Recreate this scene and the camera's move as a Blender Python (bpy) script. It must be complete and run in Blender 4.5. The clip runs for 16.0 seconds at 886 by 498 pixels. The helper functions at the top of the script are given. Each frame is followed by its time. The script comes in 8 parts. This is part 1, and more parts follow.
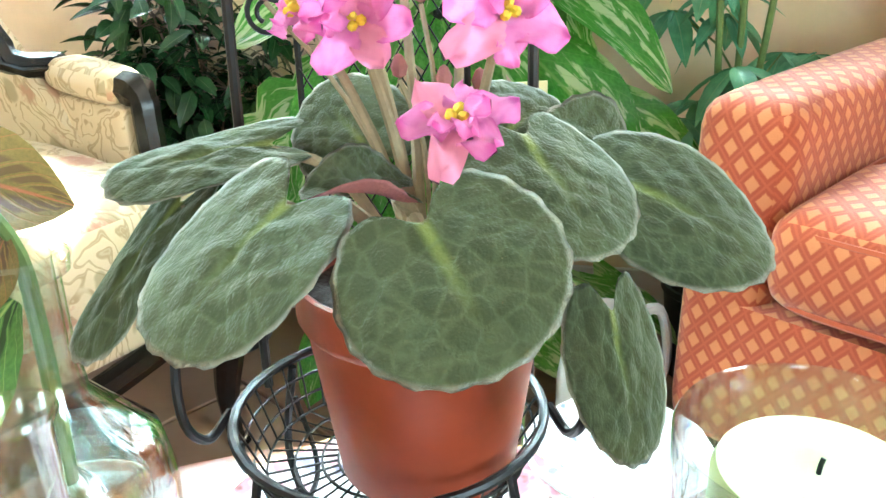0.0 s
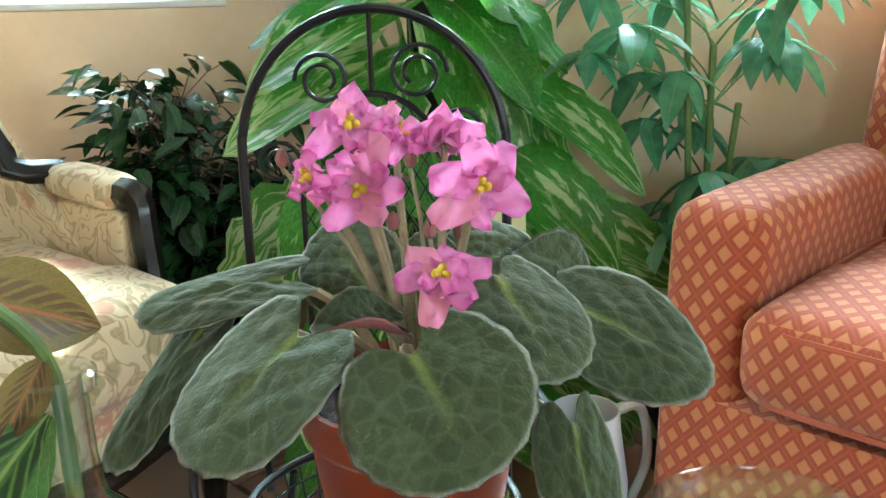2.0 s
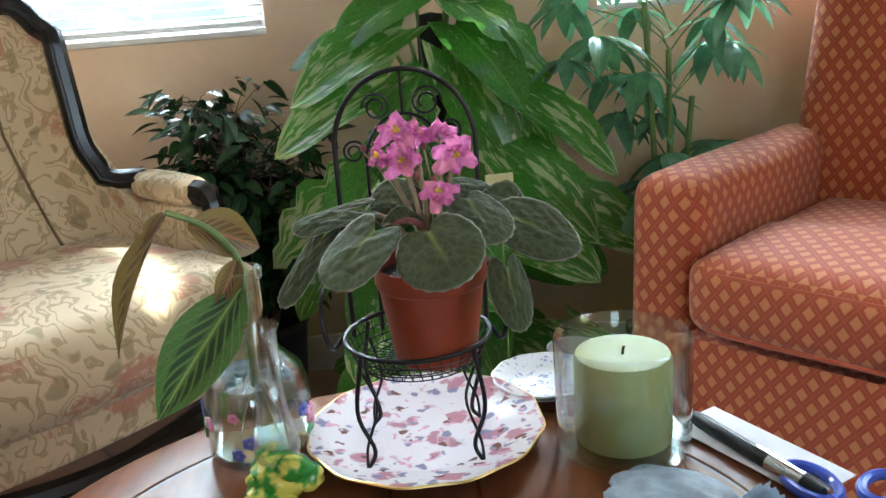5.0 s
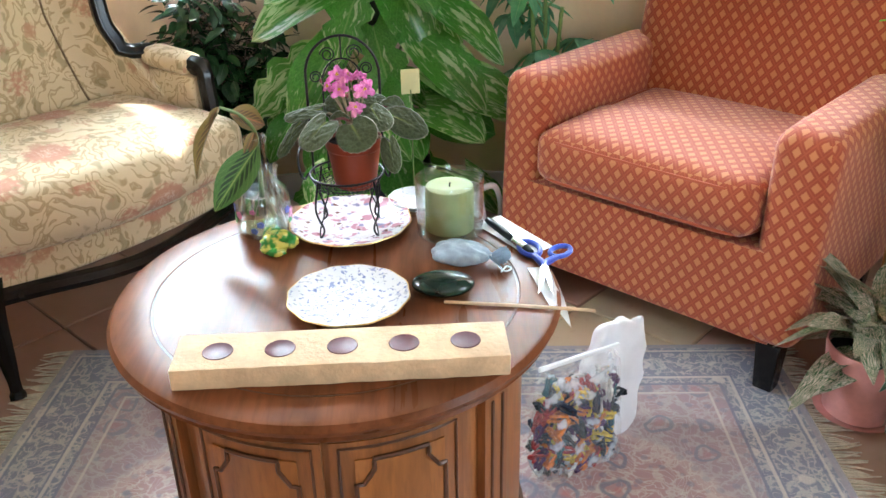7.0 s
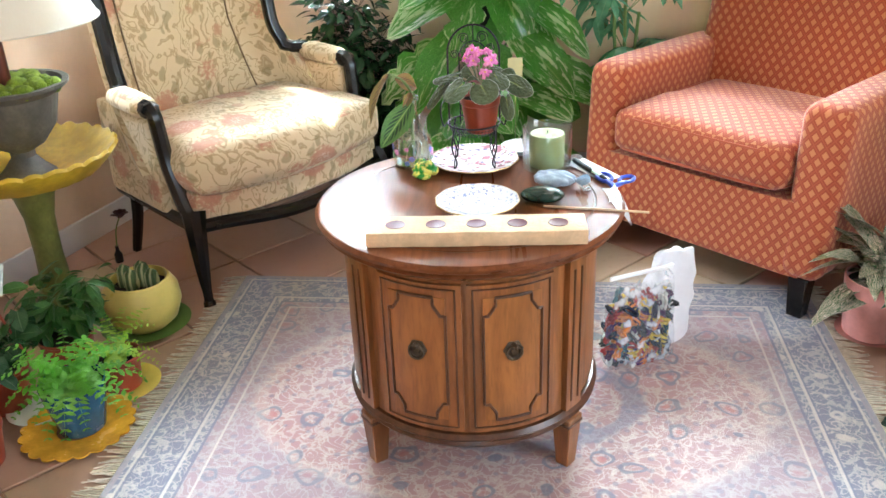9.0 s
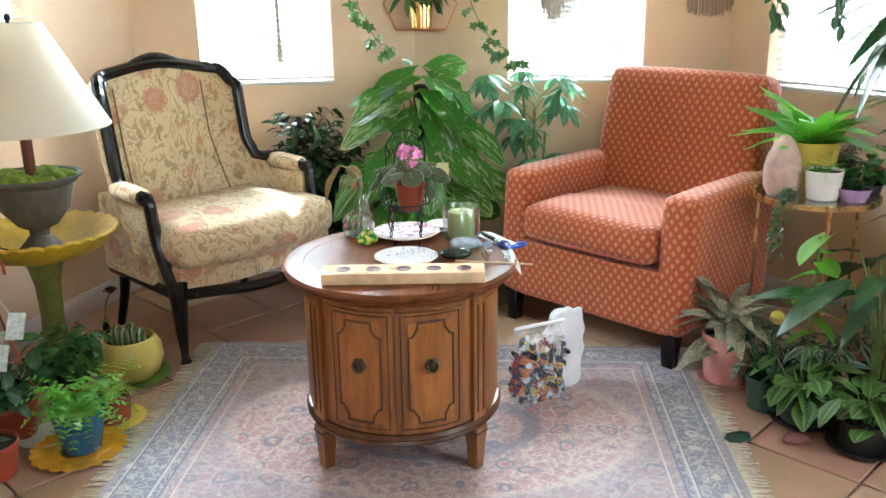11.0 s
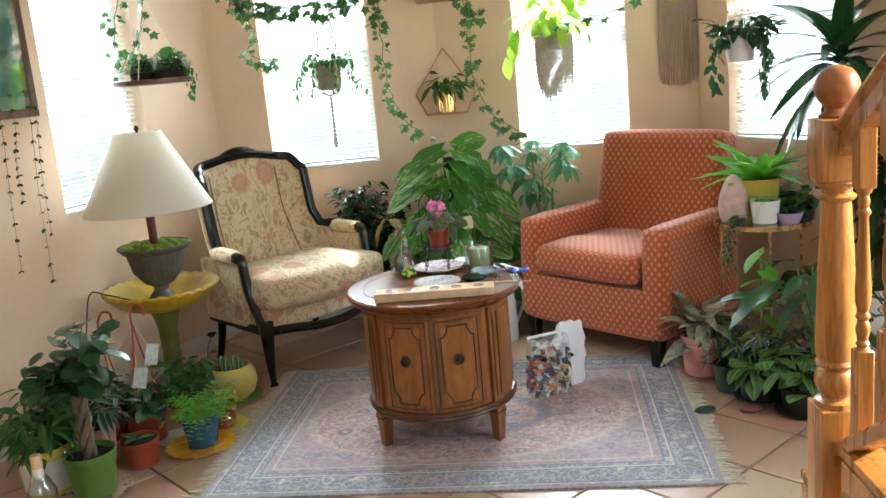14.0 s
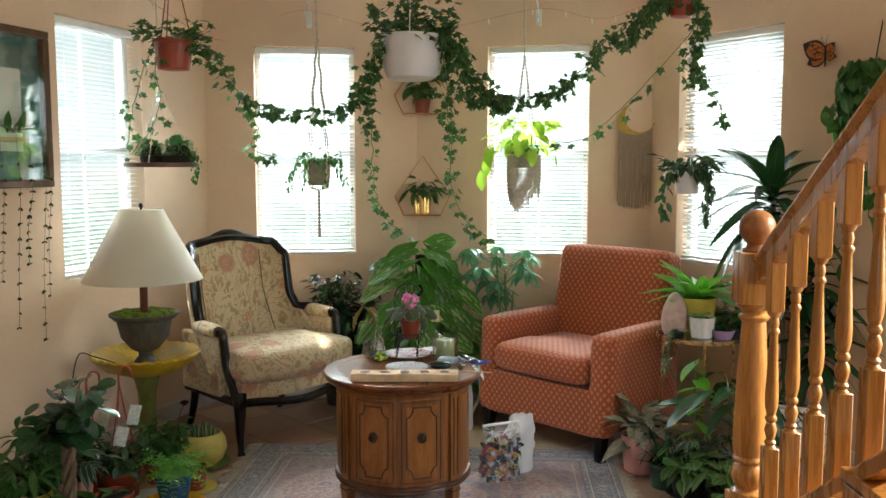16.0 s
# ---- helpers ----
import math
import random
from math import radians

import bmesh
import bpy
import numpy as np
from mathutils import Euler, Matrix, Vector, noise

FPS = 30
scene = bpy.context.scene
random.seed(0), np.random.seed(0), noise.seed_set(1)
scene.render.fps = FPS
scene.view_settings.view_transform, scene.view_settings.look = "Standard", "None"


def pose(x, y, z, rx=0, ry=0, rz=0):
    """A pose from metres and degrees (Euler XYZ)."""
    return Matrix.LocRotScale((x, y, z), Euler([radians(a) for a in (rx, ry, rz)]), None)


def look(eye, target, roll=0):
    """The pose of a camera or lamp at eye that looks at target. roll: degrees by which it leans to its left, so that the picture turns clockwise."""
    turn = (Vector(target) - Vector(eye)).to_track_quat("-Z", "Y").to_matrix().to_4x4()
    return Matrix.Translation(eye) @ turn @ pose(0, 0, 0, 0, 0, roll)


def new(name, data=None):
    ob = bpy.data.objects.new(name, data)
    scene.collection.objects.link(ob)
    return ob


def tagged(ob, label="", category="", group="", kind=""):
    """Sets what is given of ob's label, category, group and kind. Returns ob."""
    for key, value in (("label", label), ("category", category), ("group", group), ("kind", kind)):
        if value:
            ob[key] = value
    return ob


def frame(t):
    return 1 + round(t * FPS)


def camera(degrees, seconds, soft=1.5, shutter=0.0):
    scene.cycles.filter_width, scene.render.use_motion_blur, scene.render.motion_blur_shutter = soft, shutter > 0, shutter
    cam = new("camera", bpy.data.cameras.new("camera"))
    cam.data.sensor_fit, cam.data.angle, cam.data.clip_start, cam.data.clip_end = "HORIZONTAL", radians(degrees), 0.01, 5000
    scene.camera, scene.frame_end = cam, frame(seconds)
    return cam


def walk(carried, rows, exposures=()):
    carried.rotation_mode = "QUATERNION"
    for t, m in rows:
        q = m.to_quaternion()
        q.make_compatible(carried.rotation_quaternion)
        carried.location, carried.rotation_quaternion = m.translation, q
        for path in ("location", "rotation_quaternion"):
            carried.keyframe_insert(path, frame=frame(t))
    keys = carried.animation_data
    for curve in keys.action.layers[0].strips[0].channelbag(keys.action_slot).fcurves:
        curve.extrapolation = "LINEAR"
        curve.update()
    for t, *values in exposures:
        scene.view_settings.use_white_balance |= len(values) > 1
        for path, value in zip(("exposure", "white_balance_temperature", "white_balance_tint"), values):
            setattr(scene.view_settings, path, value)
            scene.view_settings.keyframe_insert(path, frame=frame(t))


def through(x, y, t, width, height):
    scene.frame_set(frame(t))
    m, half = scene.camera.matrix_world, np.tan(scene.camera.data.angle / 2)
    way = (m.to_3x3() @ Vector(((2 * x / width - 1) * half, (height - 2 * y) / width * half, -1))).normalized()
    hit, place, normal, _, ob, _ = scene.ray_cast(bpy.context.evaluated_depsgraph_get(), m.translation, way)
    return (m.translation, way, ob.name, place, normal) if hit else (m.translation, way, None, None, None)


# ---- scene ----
cam = camera(54.1, 16.0)
PATH = [
    (0, (0.037, -0.059, 0.891), (0.016, 1.787, 0.121), -1.5),
    (0.5, (0.044, -0.074, 0.914), (0.015, 1.815, 0.258), -1.9),
    (1, (0.049, -0.085, 0.923), (0.014, 1.823, 0.322), -2.0),
    (1.5, (0.043, -0.091, 0.923), (0.013, 1.823, 0.346), -1.8),
    (2, (0.037, -0.101, 0.921), (0.057, 1.815, 0.347), -1.4),
    (2.5, (0.038, -0.113, 0.918), (0.104, 1.801, 0.342), -1.0),
    (3, (0.036, -0.134, 0.918), (0.097, 1.78, 0.341), -1.1),
    (5.5, (0.048, -0.595, 1.022), (-0.052, 1.32, 0.452), -6.6),
    (6, (0.006, -0.78, 1.089), (-0.194, 1.064, 0.34), -8.3),
    (6.5, (0.019, -0.961, 1.17), (-0.107, 0.804, 0.237), -4.4),
    (7, (0.114, -1.11, 1.236), (0.185, 0.671, 0.329), -1.2),
    (7.5, (0.211, -1.307, 1.268), (0.262, 0.477, 0.364), -0.1),
    (8, (0.188, -1.438, 1.294), (0.042, 0.334, 0.377), -2.5),
    (8.5, (0.068, -1.59, 1.309), (-0.2, 0.18, 0.416), -4.3),
    (9, (0.051, -1.713, 1.314), (-0.064, 0.085, 0.446), -2.3),
    (11.5, (0.151, -2.496, 1.34), (0.149, -0.562, 0.83), -0.8),
    (12, (0.165, -2.635, 1.34), (0.151, -0.689, 0.88), -1.7),
    (12.5, (0.173, -2.761, 1.356), (0.264, -0.813, 0.913), -0.1),
    (13, (0.213, -2.91, 1.351), (0.269, -0.95, 0.958), -0.3),
    (13.5, (0.274, -3.069, 1.365), (0.142, -1.117, 0.949), -4.2),
    (14, (0.26, -3.192, 1.394), (0.133, -1.238, 0.986), -5.2),
    (14.5, (0.177, -3.381, 1.406), (0.196, -1.42, 1.012), -2.5),
    (15, (0.197, -3.468, 1.437), (0.218, -1.489, 1.145), -0.9),
    (15.5, (0.211, -3.546, 1.442), (0.245, -1.558, 1.226), 0.5),
    (16, (0.193, -3.574, 1.448), (0.181, -1.584, 1.254), -0.0),
]
walk(cam, [(t, look(eye, target, roll)) for t, eye, target, roll in PATH],
     [(t, ev, k, -11 if t < 4 else 2 if t < 10 else -2) for t, ev, k in ((0.0, 3.1, 5400), (0.5, 2.6, 5450), (1.0, 2.3, 5450), (1.5, 2.1, 5400), (3.0, 2.5, 5400), (5.5, 1.45, 5650), (6.5, 1.95, 5700), (8.0, 2.35, 5650), (9.0, 2.5, 5650), (11.5, 2.0, 5700), (12.5, 1.8, 5750), (14.5, 1.6, 5900), (16.0, 1.15, 6200))])

# ---------------------------------------------------------------- light
world = bpy.data.worlds.new("sky")
scene.world = world
world.use_nodes = True
wn = world.node_tree
sky = wn.nodes.new("ShaderNodeTexSky")
sky.sky_type = "NISHITA"
sky.sun_disc = False
SUN_EL, SUN_AZ = radians(25), radians(-0.4)
sky.sun_elevation = SUN_EL
sky.sun_rotation = radians(90) - SUN_AZ
wn.links.new(sky.outputs[0], wn.nodes["Background"].inputs[0])
wn.nodes["Background"].inputs[1].default_value = 0.12
sun_data = bpy.data.lights.new("sun", "SUN")
sun_data.energy, sun_data.angle, sun_data.color = 5.0, radians(0.53), (1.0, 0.93, 0.82)
sun = new("sun", sun_data)
sun.matrix_world = look((0, 0, 0), (-math.cos(SUN_EL) * math.cos(SUN_AZ), -math.cos(SUN_EL) * math.sin(SUN_AZ), -math.sin(SUN_EL)))
sun.location = (8, 3, 6)


def sky_fill(name, at, aim, w, h, watts, col=(0.93, 0.97, 1.0)):
    d = bpy.data.lights.new(name, "AREA")
    d.shape, d.size, d.size_y, d.energy, d.color = "RECTANGLE", w, h, watts, col
    o = new(name, d)
    o.matrix_world = look(at, aim)
    return o


# ---------------------------------------------------------------- materials
class Nodes:
    """Short words for building a node tree."""

    def __init__(self, name, rough=0.6, metal=0.0, spec=0.5):
        self.m = bpy.data.materials.new(name)
        self.m.use_nodes = True
        self.t = self.m.node_tree
        self.b = self.t.nodes["Principled BSDF"]
        self.b.inputs["Roughness"].default_value = rough
        self.b.inputs["Metallic"].default_value = metal
        self.b.inputs["Specular IOR Level"].default_value = spec

    def node(self, kind, **ins):
        n = self.t.nodes.new("ShaderNode" + kind)
        for k, v in ins.items():
            self.put(n.inputs[k.replace("_", " ")], v)
        return n

    def put(self, socket, v):
        if isinstance(v, bpy.types.NodeSocket):
            self.t.links.new(v, socket)
        elif isinstance(v, tuple) and len(v) == 3 and len(socket.default_value) == 4:
            socket.default_value = (*v, 1)
        else:
            socket.default_value = v

    def coord(self, which="Object"):
        return self.node("TexCoord").outputs[which]

    def math(self, op, a, b=0.0, clamp=False):
        n = self.t.nodes.new("ShaderNodeMath")
        n.operation, n.use_clamp = op, clamp
        self.put(n.inputs[0], a)
        self.put(n.inputs[1], b)
        return n.outputs[0]

    def mix(self, f, a, b, blend="MIX"):
        n = self.t.nodes.new("ShaderNodeMixRGB")
        n.blend_type = blend
        self.put(n.inputs[0], f)
        self.put(n.inputs[1], a)
        self.put(n.inputs[2], b)
        return n.outputs[0]

    def step(self, v, lo, hi):
        n = self.t.nodes.new("ShaderNodeMapRange")
        n.interpolation_type = "SMOOTHSTEP"
        self.put(n.inputs[0], v)
        n.inputs[1].default_value, n.inputs[2].default_value = lo, hi
        return n.outputs[0]

    def noise(self, v, scale, detail=3.0, rough=0.55, distort=0.0):
        return self.node("TexNoise", Vector=v, Scale=scale, Detail=detail, Roughness=rough, Distortion=distort).outputs[0]

    def voro(self, v, scale, rand=1.0, feature="F1", out="Distance"):
        n = self.t.nodes.new("ShaderNodeTexVoronoi")
        n.feature = feature
        self.put(n.inputs["Vector"], v)
        n.inputs["Scale"].default_value = scale
        n.inputs["Randomness"].default_value = rand
        return n.outputs[out]

    def stretch(self, v, s, turn=(0, 0, 0)):
        n = self.t.nodes.new("ShaderNodeMapping")
        self.put(n.inputs[0], v)
        n.inputs["Scale"].default_value = s
        n.inputs["Rotation"].default_value = turn
        return n.outputs[0]

    def split(self, v):
        return self.node("SeparateXYZ", Vector=v).outputs

    def rand(self, island=False):
        if island:
            return self.node("NewGeometry").outputs["Random Per Island"]
        return self.node("ObjectInfo").outputs["Random"]

    def color(self, c):
        self.put(self.b.inputs["Base Color"], c)

    def bump(self, h, strength=0.3, dist=0.002):
        n = self.node("Bump", Height=h)
        n.inputs["Strength"].default_value = strength
        n.inputs["Distance"].default_value = dist
        self.t.links.new(n.outputs[0], self.b.inputs["Normal"])

    def see_through(self, amount, col):
        """Light shining through a thin sheet."""
        tr = self.node("BsdfTranslucent", Color=col)
        mx = self.node("MixShader")
        mx.inputs[0].default_value = amount
        self.t.links.new(self.b.outputs[0], mx.inputs[1])
        self.t.links.new(tr.outputs[0], mx.inputs[2])
        self.t.links.new(mx.outputs[0], self.t.nodes["Material Output"].inputs[0])


def scaled(c, k):
    return tuple(min(1.0, x * k) for x in c)


def plain(name, col, rough=0.5, metal=0.0, var=0.12, scale=9.0, fine=90.0, bump=0.12, spec=0.5, dist=0.002):
    n = Nodes(name, rough, metal, spec)
    v = n.coord()
    big, small = n.noise(v, scale, 4), n.noise(v, fine, 3)
    c = n.mix(n.step(big, 0.3, 0.7), scaled(col, 1 - var), scaled(col, 1 + var))
    c = n.mix(n.math("MULTIPLY", n.step(small, 0.35, 0.75), var * 1.5), c, scaled(col, 0.6))
    n.color(c)
    if bump:
        n.bump(small, bump, dist)
    r = n.math("ADD", n.math("MULTIPLY", big, 0.16), rough - 0.08)
    n.put(n.b.inputs["Roughness"], r)
    return n.m


def wood(name, col, grain=(1, 1, 0.08), rough=0.4, dark=0.55, scale=26.0):
    n = Nodes(name, rough)
    v = n.stretch(n.coord(), grain)
    a = n.noise(v, scale, 5, 0.6, 0.6)
    b = n.noise(v, scale * 5, 3, 0.6)
    c = n.mix(n.step(a, 0.32, 0.68), scaled(col, dark), scaled(col, 1.12))
    c = n.mix(n.math("MULTIPLY", n.step(b, 0.45, 0.7), 0.45), c, scaled(col, 0.5))
    wear = n.step(n.noise(n.coord(), 5, 4), 0.55, 0.8)
    c = n.mix(n.math("MULTIPLY", wear, 0.22), c, scaled(col, 1.4))
    n.color(c)
    n.bump(b, 0.12, 0.001)
    n.put(n.b.inputs["Roughness"], n.math("ADD", n.math("MULTIPLY", a, 0.25), rough - 0.12))
    return n.m


def leafy(name, dark, light, vein=None, pattern="plain", rough=0.35, through=0.3, edge=None, island=True, veins=7.0):
    """Leaf blade: UV runs 0..1 along the midrib (x) and across it (y, midrib at 0.5)."""
    n = Nodes(name, rough)
    u, v, _ = n.split(n.coord("UV"))
    across = n.math("ABSOLUTE", n.math("SUBTRACT", v, 0.5))
    ob = n.coord()
    blot = n.noise(ob, 38, 3)
    c = n.mix(n.step(blot, 0.3, 0.7), dark, light)
    c = n.mix(n.math("MULTIPLY", n.rand(island), 0.55), c, light)
    slant = n.math("SUBTRACT", u, n.math("MULTIPLY", across, 0.9))
    ribs = n.math("ABSOLUTE", n.math("SINE", n.math("MULTIPLY", slant, veins * math.pi)))
    if pattern == "marble":
        cloud = n.math("ADD", n.noise(n.stretch(n.coord("UV"), (1.6, 3.4, 1)), 2.4, 4, 0.6, 0.8), n.math("MULTIPLY", n.math("SUBTRACT", n.rand(), 0.5), 0.16))
        c = n.mix(n.math("MULTIPLY", n.step(cloud, 0.53, 0.61), 0.85), c, edge)
    if pattern == "prayer":
        blotch = n.math("MULTIPLY", n.step(ribs, 0.45, 0.7), n.step(n.math("ABSOLUTE", n.math("SUBTRACT", across, 0.17)), 0.13, 0.07))
        c = n.mix(blotch, c, edge)
    if pattern == "stripes":
        jag = n.noise(n.stretch(n.coord("UV"), (4, 14, 1)), 3, 3, 0.6)
        c = n.mix(n.step(jag, 0.49, 0.54), c, edge)
    if pattern == "rim":
        c = n.mix(n.step(n.math("ADD", across, n.math("MULTIPLY", n.math("SUBTRACT", blot, 0.5), 0.12)), 0.33, 0.4), c, edge)
    if vein:
        line = n.math("MAXIMUM", n.step(across, 0.035, 0.008), n.math("MULTIPLY", n.step(ribs, 0.16, 0.03), 0.5))
        c = n.mix(n.math("MULTIPLY", line, 0.8), c, vein)
    n.color(c)
    fuzz = n.noise(ob, 600, 2)
    n.bump(n.math("ADD", n.math("MULTIPLY", n.step(ribs, 0.0, 0.5), 0.6), n.math("MULTIPLY", fuzz, 0.3)), 0.35, 0.001)
    if through:
        n.see_through(through, n.mix(0.5, c, scaled(light, 2.2)))
    return n.m


def glass_mat(name, col=(1, 1, 1), rough=0.0, ior=1.45):
    n = Nodes(name, rough)
    n.b.inputs["Transmission Weight"].default_value = 1.0
    n.b.inputs["IOR"].default_value = ior
    n.color(col)
    return n.m


def thin_glass(name, tint=(1, 1, 1), gloss=0.03):
    """Thin clear glass: light passes straight, edges and slants shine."""
    n = Nodes(name, gloss)
    lw = n.node("LayerWeight")
    lw.inputs[0].default_value = 0.5
    gain = n.math("ADD", n.math("MULTIPLY", n.math("POWER", lw.outputs["Facing"], 2.6), 0.85), 0.09)
    tr = n.node("BsdfTransparent", Color=tint)
    gl = n.node("BsdfGlossy", Roughness=gloss)
    mx = n.node("MixShader")
    n.t.links.new(gain, mx.inputs[0])
    n.t.links.new(tr.outputs[0], mx.inputs[1])
    n.t.links.new(gl.outputs[0], mx.inputs[2])
    n.t.links.new(mx.outputs[0], n.t.nodes["Material Output"].inputs[0])
    return n.m


PLASTER = plain("peach_plaster", (0.77, 0.57, 0.40), 0.75, var=0.05, scale=1.6, fine=45, bump=0.25, dist=0.003)
CEIL = plain("ceiling_paint", (0.82, 0.78, 0.72), 0.8, var=0.03, scale=2, fine=60)
WHITE = plain("white_paint", (0.82, 0.82, 0.80), 0.45, var=0.03, fine=40, bump=0.05)
TRIM = plain("trim_paint", (0.70, 0.66, 0.64), 0.45, var=0.06, scale=5, fine=40, bump=0.05)
OAK = wood("oak_varnish", (0.47, 0.195, 0.042), (1, 1, 0.1), 0.28, 0.72)
TABLEWOOD = wood("walnut_brown", (0.29, 0.11, 0.032), (1, 1, 0.12), 0.34, 0.55)
OAKPANEL = wood("honey_veneer", (0.33, 0.125, 0.03), (1, 1, 0.15), 0.34, 0.7)
TABLETOP = wood("tabletop_wood", (0.18, 0.062, 0.023), (0.9, 0.10, 1), 0.30, 0.6, 20)
TABLETOP.node_tree.nodes["Principled BSDF"].inputs["Specular IOR Level"].default_value = 0.12
TABLEDARK = wood("dark_moulding_wood", (0.11, 0.04, 0.015), (1, 1, 0.12), 0.34, 0.5)
BLACKWOOD = plain("black_lacquer_wood", (0.008, 0.006, 0.005), 0.24, var=0.3, scale=20, fine=150, spec=0.35)
BLACKIRON = plain("black_iron", (0.012, 0.012, 0.013), 0.38, 0.4, var=0.2, fine=300, bump=0.2, dist=0.0005)
BRONZE = plain("dark_bronze", (0.10, 0.075, 0.05), 0.42, 0.8, var=0.3, scale=60, fine=300)
BRASS = plain("brushed_brass", (0.70, 0.52, 0.24), 0.28, 1.0, var=0.08, scale=30, fine=200)
GLASS = thin_glass("clear_glass", (0.94, 0.97, 0.96))
PANE = thin_glass("window_glass", (0.97, 0.99, 0.98))
GREENGLASS = glass_mat("green_glass", (0.45, 0.85, 0.3), 0.02)
TERRA = plain("terracotta_plastic", (0.22, 0.038, 0.014), 0.38, var=0.08, scale=14, fine=200, bump=0.05)
SOIL = plain("potting_soil", (0.022, 0.014, 0.009), 0.95, var=0.5, scale=60, fine=260, bump=0.9, dist=0.006)
STEMG = plain("green_stem", (0.13, 0.20, 0.05), 0.5, var=0.2, scale=30, fine=160)
BARK = plain("brown_bark", (0.16, 0.11, 0.07), 0.8, var=0.3, scale=25, fine=160, bump=0.5)
VSTEM = plain("downy_pale_stalk", (0.30, 0.25, 0.15), 0.8, var=0.15, scale=120, fine=600, bump=0.4, dist=0.0005)
VBUD = plain("dusky_bud", (0.25, 0.10, 0.09), 0.8, var=0.2, scale=120, fine=500)
ROPE = plain("cotton_rope", (0.62, 0.55, 0.44), 0.9, var=0.15, scale=60, fine=400, bump=0.6)
MOSS = plain("green_moss", (0.15, 0.22, 0.012), 0.95, var=0.4, scale=50, fine=250, bump=0.9, dist=0.006)


def lozenge_fabric():
    n = Nodes("orange_lozenge_weave", 0.85, spec=0.25)
    x, y, _ = n.split(n.coord("UV"))
    p = 0.035
    a = n.math("DIVIDE", n.math("ADD", x, n.math("MULTIPLY", y, 0.8)), p)
    b = n.math("DIVIDE", n.math("SUBTRACT", x, n.math("MULTIPLY", y, 0.8)), p)
    fa = n.math("ABSOLUTE", n.math("SUBTRACT", n.math("FRACT", a), 0.5))
    fb = n.math("ABSOLUTE", n.math("SUBTRACT", n.math("FRACT", b), 0.5))
    far = n.math("MAXIMUM", fa, fb)
    weave = n.noise(n.coord("UV"), 420, 2)
    far = n.math("ADD", far, n.math("MULTIPLY", n.math("SUBTRACT", weave, 0.5), 0.10))
    c = n.mix(n.step(far, 0.33, 0.24), (0.31, 0.056, 0.024), (0.52, 0.20, 0.078))
    c = n.mix(n.step(far, 0.42, 0.47), c, (0.38, 0.080, 0.032))
    c = n.mix(n.math("MULTIPLY", n.noise(n.coord(), 4, 3), 0.2), c, (0.45, 0.13, 0.05))
    n.color(c)
    n.put(n.b.inputs["Sheen Weight"], 0.25)
    n.bump(n.math("ADD", weave, n.math("MULTIPLY", n.step(far, 0.33, 0.24), 0.6)), 0.35, 0.0012)
    return n.m


def floral_fabric():
    n = Nodes("cream_floral_tapestry", 0.85, spec=0.2)
    v = n.coord("UV")
    warp = n.node("TexNoise", Vector=v, Scale=16.0, Detail=2.0).outputs[1]
    w = n.mix(0.06, v, warp, "ADD")
    c = n.mix(n.noise(v, 7, 3), (0.66, 0.51, 0.31), (0.76, 0.62, 0.41))
    scroll = n.math("ABSOLUTE", n.math("SINE", n.math("MULTIPLY", n.noise(n.stretch(w, (1, 0.7, 1)), 8.5, 2, 0.5, 1.4), 26)))
    c = n.mix(n.math("MULTIPLY", n.step(scroll, 0.55, 0.25), 0.75), c, (0.36, 0.235, 0.105))
    c = n.mix(n.math("MULTIPLY", n.step(scroll, 0.14, 0.03), 0.6), c, (0.62, 0.50, 0.33))
    sage = n.voro(n.stretch(w, (1.0, 0.55, 1), (0, 0, 0.5)), 20, 1.0)
    c = n.mix(n.math("MULTIPLY", n.step(sage, 0.30, 0.20), 0.6), c, (0.25, 0.19, 0.085))
    petal = n.noise(v, 75, 3)
    rose = n.math("ADD", n.voro(v, 6.0, 0.75), n.math("MULTIPLY", n.math("SUBTRACT", petal, 0.5), 0.35))
    c = n.mix(n.math("MULTIPLY", n.step(rose, 0.42, 0.30), 0.9), c, (0.52, 0.23, 0.15))
    c = n.mix(n.math("MULTIPLY", n.step(n.math("ABSOLUTE", n.math("SUBTRACT", petal, 0.5)), 0.05, 0.0), n.step(rose, 0.3, 0.2)), c, (0.70, 0.50, 0.38))
    bud = n.math("ADD", n.voro(n.stretch(v, (1.1, 0.9, 1), (0, 0, 0.7)), 9.5, 0.9), n.math("MULTIPLY", n.math("SUBTRACT", petal, 0.5), 0.3))
    c = n.mix(n.math("MULTIPLY", n.step(bud, 0.27, 0.17), 0.8), c, (0.50, 0.26, 0.16))
    weave = n.noise(v, 500, 2)
    c = n.mix(n.math("MULTIPLY", weave, 0.25), c, (0.36, 0.26, 0.14))
    n.color(c)
    n.put(n.b.inputs["Sheen Weight"], 0.2)
    n.bump(n.math("ADD", weave, n.math("MULTIPLY", scroll, 0.3)), 0.35, 0.001)
    return n.m


RUG_X, RUG_Y = 1.78, 1.28


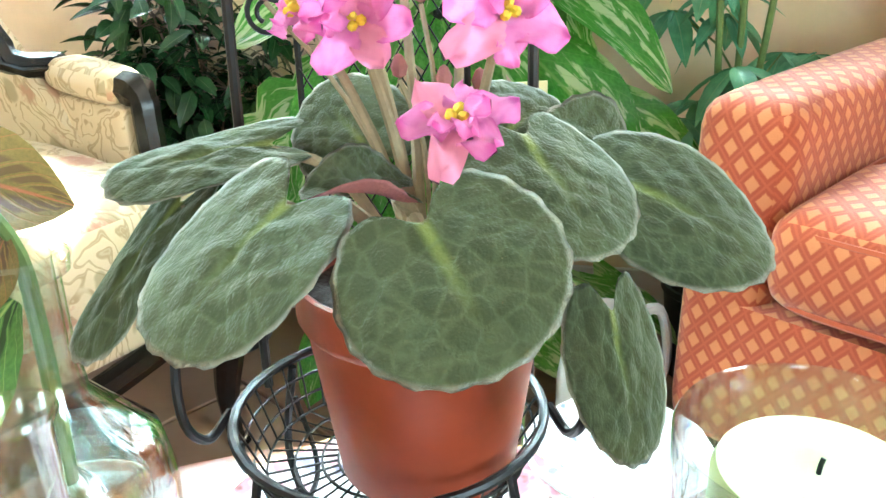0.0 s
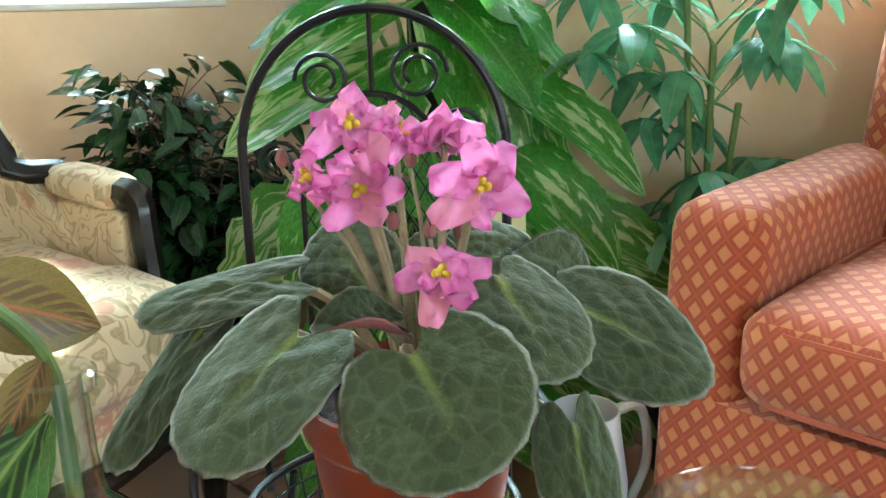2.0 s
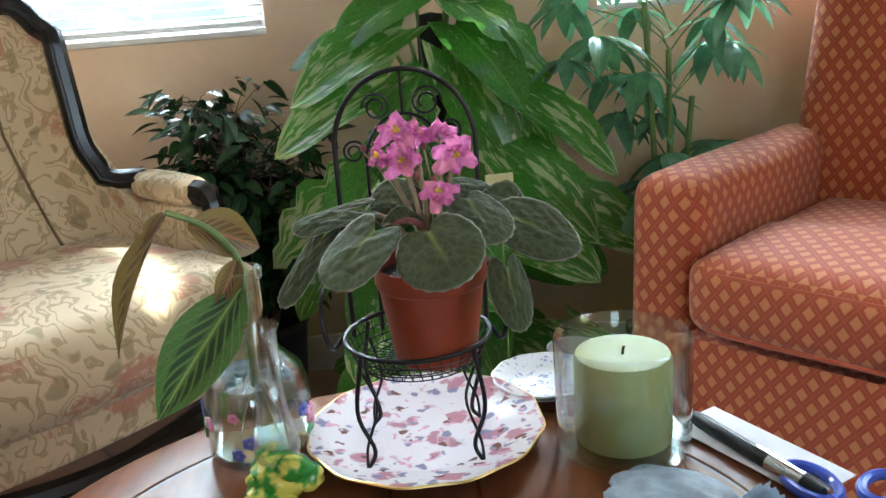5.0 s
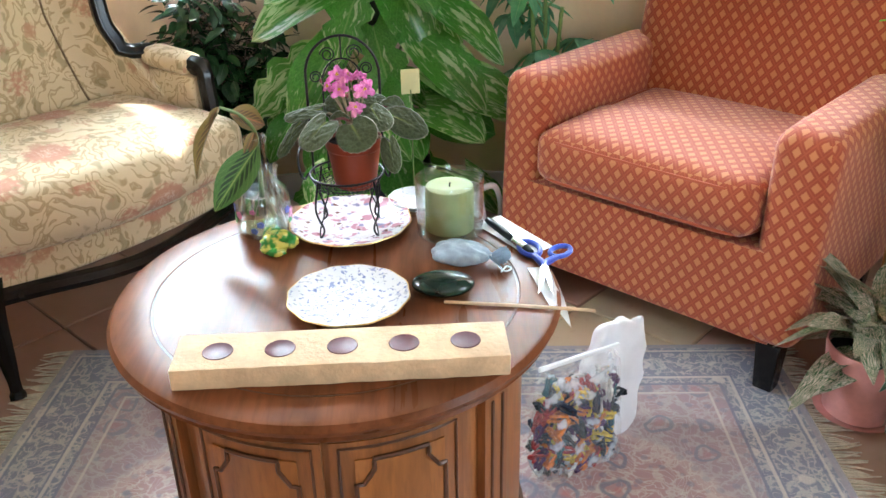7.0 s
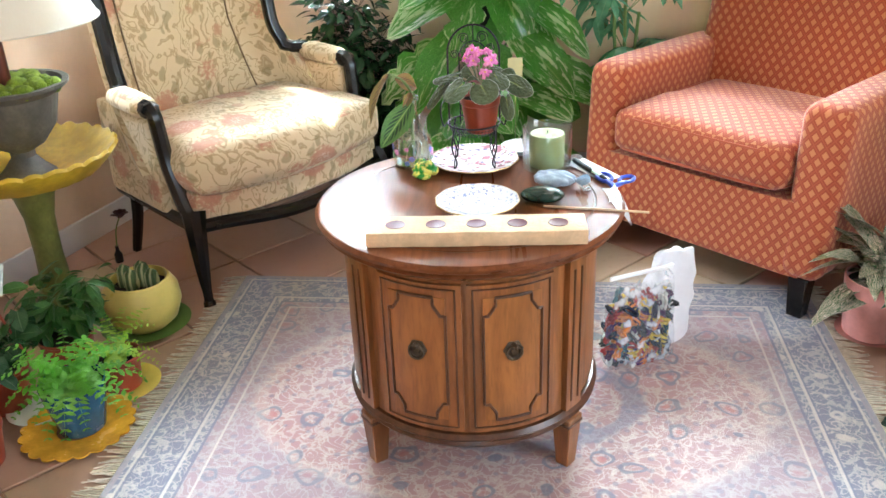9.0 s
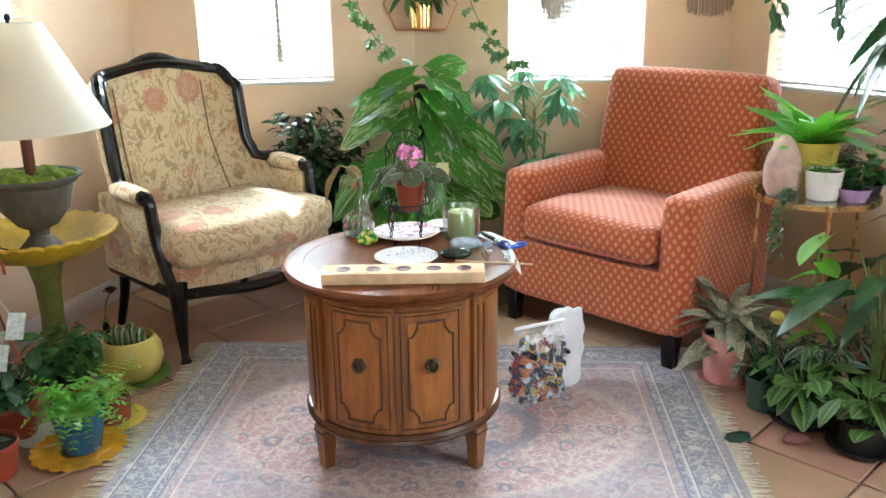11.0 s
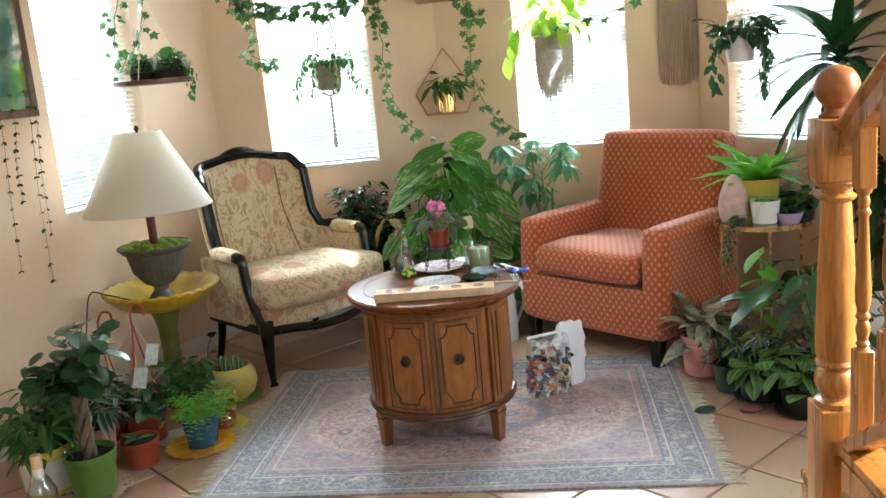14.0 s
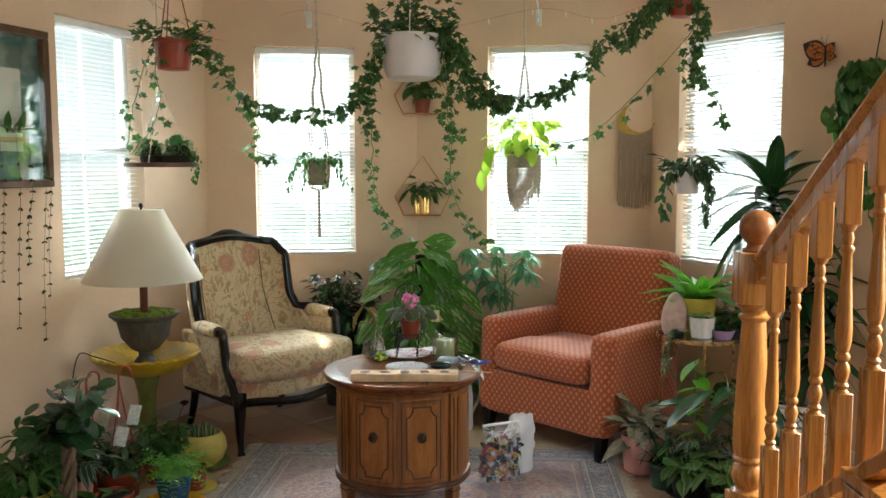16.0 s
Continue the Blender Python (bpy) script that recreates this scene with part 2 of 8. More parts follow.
def rug_fabric():
    n = Nodes("faded_persian_weave", 0.95, spec=0.1)
    v = n.coord()
    x, y, _ = n.split(v)
    ex = n.math("SUBTRACT", RUG_X / 2, n.math("ABSOLUTE", x))
    ey = n.math("SUBTRACT", RUG_Y / 2, n.math("ABSOLUTE", y))
    e = n.math("MINIMUM", ex, ey)
    warp = n.node("TexNoise", Vector=v, Scale=9.0, Detail=2.0).outputs[1]
    w = n.mix(0.08, v, warp, "ADD")
    blue, pink, cream, grey = (0.22, 0.235, 0.31), (0.50, 0.27, 0.26), (0.62, 0.56, 0.51), (0.36, 0.33, 0.35)
    fieldc = n.mix(n.noise(v, 2.4, 3), pink, (0.41, 0.33, 0.33))
    tend = n.math("ABSOLUTE", n.math("SINE", n.math("MULTIPLY", n.noise(w, 10, 2, 0.5, 1.0), 34)))
    fieldc = n.mix(n.math("MULTIPLY", n.step(tend, 0.34, 0.10), 0.75), fieldc, cream)
    web = n.voro(n.mix(0.05, w, n.node("TexNoise", Vector=v, Scale=40.0).outputs[1], "ADD"), 24.0, 1.0, "DISTANCE_TO_EDGE")
    fieldc = n.mix(n.math("MULTIPLY", n.step(web, 0.12, 0.03), 0.6), fieldc, cream)
    fieldc = n.mix(n.math("MULTIPLY", n.step(n.voro(v, 29.0, 0.8), 0.30, 0.18), 0.6), fieldc, (0.27, 0.25, 0.31))
    flo = n.voro(w, 9.0, 0.45)
    fieldc = n.mix(n.math("MULTIPLY", n.step(n.math("ABSOLUTE", n.math("SUBTRACT", flo, 0.24)), 0.06, 0.02), 0.8), fieldc, (0.22, 0.24, 0.30))
    fieldc = n.mix(n.math("MULTIPLY", n.step(flo, 0.14, 0.08), 0.8), fieldc, (0.50, 0.23, 0.21))
    oval = n.math("SQRT", n.math("ADD", n.math("POWER", n.math("DIVIDE", x, 0.66), 2.0), n.math("POWER", n.math("DIVIDE", y, 0.42), 2.0)))
    oval = n.math("ADD", oval, n.math("MULTIPLY", n.math("SUBTRACT", n.noise(v, 14, 2), 0.5), 0.10))
    fieldc = n.mix(n.math("MULTIPLY", n.step(oval, 0.97, 1.0), 0.4), fieldc, (0.33, 0.33, 0.39))
    fieldc = n.mix(n.math("MULTIPLY", n.math("MULTIPLY", n.step(oval, 0.93, 0.95), n.step(oval, 1.01, 0.99)), 0.3), fieldc, cream)
    fieldc = n.mix(n.math("MULTIPLY", n.math("MULTIPLY", n.step(oval, 0.42, 0.45), n.step(oval, 0.53, 0.50)), 0.6), fieldc, blue)
    bordc = n.mix(n.noise(v, 5, 3), blue, (0.27, 0.28, 0.33))
    bt = n.voro(w, 12.0, 0.3)
    bordc = n.mix(n.math("MULTIPLY", n.step(n.math("ABSOLUTE", n.math("SUBTRACT", bt, 0.30)), 0.07, 0.03), 0.8), bordc, cream)
    bordc = n.mix(n.math("MULTIPLY", n.step(bt, 0.16, 0.10), 0.7), bordc, (0.42, 0.30, 0.29))
    bweb = n.voro(n.mix(0.05, w, n.node("TexNoise", Vector=v, Scale=40.0).outputs[1], "ADD"), 27.0, 1.0, "DISTANCE_TO_EDGE")
    bordc = n.mix(n.math("MULTIPLY", n.step(bweb, 0.12, 0.03), 0.55), bordc, cream)
    fine = n.math("ABSOLUTE", n.math("SINE", n.math("MULTIPLY", n.noise(w, 15, 2, 0.5, 0.8), 34)))
    bordc = n.mix(n.math("MULTIPLY", n.step(fine, 0.3, 0.1), 0.55), bordc, cream)
    c = n.mix(n.step(e, 0.168, 0.172), bordc, fieldc)
    for lo, hi, col in ((0.0, 0.016, grey), (0.026, 0.032, cream), (0.034, 0.039, blue), (0.132, 0.137, blue), (0.137, 0.145, cream), (0.165, 0.172, blue), (0.20, 0.206, cream)):
        band = n.math("MULTIPLY", n.step(e, lo, lo + 0.003), n.step(e, hi + 0.003, hi))
        c = n.mix(n.math("MULTIPLY", band, 0.85), c, col)
    worn = n.noise(v, 3.2, 5, 0.65)
    c = n.mix(n.math("MULTIPLY", n.step(worn, 0.50, 0.80), 0.25), c, (0.45, 0.42, 0.41))
    pile = n.noise(v, 330, 2)
    c = n.mix(n.math("MULTIPLY", pile, 0.22), c, scaled(grey, 0.5))
    n.color(c)
    n.bump(pile, 0.6, 0.002)
    return n.m


def tile_stone():
    n = Nodes("terracotta_floor_tile", 0.35)
    v = n.coord()
    r = n.rand()
    c = n.mix(n.noise(v, 5, 4), (0.31, 0.185, 0.13), (0.45, 0.285, 0.20))
    c = n.mix(n.math("MULTIPLY", n.step(r, 0.55, 0.95), 0.75), c, (0.50, 0.385, 0.24))
    c = n.mix(n.math("MULTIPLY", n.step(r, 0.35, 0.05), 0.5), c, (0.42, 0.21, 0.16))
    c = n.mix(n.math("MULTIPLY", n.step(n.noise(v, 30, 4), 0.55, 0.75), 0.35), c, (0.30, 0.18, 0.13))
    n.color(c)
    n.put(n.b.inputs["Roughness"], n.math("ADD", n.math("MULTIPLY", n.noise(v, 9, 3), 0.3), 0.2))
    n.bump(n.noise(v, 20, 4), 0.15, 0.002)
    return n.m


ORANGE, FLORAL, RUGMAT, TILE = lozenge_fabric(), floral_fabric(), rug_fabric(), tile_stone()
GROUT = plain("floor_grout", (0.30, 0.22, 0.17), 0.9, var=0.2, fine=120)

# ---------------------------------------------------------------- shaping


def place(x, y, z, rx=0.0, ry=0.0, rz=0.0):
    return pose(x, y, z, rx, ry, rz)


def thing(name, x, y, z, rz=0.0, label="", category="", group="", kind=""):
    o = new(name)
    o.empty_display_size = 0.05
    o.matrix_world = pose(x, y, z, 0, 0, rz)
    return tagged(o, label, category, group, kind)


def finish(name, bm, material, smooth=True):
    me = bpy.data.meshes.new(name)
    bmesh.ops.recalc_face_normals(bm, faces=bm.faces[:])
    bm.to_mesh(me)
    bm.free()
    for m in material if isinstance(material, (list, tuple)) else [material]:
        me.materials.append(m)
    if smooth:
        me.polygons.foreach_set("use_smooth", [True] * len(me.polygons))
        if smooth == "auto":
            me.set_sharp_from_angle(angle=radians(38))
    return me


def part(name, bm, material, parent=None, label="", m=None, smooth="auto"):
    o = new(name, finish(name, bm, material, smooth))
    o.parent = parent
    if m is not None:
        o.matrix_local = m
    return tagged(o, label)


def solo(name, bm, material, label, category, m=None, kind="", group="", smooth="auto"):
    o = part(name, bm, material, None, label, m, smooth)
    return tagged(o, "", category, group, kind)


def join(bm, other, m=None):
    me = bpy.data.meshes.new("tmp")
    other.to_mesh(me)
    other.free()
    if m is not None:
        me.transform(m)
    bm.from_mesh(me)
    bpy.data.meshes.remove(me)
    return bm


def block(sx, sy, sz, bevel=0.0, seg=2, at=(0, 0, 0)):
    """A box standing on z = 0, centred in x and y."""
    bm = bmesh.new()
    bmesh.ops.create_cube(bm, size=1)
    for v in bm.verts:
        v.co = Vector((v.co.x * sx, v.co.y * sy, (v.co.z + 0.5) * sz))
    if bevel:
        bmesh.ops.bevel(bm, geom=bm.edges[:], offset=bevel, segments=seg, profile=0.6, affect="EDGES")
    bmesh.ops.translate(bm, verts=bm.verts, vec=at)
    return bm


def lathe(profile, seg=40, closed=False):
    """Turned shape from (radius, height) pairs."""
    bm = bmesh.new()
    rings = []
    for r, z in profile:
        rings.append([bm.verts.new((r * math.cos(a), r * math.sin(a), z)) for a in (2 * math.pi * i / seg for i in range(seg))])
    for k in range(len(rings) - 1):
        for i in range(seg):
            j = (i + 1) % seg
            bm.faces.new((rings[k][i], rings[k][j], rings[k + 1][j], rings[k + 1][i]))
    if not closed:
        for ring, (r, _) in ((rings[0], profile[0]), (rings[-1], profile[-1])):
            if r > 1e-6:
                bm.faces.new(ring)
    bmesh.ops.remove_doubles(bm, verts=bm.verts, dist=1e-6)
    return bm


def smooth_path(pts, n):
    """n + 1 points of a soft curve through pts."""
    p = [Vector(q) for q in pts]
    if len(p) == 2:
        return [p[0].lerp(p[1], i / n) for i in range(n + 1)]
    p = [2 * p[0] - p[1]] + p + [2 * p[-1] - p[-2]]
    spans = len(p) - 3
    out = []
    for i in range(n + 1):
        t = min(i / n * spans, spans - 1e-6)
        k, f = int(t), t - int(t)
        a, b, c, d = p[k:k + 4]
        out.append(0.5 * ((2 * b) + (c - a) * f + (2 * a - 5 * b + 4 * c - d) * f * f + (3 * b - a - 3 * c + d) * f ** 3))
    return out


def tube(pts, radius, seg=8, loop=False, flat=1.0):
    """A round bar along pts; radius is one number or one for each point."""
    bm = bmesh.new()
    pts = [Vector(p) for p in pts]
    n = len(pts)
    rings, up = [], None
    for i, p in enumerate(pts):
        a = pts[i - 1] if (i or loop) else p
        b = pts[(i + 1) % n] if (i < n - 1 or loop) else p
        d = (b - a).normalized()
        if up is None:
            up = d.orthogonal().normalized()
        up = (up - d * up.dot(d))
        up = up.normalized() if up.length > 1e-6 else d.orthogonal().normalized()
        side = d.cross(up)
        r = radius[i] if isinstance(radius, (list, tuple)) else radius
        rings.append([bm.verts.new(p + (up * math.cos(t) * flat + side * math.sin(t)) * r) for t in (2 * math.pi * k / seg for k in range(seg))])
    for i in range(n if loop else n - 1):
        q, s = rings[i], rings[(i + 1) % n]
        for k in range(seg):
            j = (k + 1) % seg
            bm.faces.new((q[k], q[j], s[j], s[k]))
    if not loop:
        bm.faces.new(rings[0])
        bm.faces.new(rings[-1])
    return bm


def bar(a, b, r, seg=8):
    return tube([a, b], r, seg)


def pillow(sx, sy, sz, r, n=7, puff=0.0, seg=5):
    """Upholstered block on z = 0: edges rounded by r, top and sides swollen by puff."""
    bm = bmesh.new()
    bmesh.ops.create_cube(bm, size=2)
    bmesh.ops.subdivide_edges(bm, edges=bm.edges[:], cuts=n * 2, use_grid_fill=True)
    h = Vector((sx / 2, sy / 2, sz / 2))
    for v in bm.verts:
        q = [math.copysign(abs(c) ** 0.8, c) for c in v.co]
        p = Vector((q[0] * h.x, q[1] * h.y, q[2] * h.z))
        inner = Vector([max(-h[i] + r, min(h[i] - r, p[i])) for i in range(3)])
        d = p - inner
        if d.length > 1e-9:
            p = inner + d.normalized() * r
        fx, fy, fz = (1 - (p[i] / h[i]) ** 2 for i in range(3))
        p.z += math.copysign(puff * max(fx, 0) ** 0.6 * max(fy, 0) ** 0.6, p.z) * (abs(p.z) / h.z) ** 2
        p.y += math.copysign(puff * 0.5 * max(fx, 0) * max(fz, 0), p.y) * (abs(p.y) / h.y) ** 4
        p.x += math.copysign(puff * 0.5 * max(fy, 0) * max(fz, 0), p.x) * (abs(p.x) / h.x) ** 4
        v.co = p + Vector((0, 0, h.z))
    return bm


def cloth_uv(bm):
    """UV in metres, by each face's main direction."""
    lay = bm.loops.layers.uv.verify()
    bm.normal_update()
    for f in bm.faces:
        n = f.normal
        k = max(range(3), key=lambda i: abs(n[i]) * (1.0 if i != 2 else 1.05))
        for l in f.loops:
            c = l.vert.co
            l[lay].uv = (c.y, c.z) if k == 0 else (c.x, c.z) if k == 1 else (c.x, c.y)
    return bm


def bend(bm, fn):
    for v in bm.verts:
        v.co = Vector(fn(v.co))
    return bm


# ---------------------------------------------------------------- the room
CEILING_Z = 2.95
SILL, HEAD = 0.897, 2.15


def wall(name, p0, p1, openings=(), t=0.16, top=CEILING_Z):
    """Wall whose room face runs from p0 to p1 with the room on its right; openings: (start, end, bottom, top) along it."""
    a, b = Vector(p0), Vector(p1)
    d = (b - a)
    length = d.length
    rz = math.degrees(math.atan2(d.y, d.x))
    bm = bmesh.new()

    def add(x0, x1, z0, z1):
        if x1 - x0 > 1e-4 and z1 - z0 > 1e-4:
            join(bm, block(x1 - x0, t, z1 - z0, 0, at=((x0 + x1) / 2, t / 2, z0)))
    x = -0.12
    for s, e, zb, zt in openings:
        add(x, s, -0.1, top)
        add(s, e, -0.1, zb)
        add(s, e, zt, top)
        x = e
    add(x, length + 0.12, -0.1, top)
    o = solo(name, bm, PLASTER, "peach painted plaster wall", "wall", pose(a.x, a.y, 0, 0, 0, rz), kind="structure")
    return o, a, d.normalized(), rz


# corner points of the bay, from the stair side of the left wall round to the right
D0, DA, AB, BC, C1 = (-2.19, -1.18), (-1.255, 1.652), (0.0, 1.80), (1.38, 1.53), (2.585, -0.28)
WIN = {}
for tag, p, q, s0, w in (("west", D0, DA, 1.785, 0.61), ("north_west", DA, AB, 0.285, 0.60), ("north_east", AB, BC, 0.438, 0.605), ("east", BC, C1, 0.20, 0.66)):
    o, a, d, rz = wall("wall_" + tag, p, q, [(s0, s0 + w, SILL, HEAD)])
    WIN[tag] = (a + d * s0, d, rz, w)
wall("wall_left", (-2.19, -6.2), D0)
# unseen openings added in these two walls for fill light and sun
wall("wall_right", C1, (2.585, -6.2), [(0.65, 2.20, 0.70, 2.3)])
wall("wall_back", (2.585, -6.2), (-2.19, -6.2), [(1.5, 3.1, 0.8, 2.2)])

slab = block(6.2, 9.4, 0.1, 0, at=(0.2, -2.2, -0.112))
floor = solo("floor", slab, GROUT, "peach terracotta tile floor with pale grout", "floor", kind="structure")
solo("ceiling", block(6.2, 9.4, 0.1, 0, at=(0.2, -2.2, CEILING_Z)), CEIL, "plain off-white plaster ceiling", "ceiling", kind="structure")

# ground outside, and a glowing backdrop with the garden's brightness put in its colour
solo("ground", block(60, 60, 0.1, 0, at=(0, 0, -0.6)), plain("garden_ground", (0.30, 0.27, 0.22), 0.9, var=0.3, scale=0.6, fine=9),
     "pale garden ground outside the windows", "ground", kind="structure")


def backdrop_mat():
    n = Nodes("glowing_garden_backdrop", 1.0)
    v = n.coord()
    x, y, z = n.split(v)
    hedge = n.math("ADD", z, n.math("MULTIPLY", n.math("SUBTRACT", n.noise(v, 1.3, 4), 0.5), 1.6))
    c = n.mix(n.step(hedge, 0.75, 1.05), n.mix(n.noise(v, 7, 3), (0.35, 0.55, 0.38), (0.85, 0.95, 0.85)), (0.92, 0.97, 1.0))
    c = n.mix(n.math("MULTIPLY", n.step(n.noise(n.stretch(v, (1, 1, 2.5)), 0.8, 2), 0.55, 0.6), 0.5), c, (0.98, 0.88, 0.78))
    # the backdrop glows by itself, standing in for a lit garden and sky
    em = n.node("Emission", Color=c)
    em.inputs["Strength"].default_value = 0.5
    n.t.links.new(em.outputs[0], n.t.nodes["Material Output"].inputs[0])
    return n.m


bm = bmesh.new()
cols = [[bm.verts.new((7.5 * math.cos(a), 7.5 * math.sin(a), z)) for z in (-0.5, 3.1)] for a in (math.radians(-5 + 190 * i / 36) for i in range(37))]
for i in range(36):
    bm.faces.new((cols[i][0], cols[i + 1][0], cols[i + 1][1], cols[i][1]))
solo("backdrop", bm, backdrop_mat(), "glowing backdrop of garden and sky behind the blinds", "backdrop", kind="structure", smooth=True)

BLIND = Nodes("white_blind_slat", 0.45)
BLIND.color((0.82, 0.83, 0.84))
BLIND.see_through(0.35, (0.9, 0.92, 0.95))
BLIND = BLIND.m
slat_bm = block(1, 0.024, 0.0012)
bend(slat_bm, lambda c: (c.x, c.y, c.z - 30 * c.y * c.y * 0.2))
SLAT = finish("slat", slat_bm, BLIND)


def window(number, tag, tilt):
    c, d, rz, w = WIN[tag]
    h = HEAD - SILL
    win = thing("window_%d" % number, c.x, c.y, SILL, rz, "white double-hung window behind a lowered blind", "window", kind="structure")
    fr = bmesh.new()
    for x0, x1, z0, z1 in ((0.0, 0.035, 0, h), (w - 0.035, w, 0, h), (0.035, w - 0.035, 0, 0.04), (0.035, w - 0.035, h - 0.04, h), (0.035, w - 0.035, h * 0.5 - 0.02, h * 0.5 + 0.02)):
        join(fr, block(x1 - x0, 0.05, z1 - z0, 0.004, at=((x0 + x1) / 2, 0.115, z0)))
    part("window_frame", fr, WHITE, win)
    for z0, z1 in ((0.04, h * 0.5 - 0.02), (h * 0.5 + 0.02, h - 0.04)):
        p = part("pane", block(w - 0.07, 0.004, z1 - z0, 0, at=(w / 2, 0.118, z0)), PANE, win)
        p.visible_shadow = False
        mu = bmesh.new()
        join(mu, block(0.012, 0.012, z1 - z0, 0, at=(w / 2, 0.128, z0)))
        part("glazing_bar", mu, WHITE, win)
    part("window_sill", block(w + 0.0, 0.155, 0.014, 0.003, at=(w / 2, 0.078, 0.001)), TRIM, win)
    blind = thing("venetian_blind", c.x, c.y, SILL, rz, "lowered white venetian blind with open slats", "blind", "window blinds")
    part("head_rail", block(w - 0.012, 0.035, 0.035, 0.003, at=(w / 2, 0.05, h - 0.037)), WHITE, blind)
    part("bottom_rail", block(w - 0.02, 0.026, 0.014, 0.004, at=(w / 2, 0.05, 0.022)), WHITE, blind)
    n = 52
    for i in range(n):
        s = new("slat", SLAT)
        s.parent = blind
        # added gaps in the east blind shape the sun patches on the wing chair
        cut = {41: 0.06, 42: 0.085, 43: 0.10, 44: 0.11}.get(i, 0.0) if tag == "east" else 0.0
        s.matrix_local = pose((w - cut) / 2, 0.05, 0.05 + (h - 0.10) * i / (n - 1), (tilt if not (tag == "east" and i in (27, 28)) else 25) + random.uniform(-2, 2), 0, 0) @ Matrix.Diagonal((w - 0.016 - cut, 1, 1, 1))
    for x in (0.09, w - 0.09):
        part("ladder_cord", bar((x, 0.037, 0.03), (x, 0.037, h - 0.03), 0.001, 4), WHITE, blind)
    mid = c + d * (w / 2)
    out = Vector((-d.y, d.x))
    return mid, out


for i, (tag, tilt, watts) in enumerate((("west", 10, 205), ("north_west", 10, 205), ("north_east", 10, 240), ("east", -30, 225))):
    mid, out = window(i + 1, tag, tilt)
    at = mid + out * 2.8
    sky_fill("sky_fill", (at.x, at.y, 3.5), (mid.x - out.x * 0.6, mid.y - out.y * 0.6, 0.9), 2.0, 1.3, watts * 2.6)
# fill lamps in the unseen openings added behind and beside the walk
sky_fill("sky_fill", (0.28, -6.15, 1.5), (0.28, 0, 0.9), 1.5, 1.3, 9)
sky_fill("sky_fill", (2.62, -1.75, 1.55), (0, -1.9, 0.5), 1.4, 1.4, 12)

base = bmesh.new()
for p, q in ((D0, DA), (DA, AB), (AB, BC), (BC, C1)):
    a, b = Vector(p), Vector(q)
    d = b - a
    join(base, block(d.length, 0.014, 0.10, 0.004, at=(d.length / 2, -0.0095, -0.002)), pose(a.x, a.y, 0, 0, 0, math.degrees(math.atan2(d.y, d.x))))
solo("baseboard", base, TRIM, "pale painted wooden baseboard", "baseboard", kind="structure")


# ---------------------------------------------------------------- rug
rug = thing("rug", 0.082, 0.118, 0.0, -3.5, "faded pink and blue-grey patterned rug with a fringe", "rug")
rb = block(RUG_X, RUG_Y, 0.008, 0.002, 1)
part("rug_field", rb, RUGMAT, rug)
for side in (-1, 1):
    fb = bmesh.new()
    for i in range(150):
        y = -RUG_Y / 2 + RUG_Y * (i + 0.5) / 150
        x = side * RUG_X / 2
        dx, dy = side * random.uniform(0.045, 0.075), random.uniform(-0.02, 0.02)
        join(fb, tube([(x - side * 0.004, y, 0.006), (x + dx * 0.5, y + dy * 0.3, 0.005), (x + dx, y + dy, 0.003)], [0.0026, 0.0024, 0.0014], 4))
    part("fringe", fb, ROPE, rug, "knotted cream cotton fringe")

# ---------------------------------------------------------------- drum table


def arc(r0, r1, a0, a1, z0, z1, n=10, bevel=0.0):
    """Curved slab round the z axis; angles in degrees from the front (-y), to the right."""
    bm = bmesh.new()
    cols = []
    for i in range(n + 1):
        a = radians(a0 + (a1 - a0) * i / n)
        s, c = math.sin(a), -math.cos(a)
        cols.append([bm.verts.new((r * s, r * c, z)) for r, z in ((r0, z0), (r1, z0), (r1, z1), (r0, z1))])
    for p, q in zip(cols, cols[1:]):
        for k in range(4):
            bm.faces.new((p[k], p[(k + 1) % 4], q[(k + 1) % 4], q[k]))
    bm.faces.new(cols[0])
    bm.faces.new(cols[-1])
    if bevel:
        es = [e for e in bm.edges if len(e.link_faces) == 2 and e.calc_face_angle(0) > 1.0]
        bmesh.ops.bevel(bm, geom=es, offset=bevel, segments=1, affect="EDGES")
    return bm


def on_drum(a, z, r):
    a = radians(a)
    return (r * math.sin(a), -r * math.cos(a), z)


TABLE_Z = 0.59
table = thing("drum_table", 0.0, 0.045, 0.0, -1.5, "round brown walnut drum table with two panelled doors", "table")
part("tabletop", lathe([(0.0, 0.548), (0.29, 0.548), (0.318, 0.552), (0.327, 0.560), (0.322, 0.566), (0.333, 0.572), (0.336, 0.580), (0.330, 0.588),
                        (0.322, 0.590), (0.276, 0.590), (0.2745, 0.5885), (0.272, 0.5885), (0.2705, 0.590), (0.0, 0.590)], 96), TABLETOP, table)
part("groove", lathe([(0.2711, 0.5886), (0.2711, 0.5892), (0.2740, 0.5892), (0.2740, 0.5886)], 96, True), TABLEDARK, table, "dark inlaid ring")
part("body", lathe([(0.0, 0.15), (0.276, 0.15), (0.276, 0.548), (0.0, 0.548)], 72), TABLEWOOD, table)
part("base_moulding", lathe([(0.27, 0.132), (0.284, 0.134), (0.290, 0.142), (0.287, 0.15), (0.292, 0.156), (0.284, 0.166), (0.27, 0.168)], 72, True), TABLEDARK, table)
part("neck_moulding", lathe([(0.27, 0.530), (0.284, 0.532), (0.287, 0.538), (0.296, 0.544), (0.30, 0.549), (0.27, 0.549)], 72, True), TABLEWOOD, table)
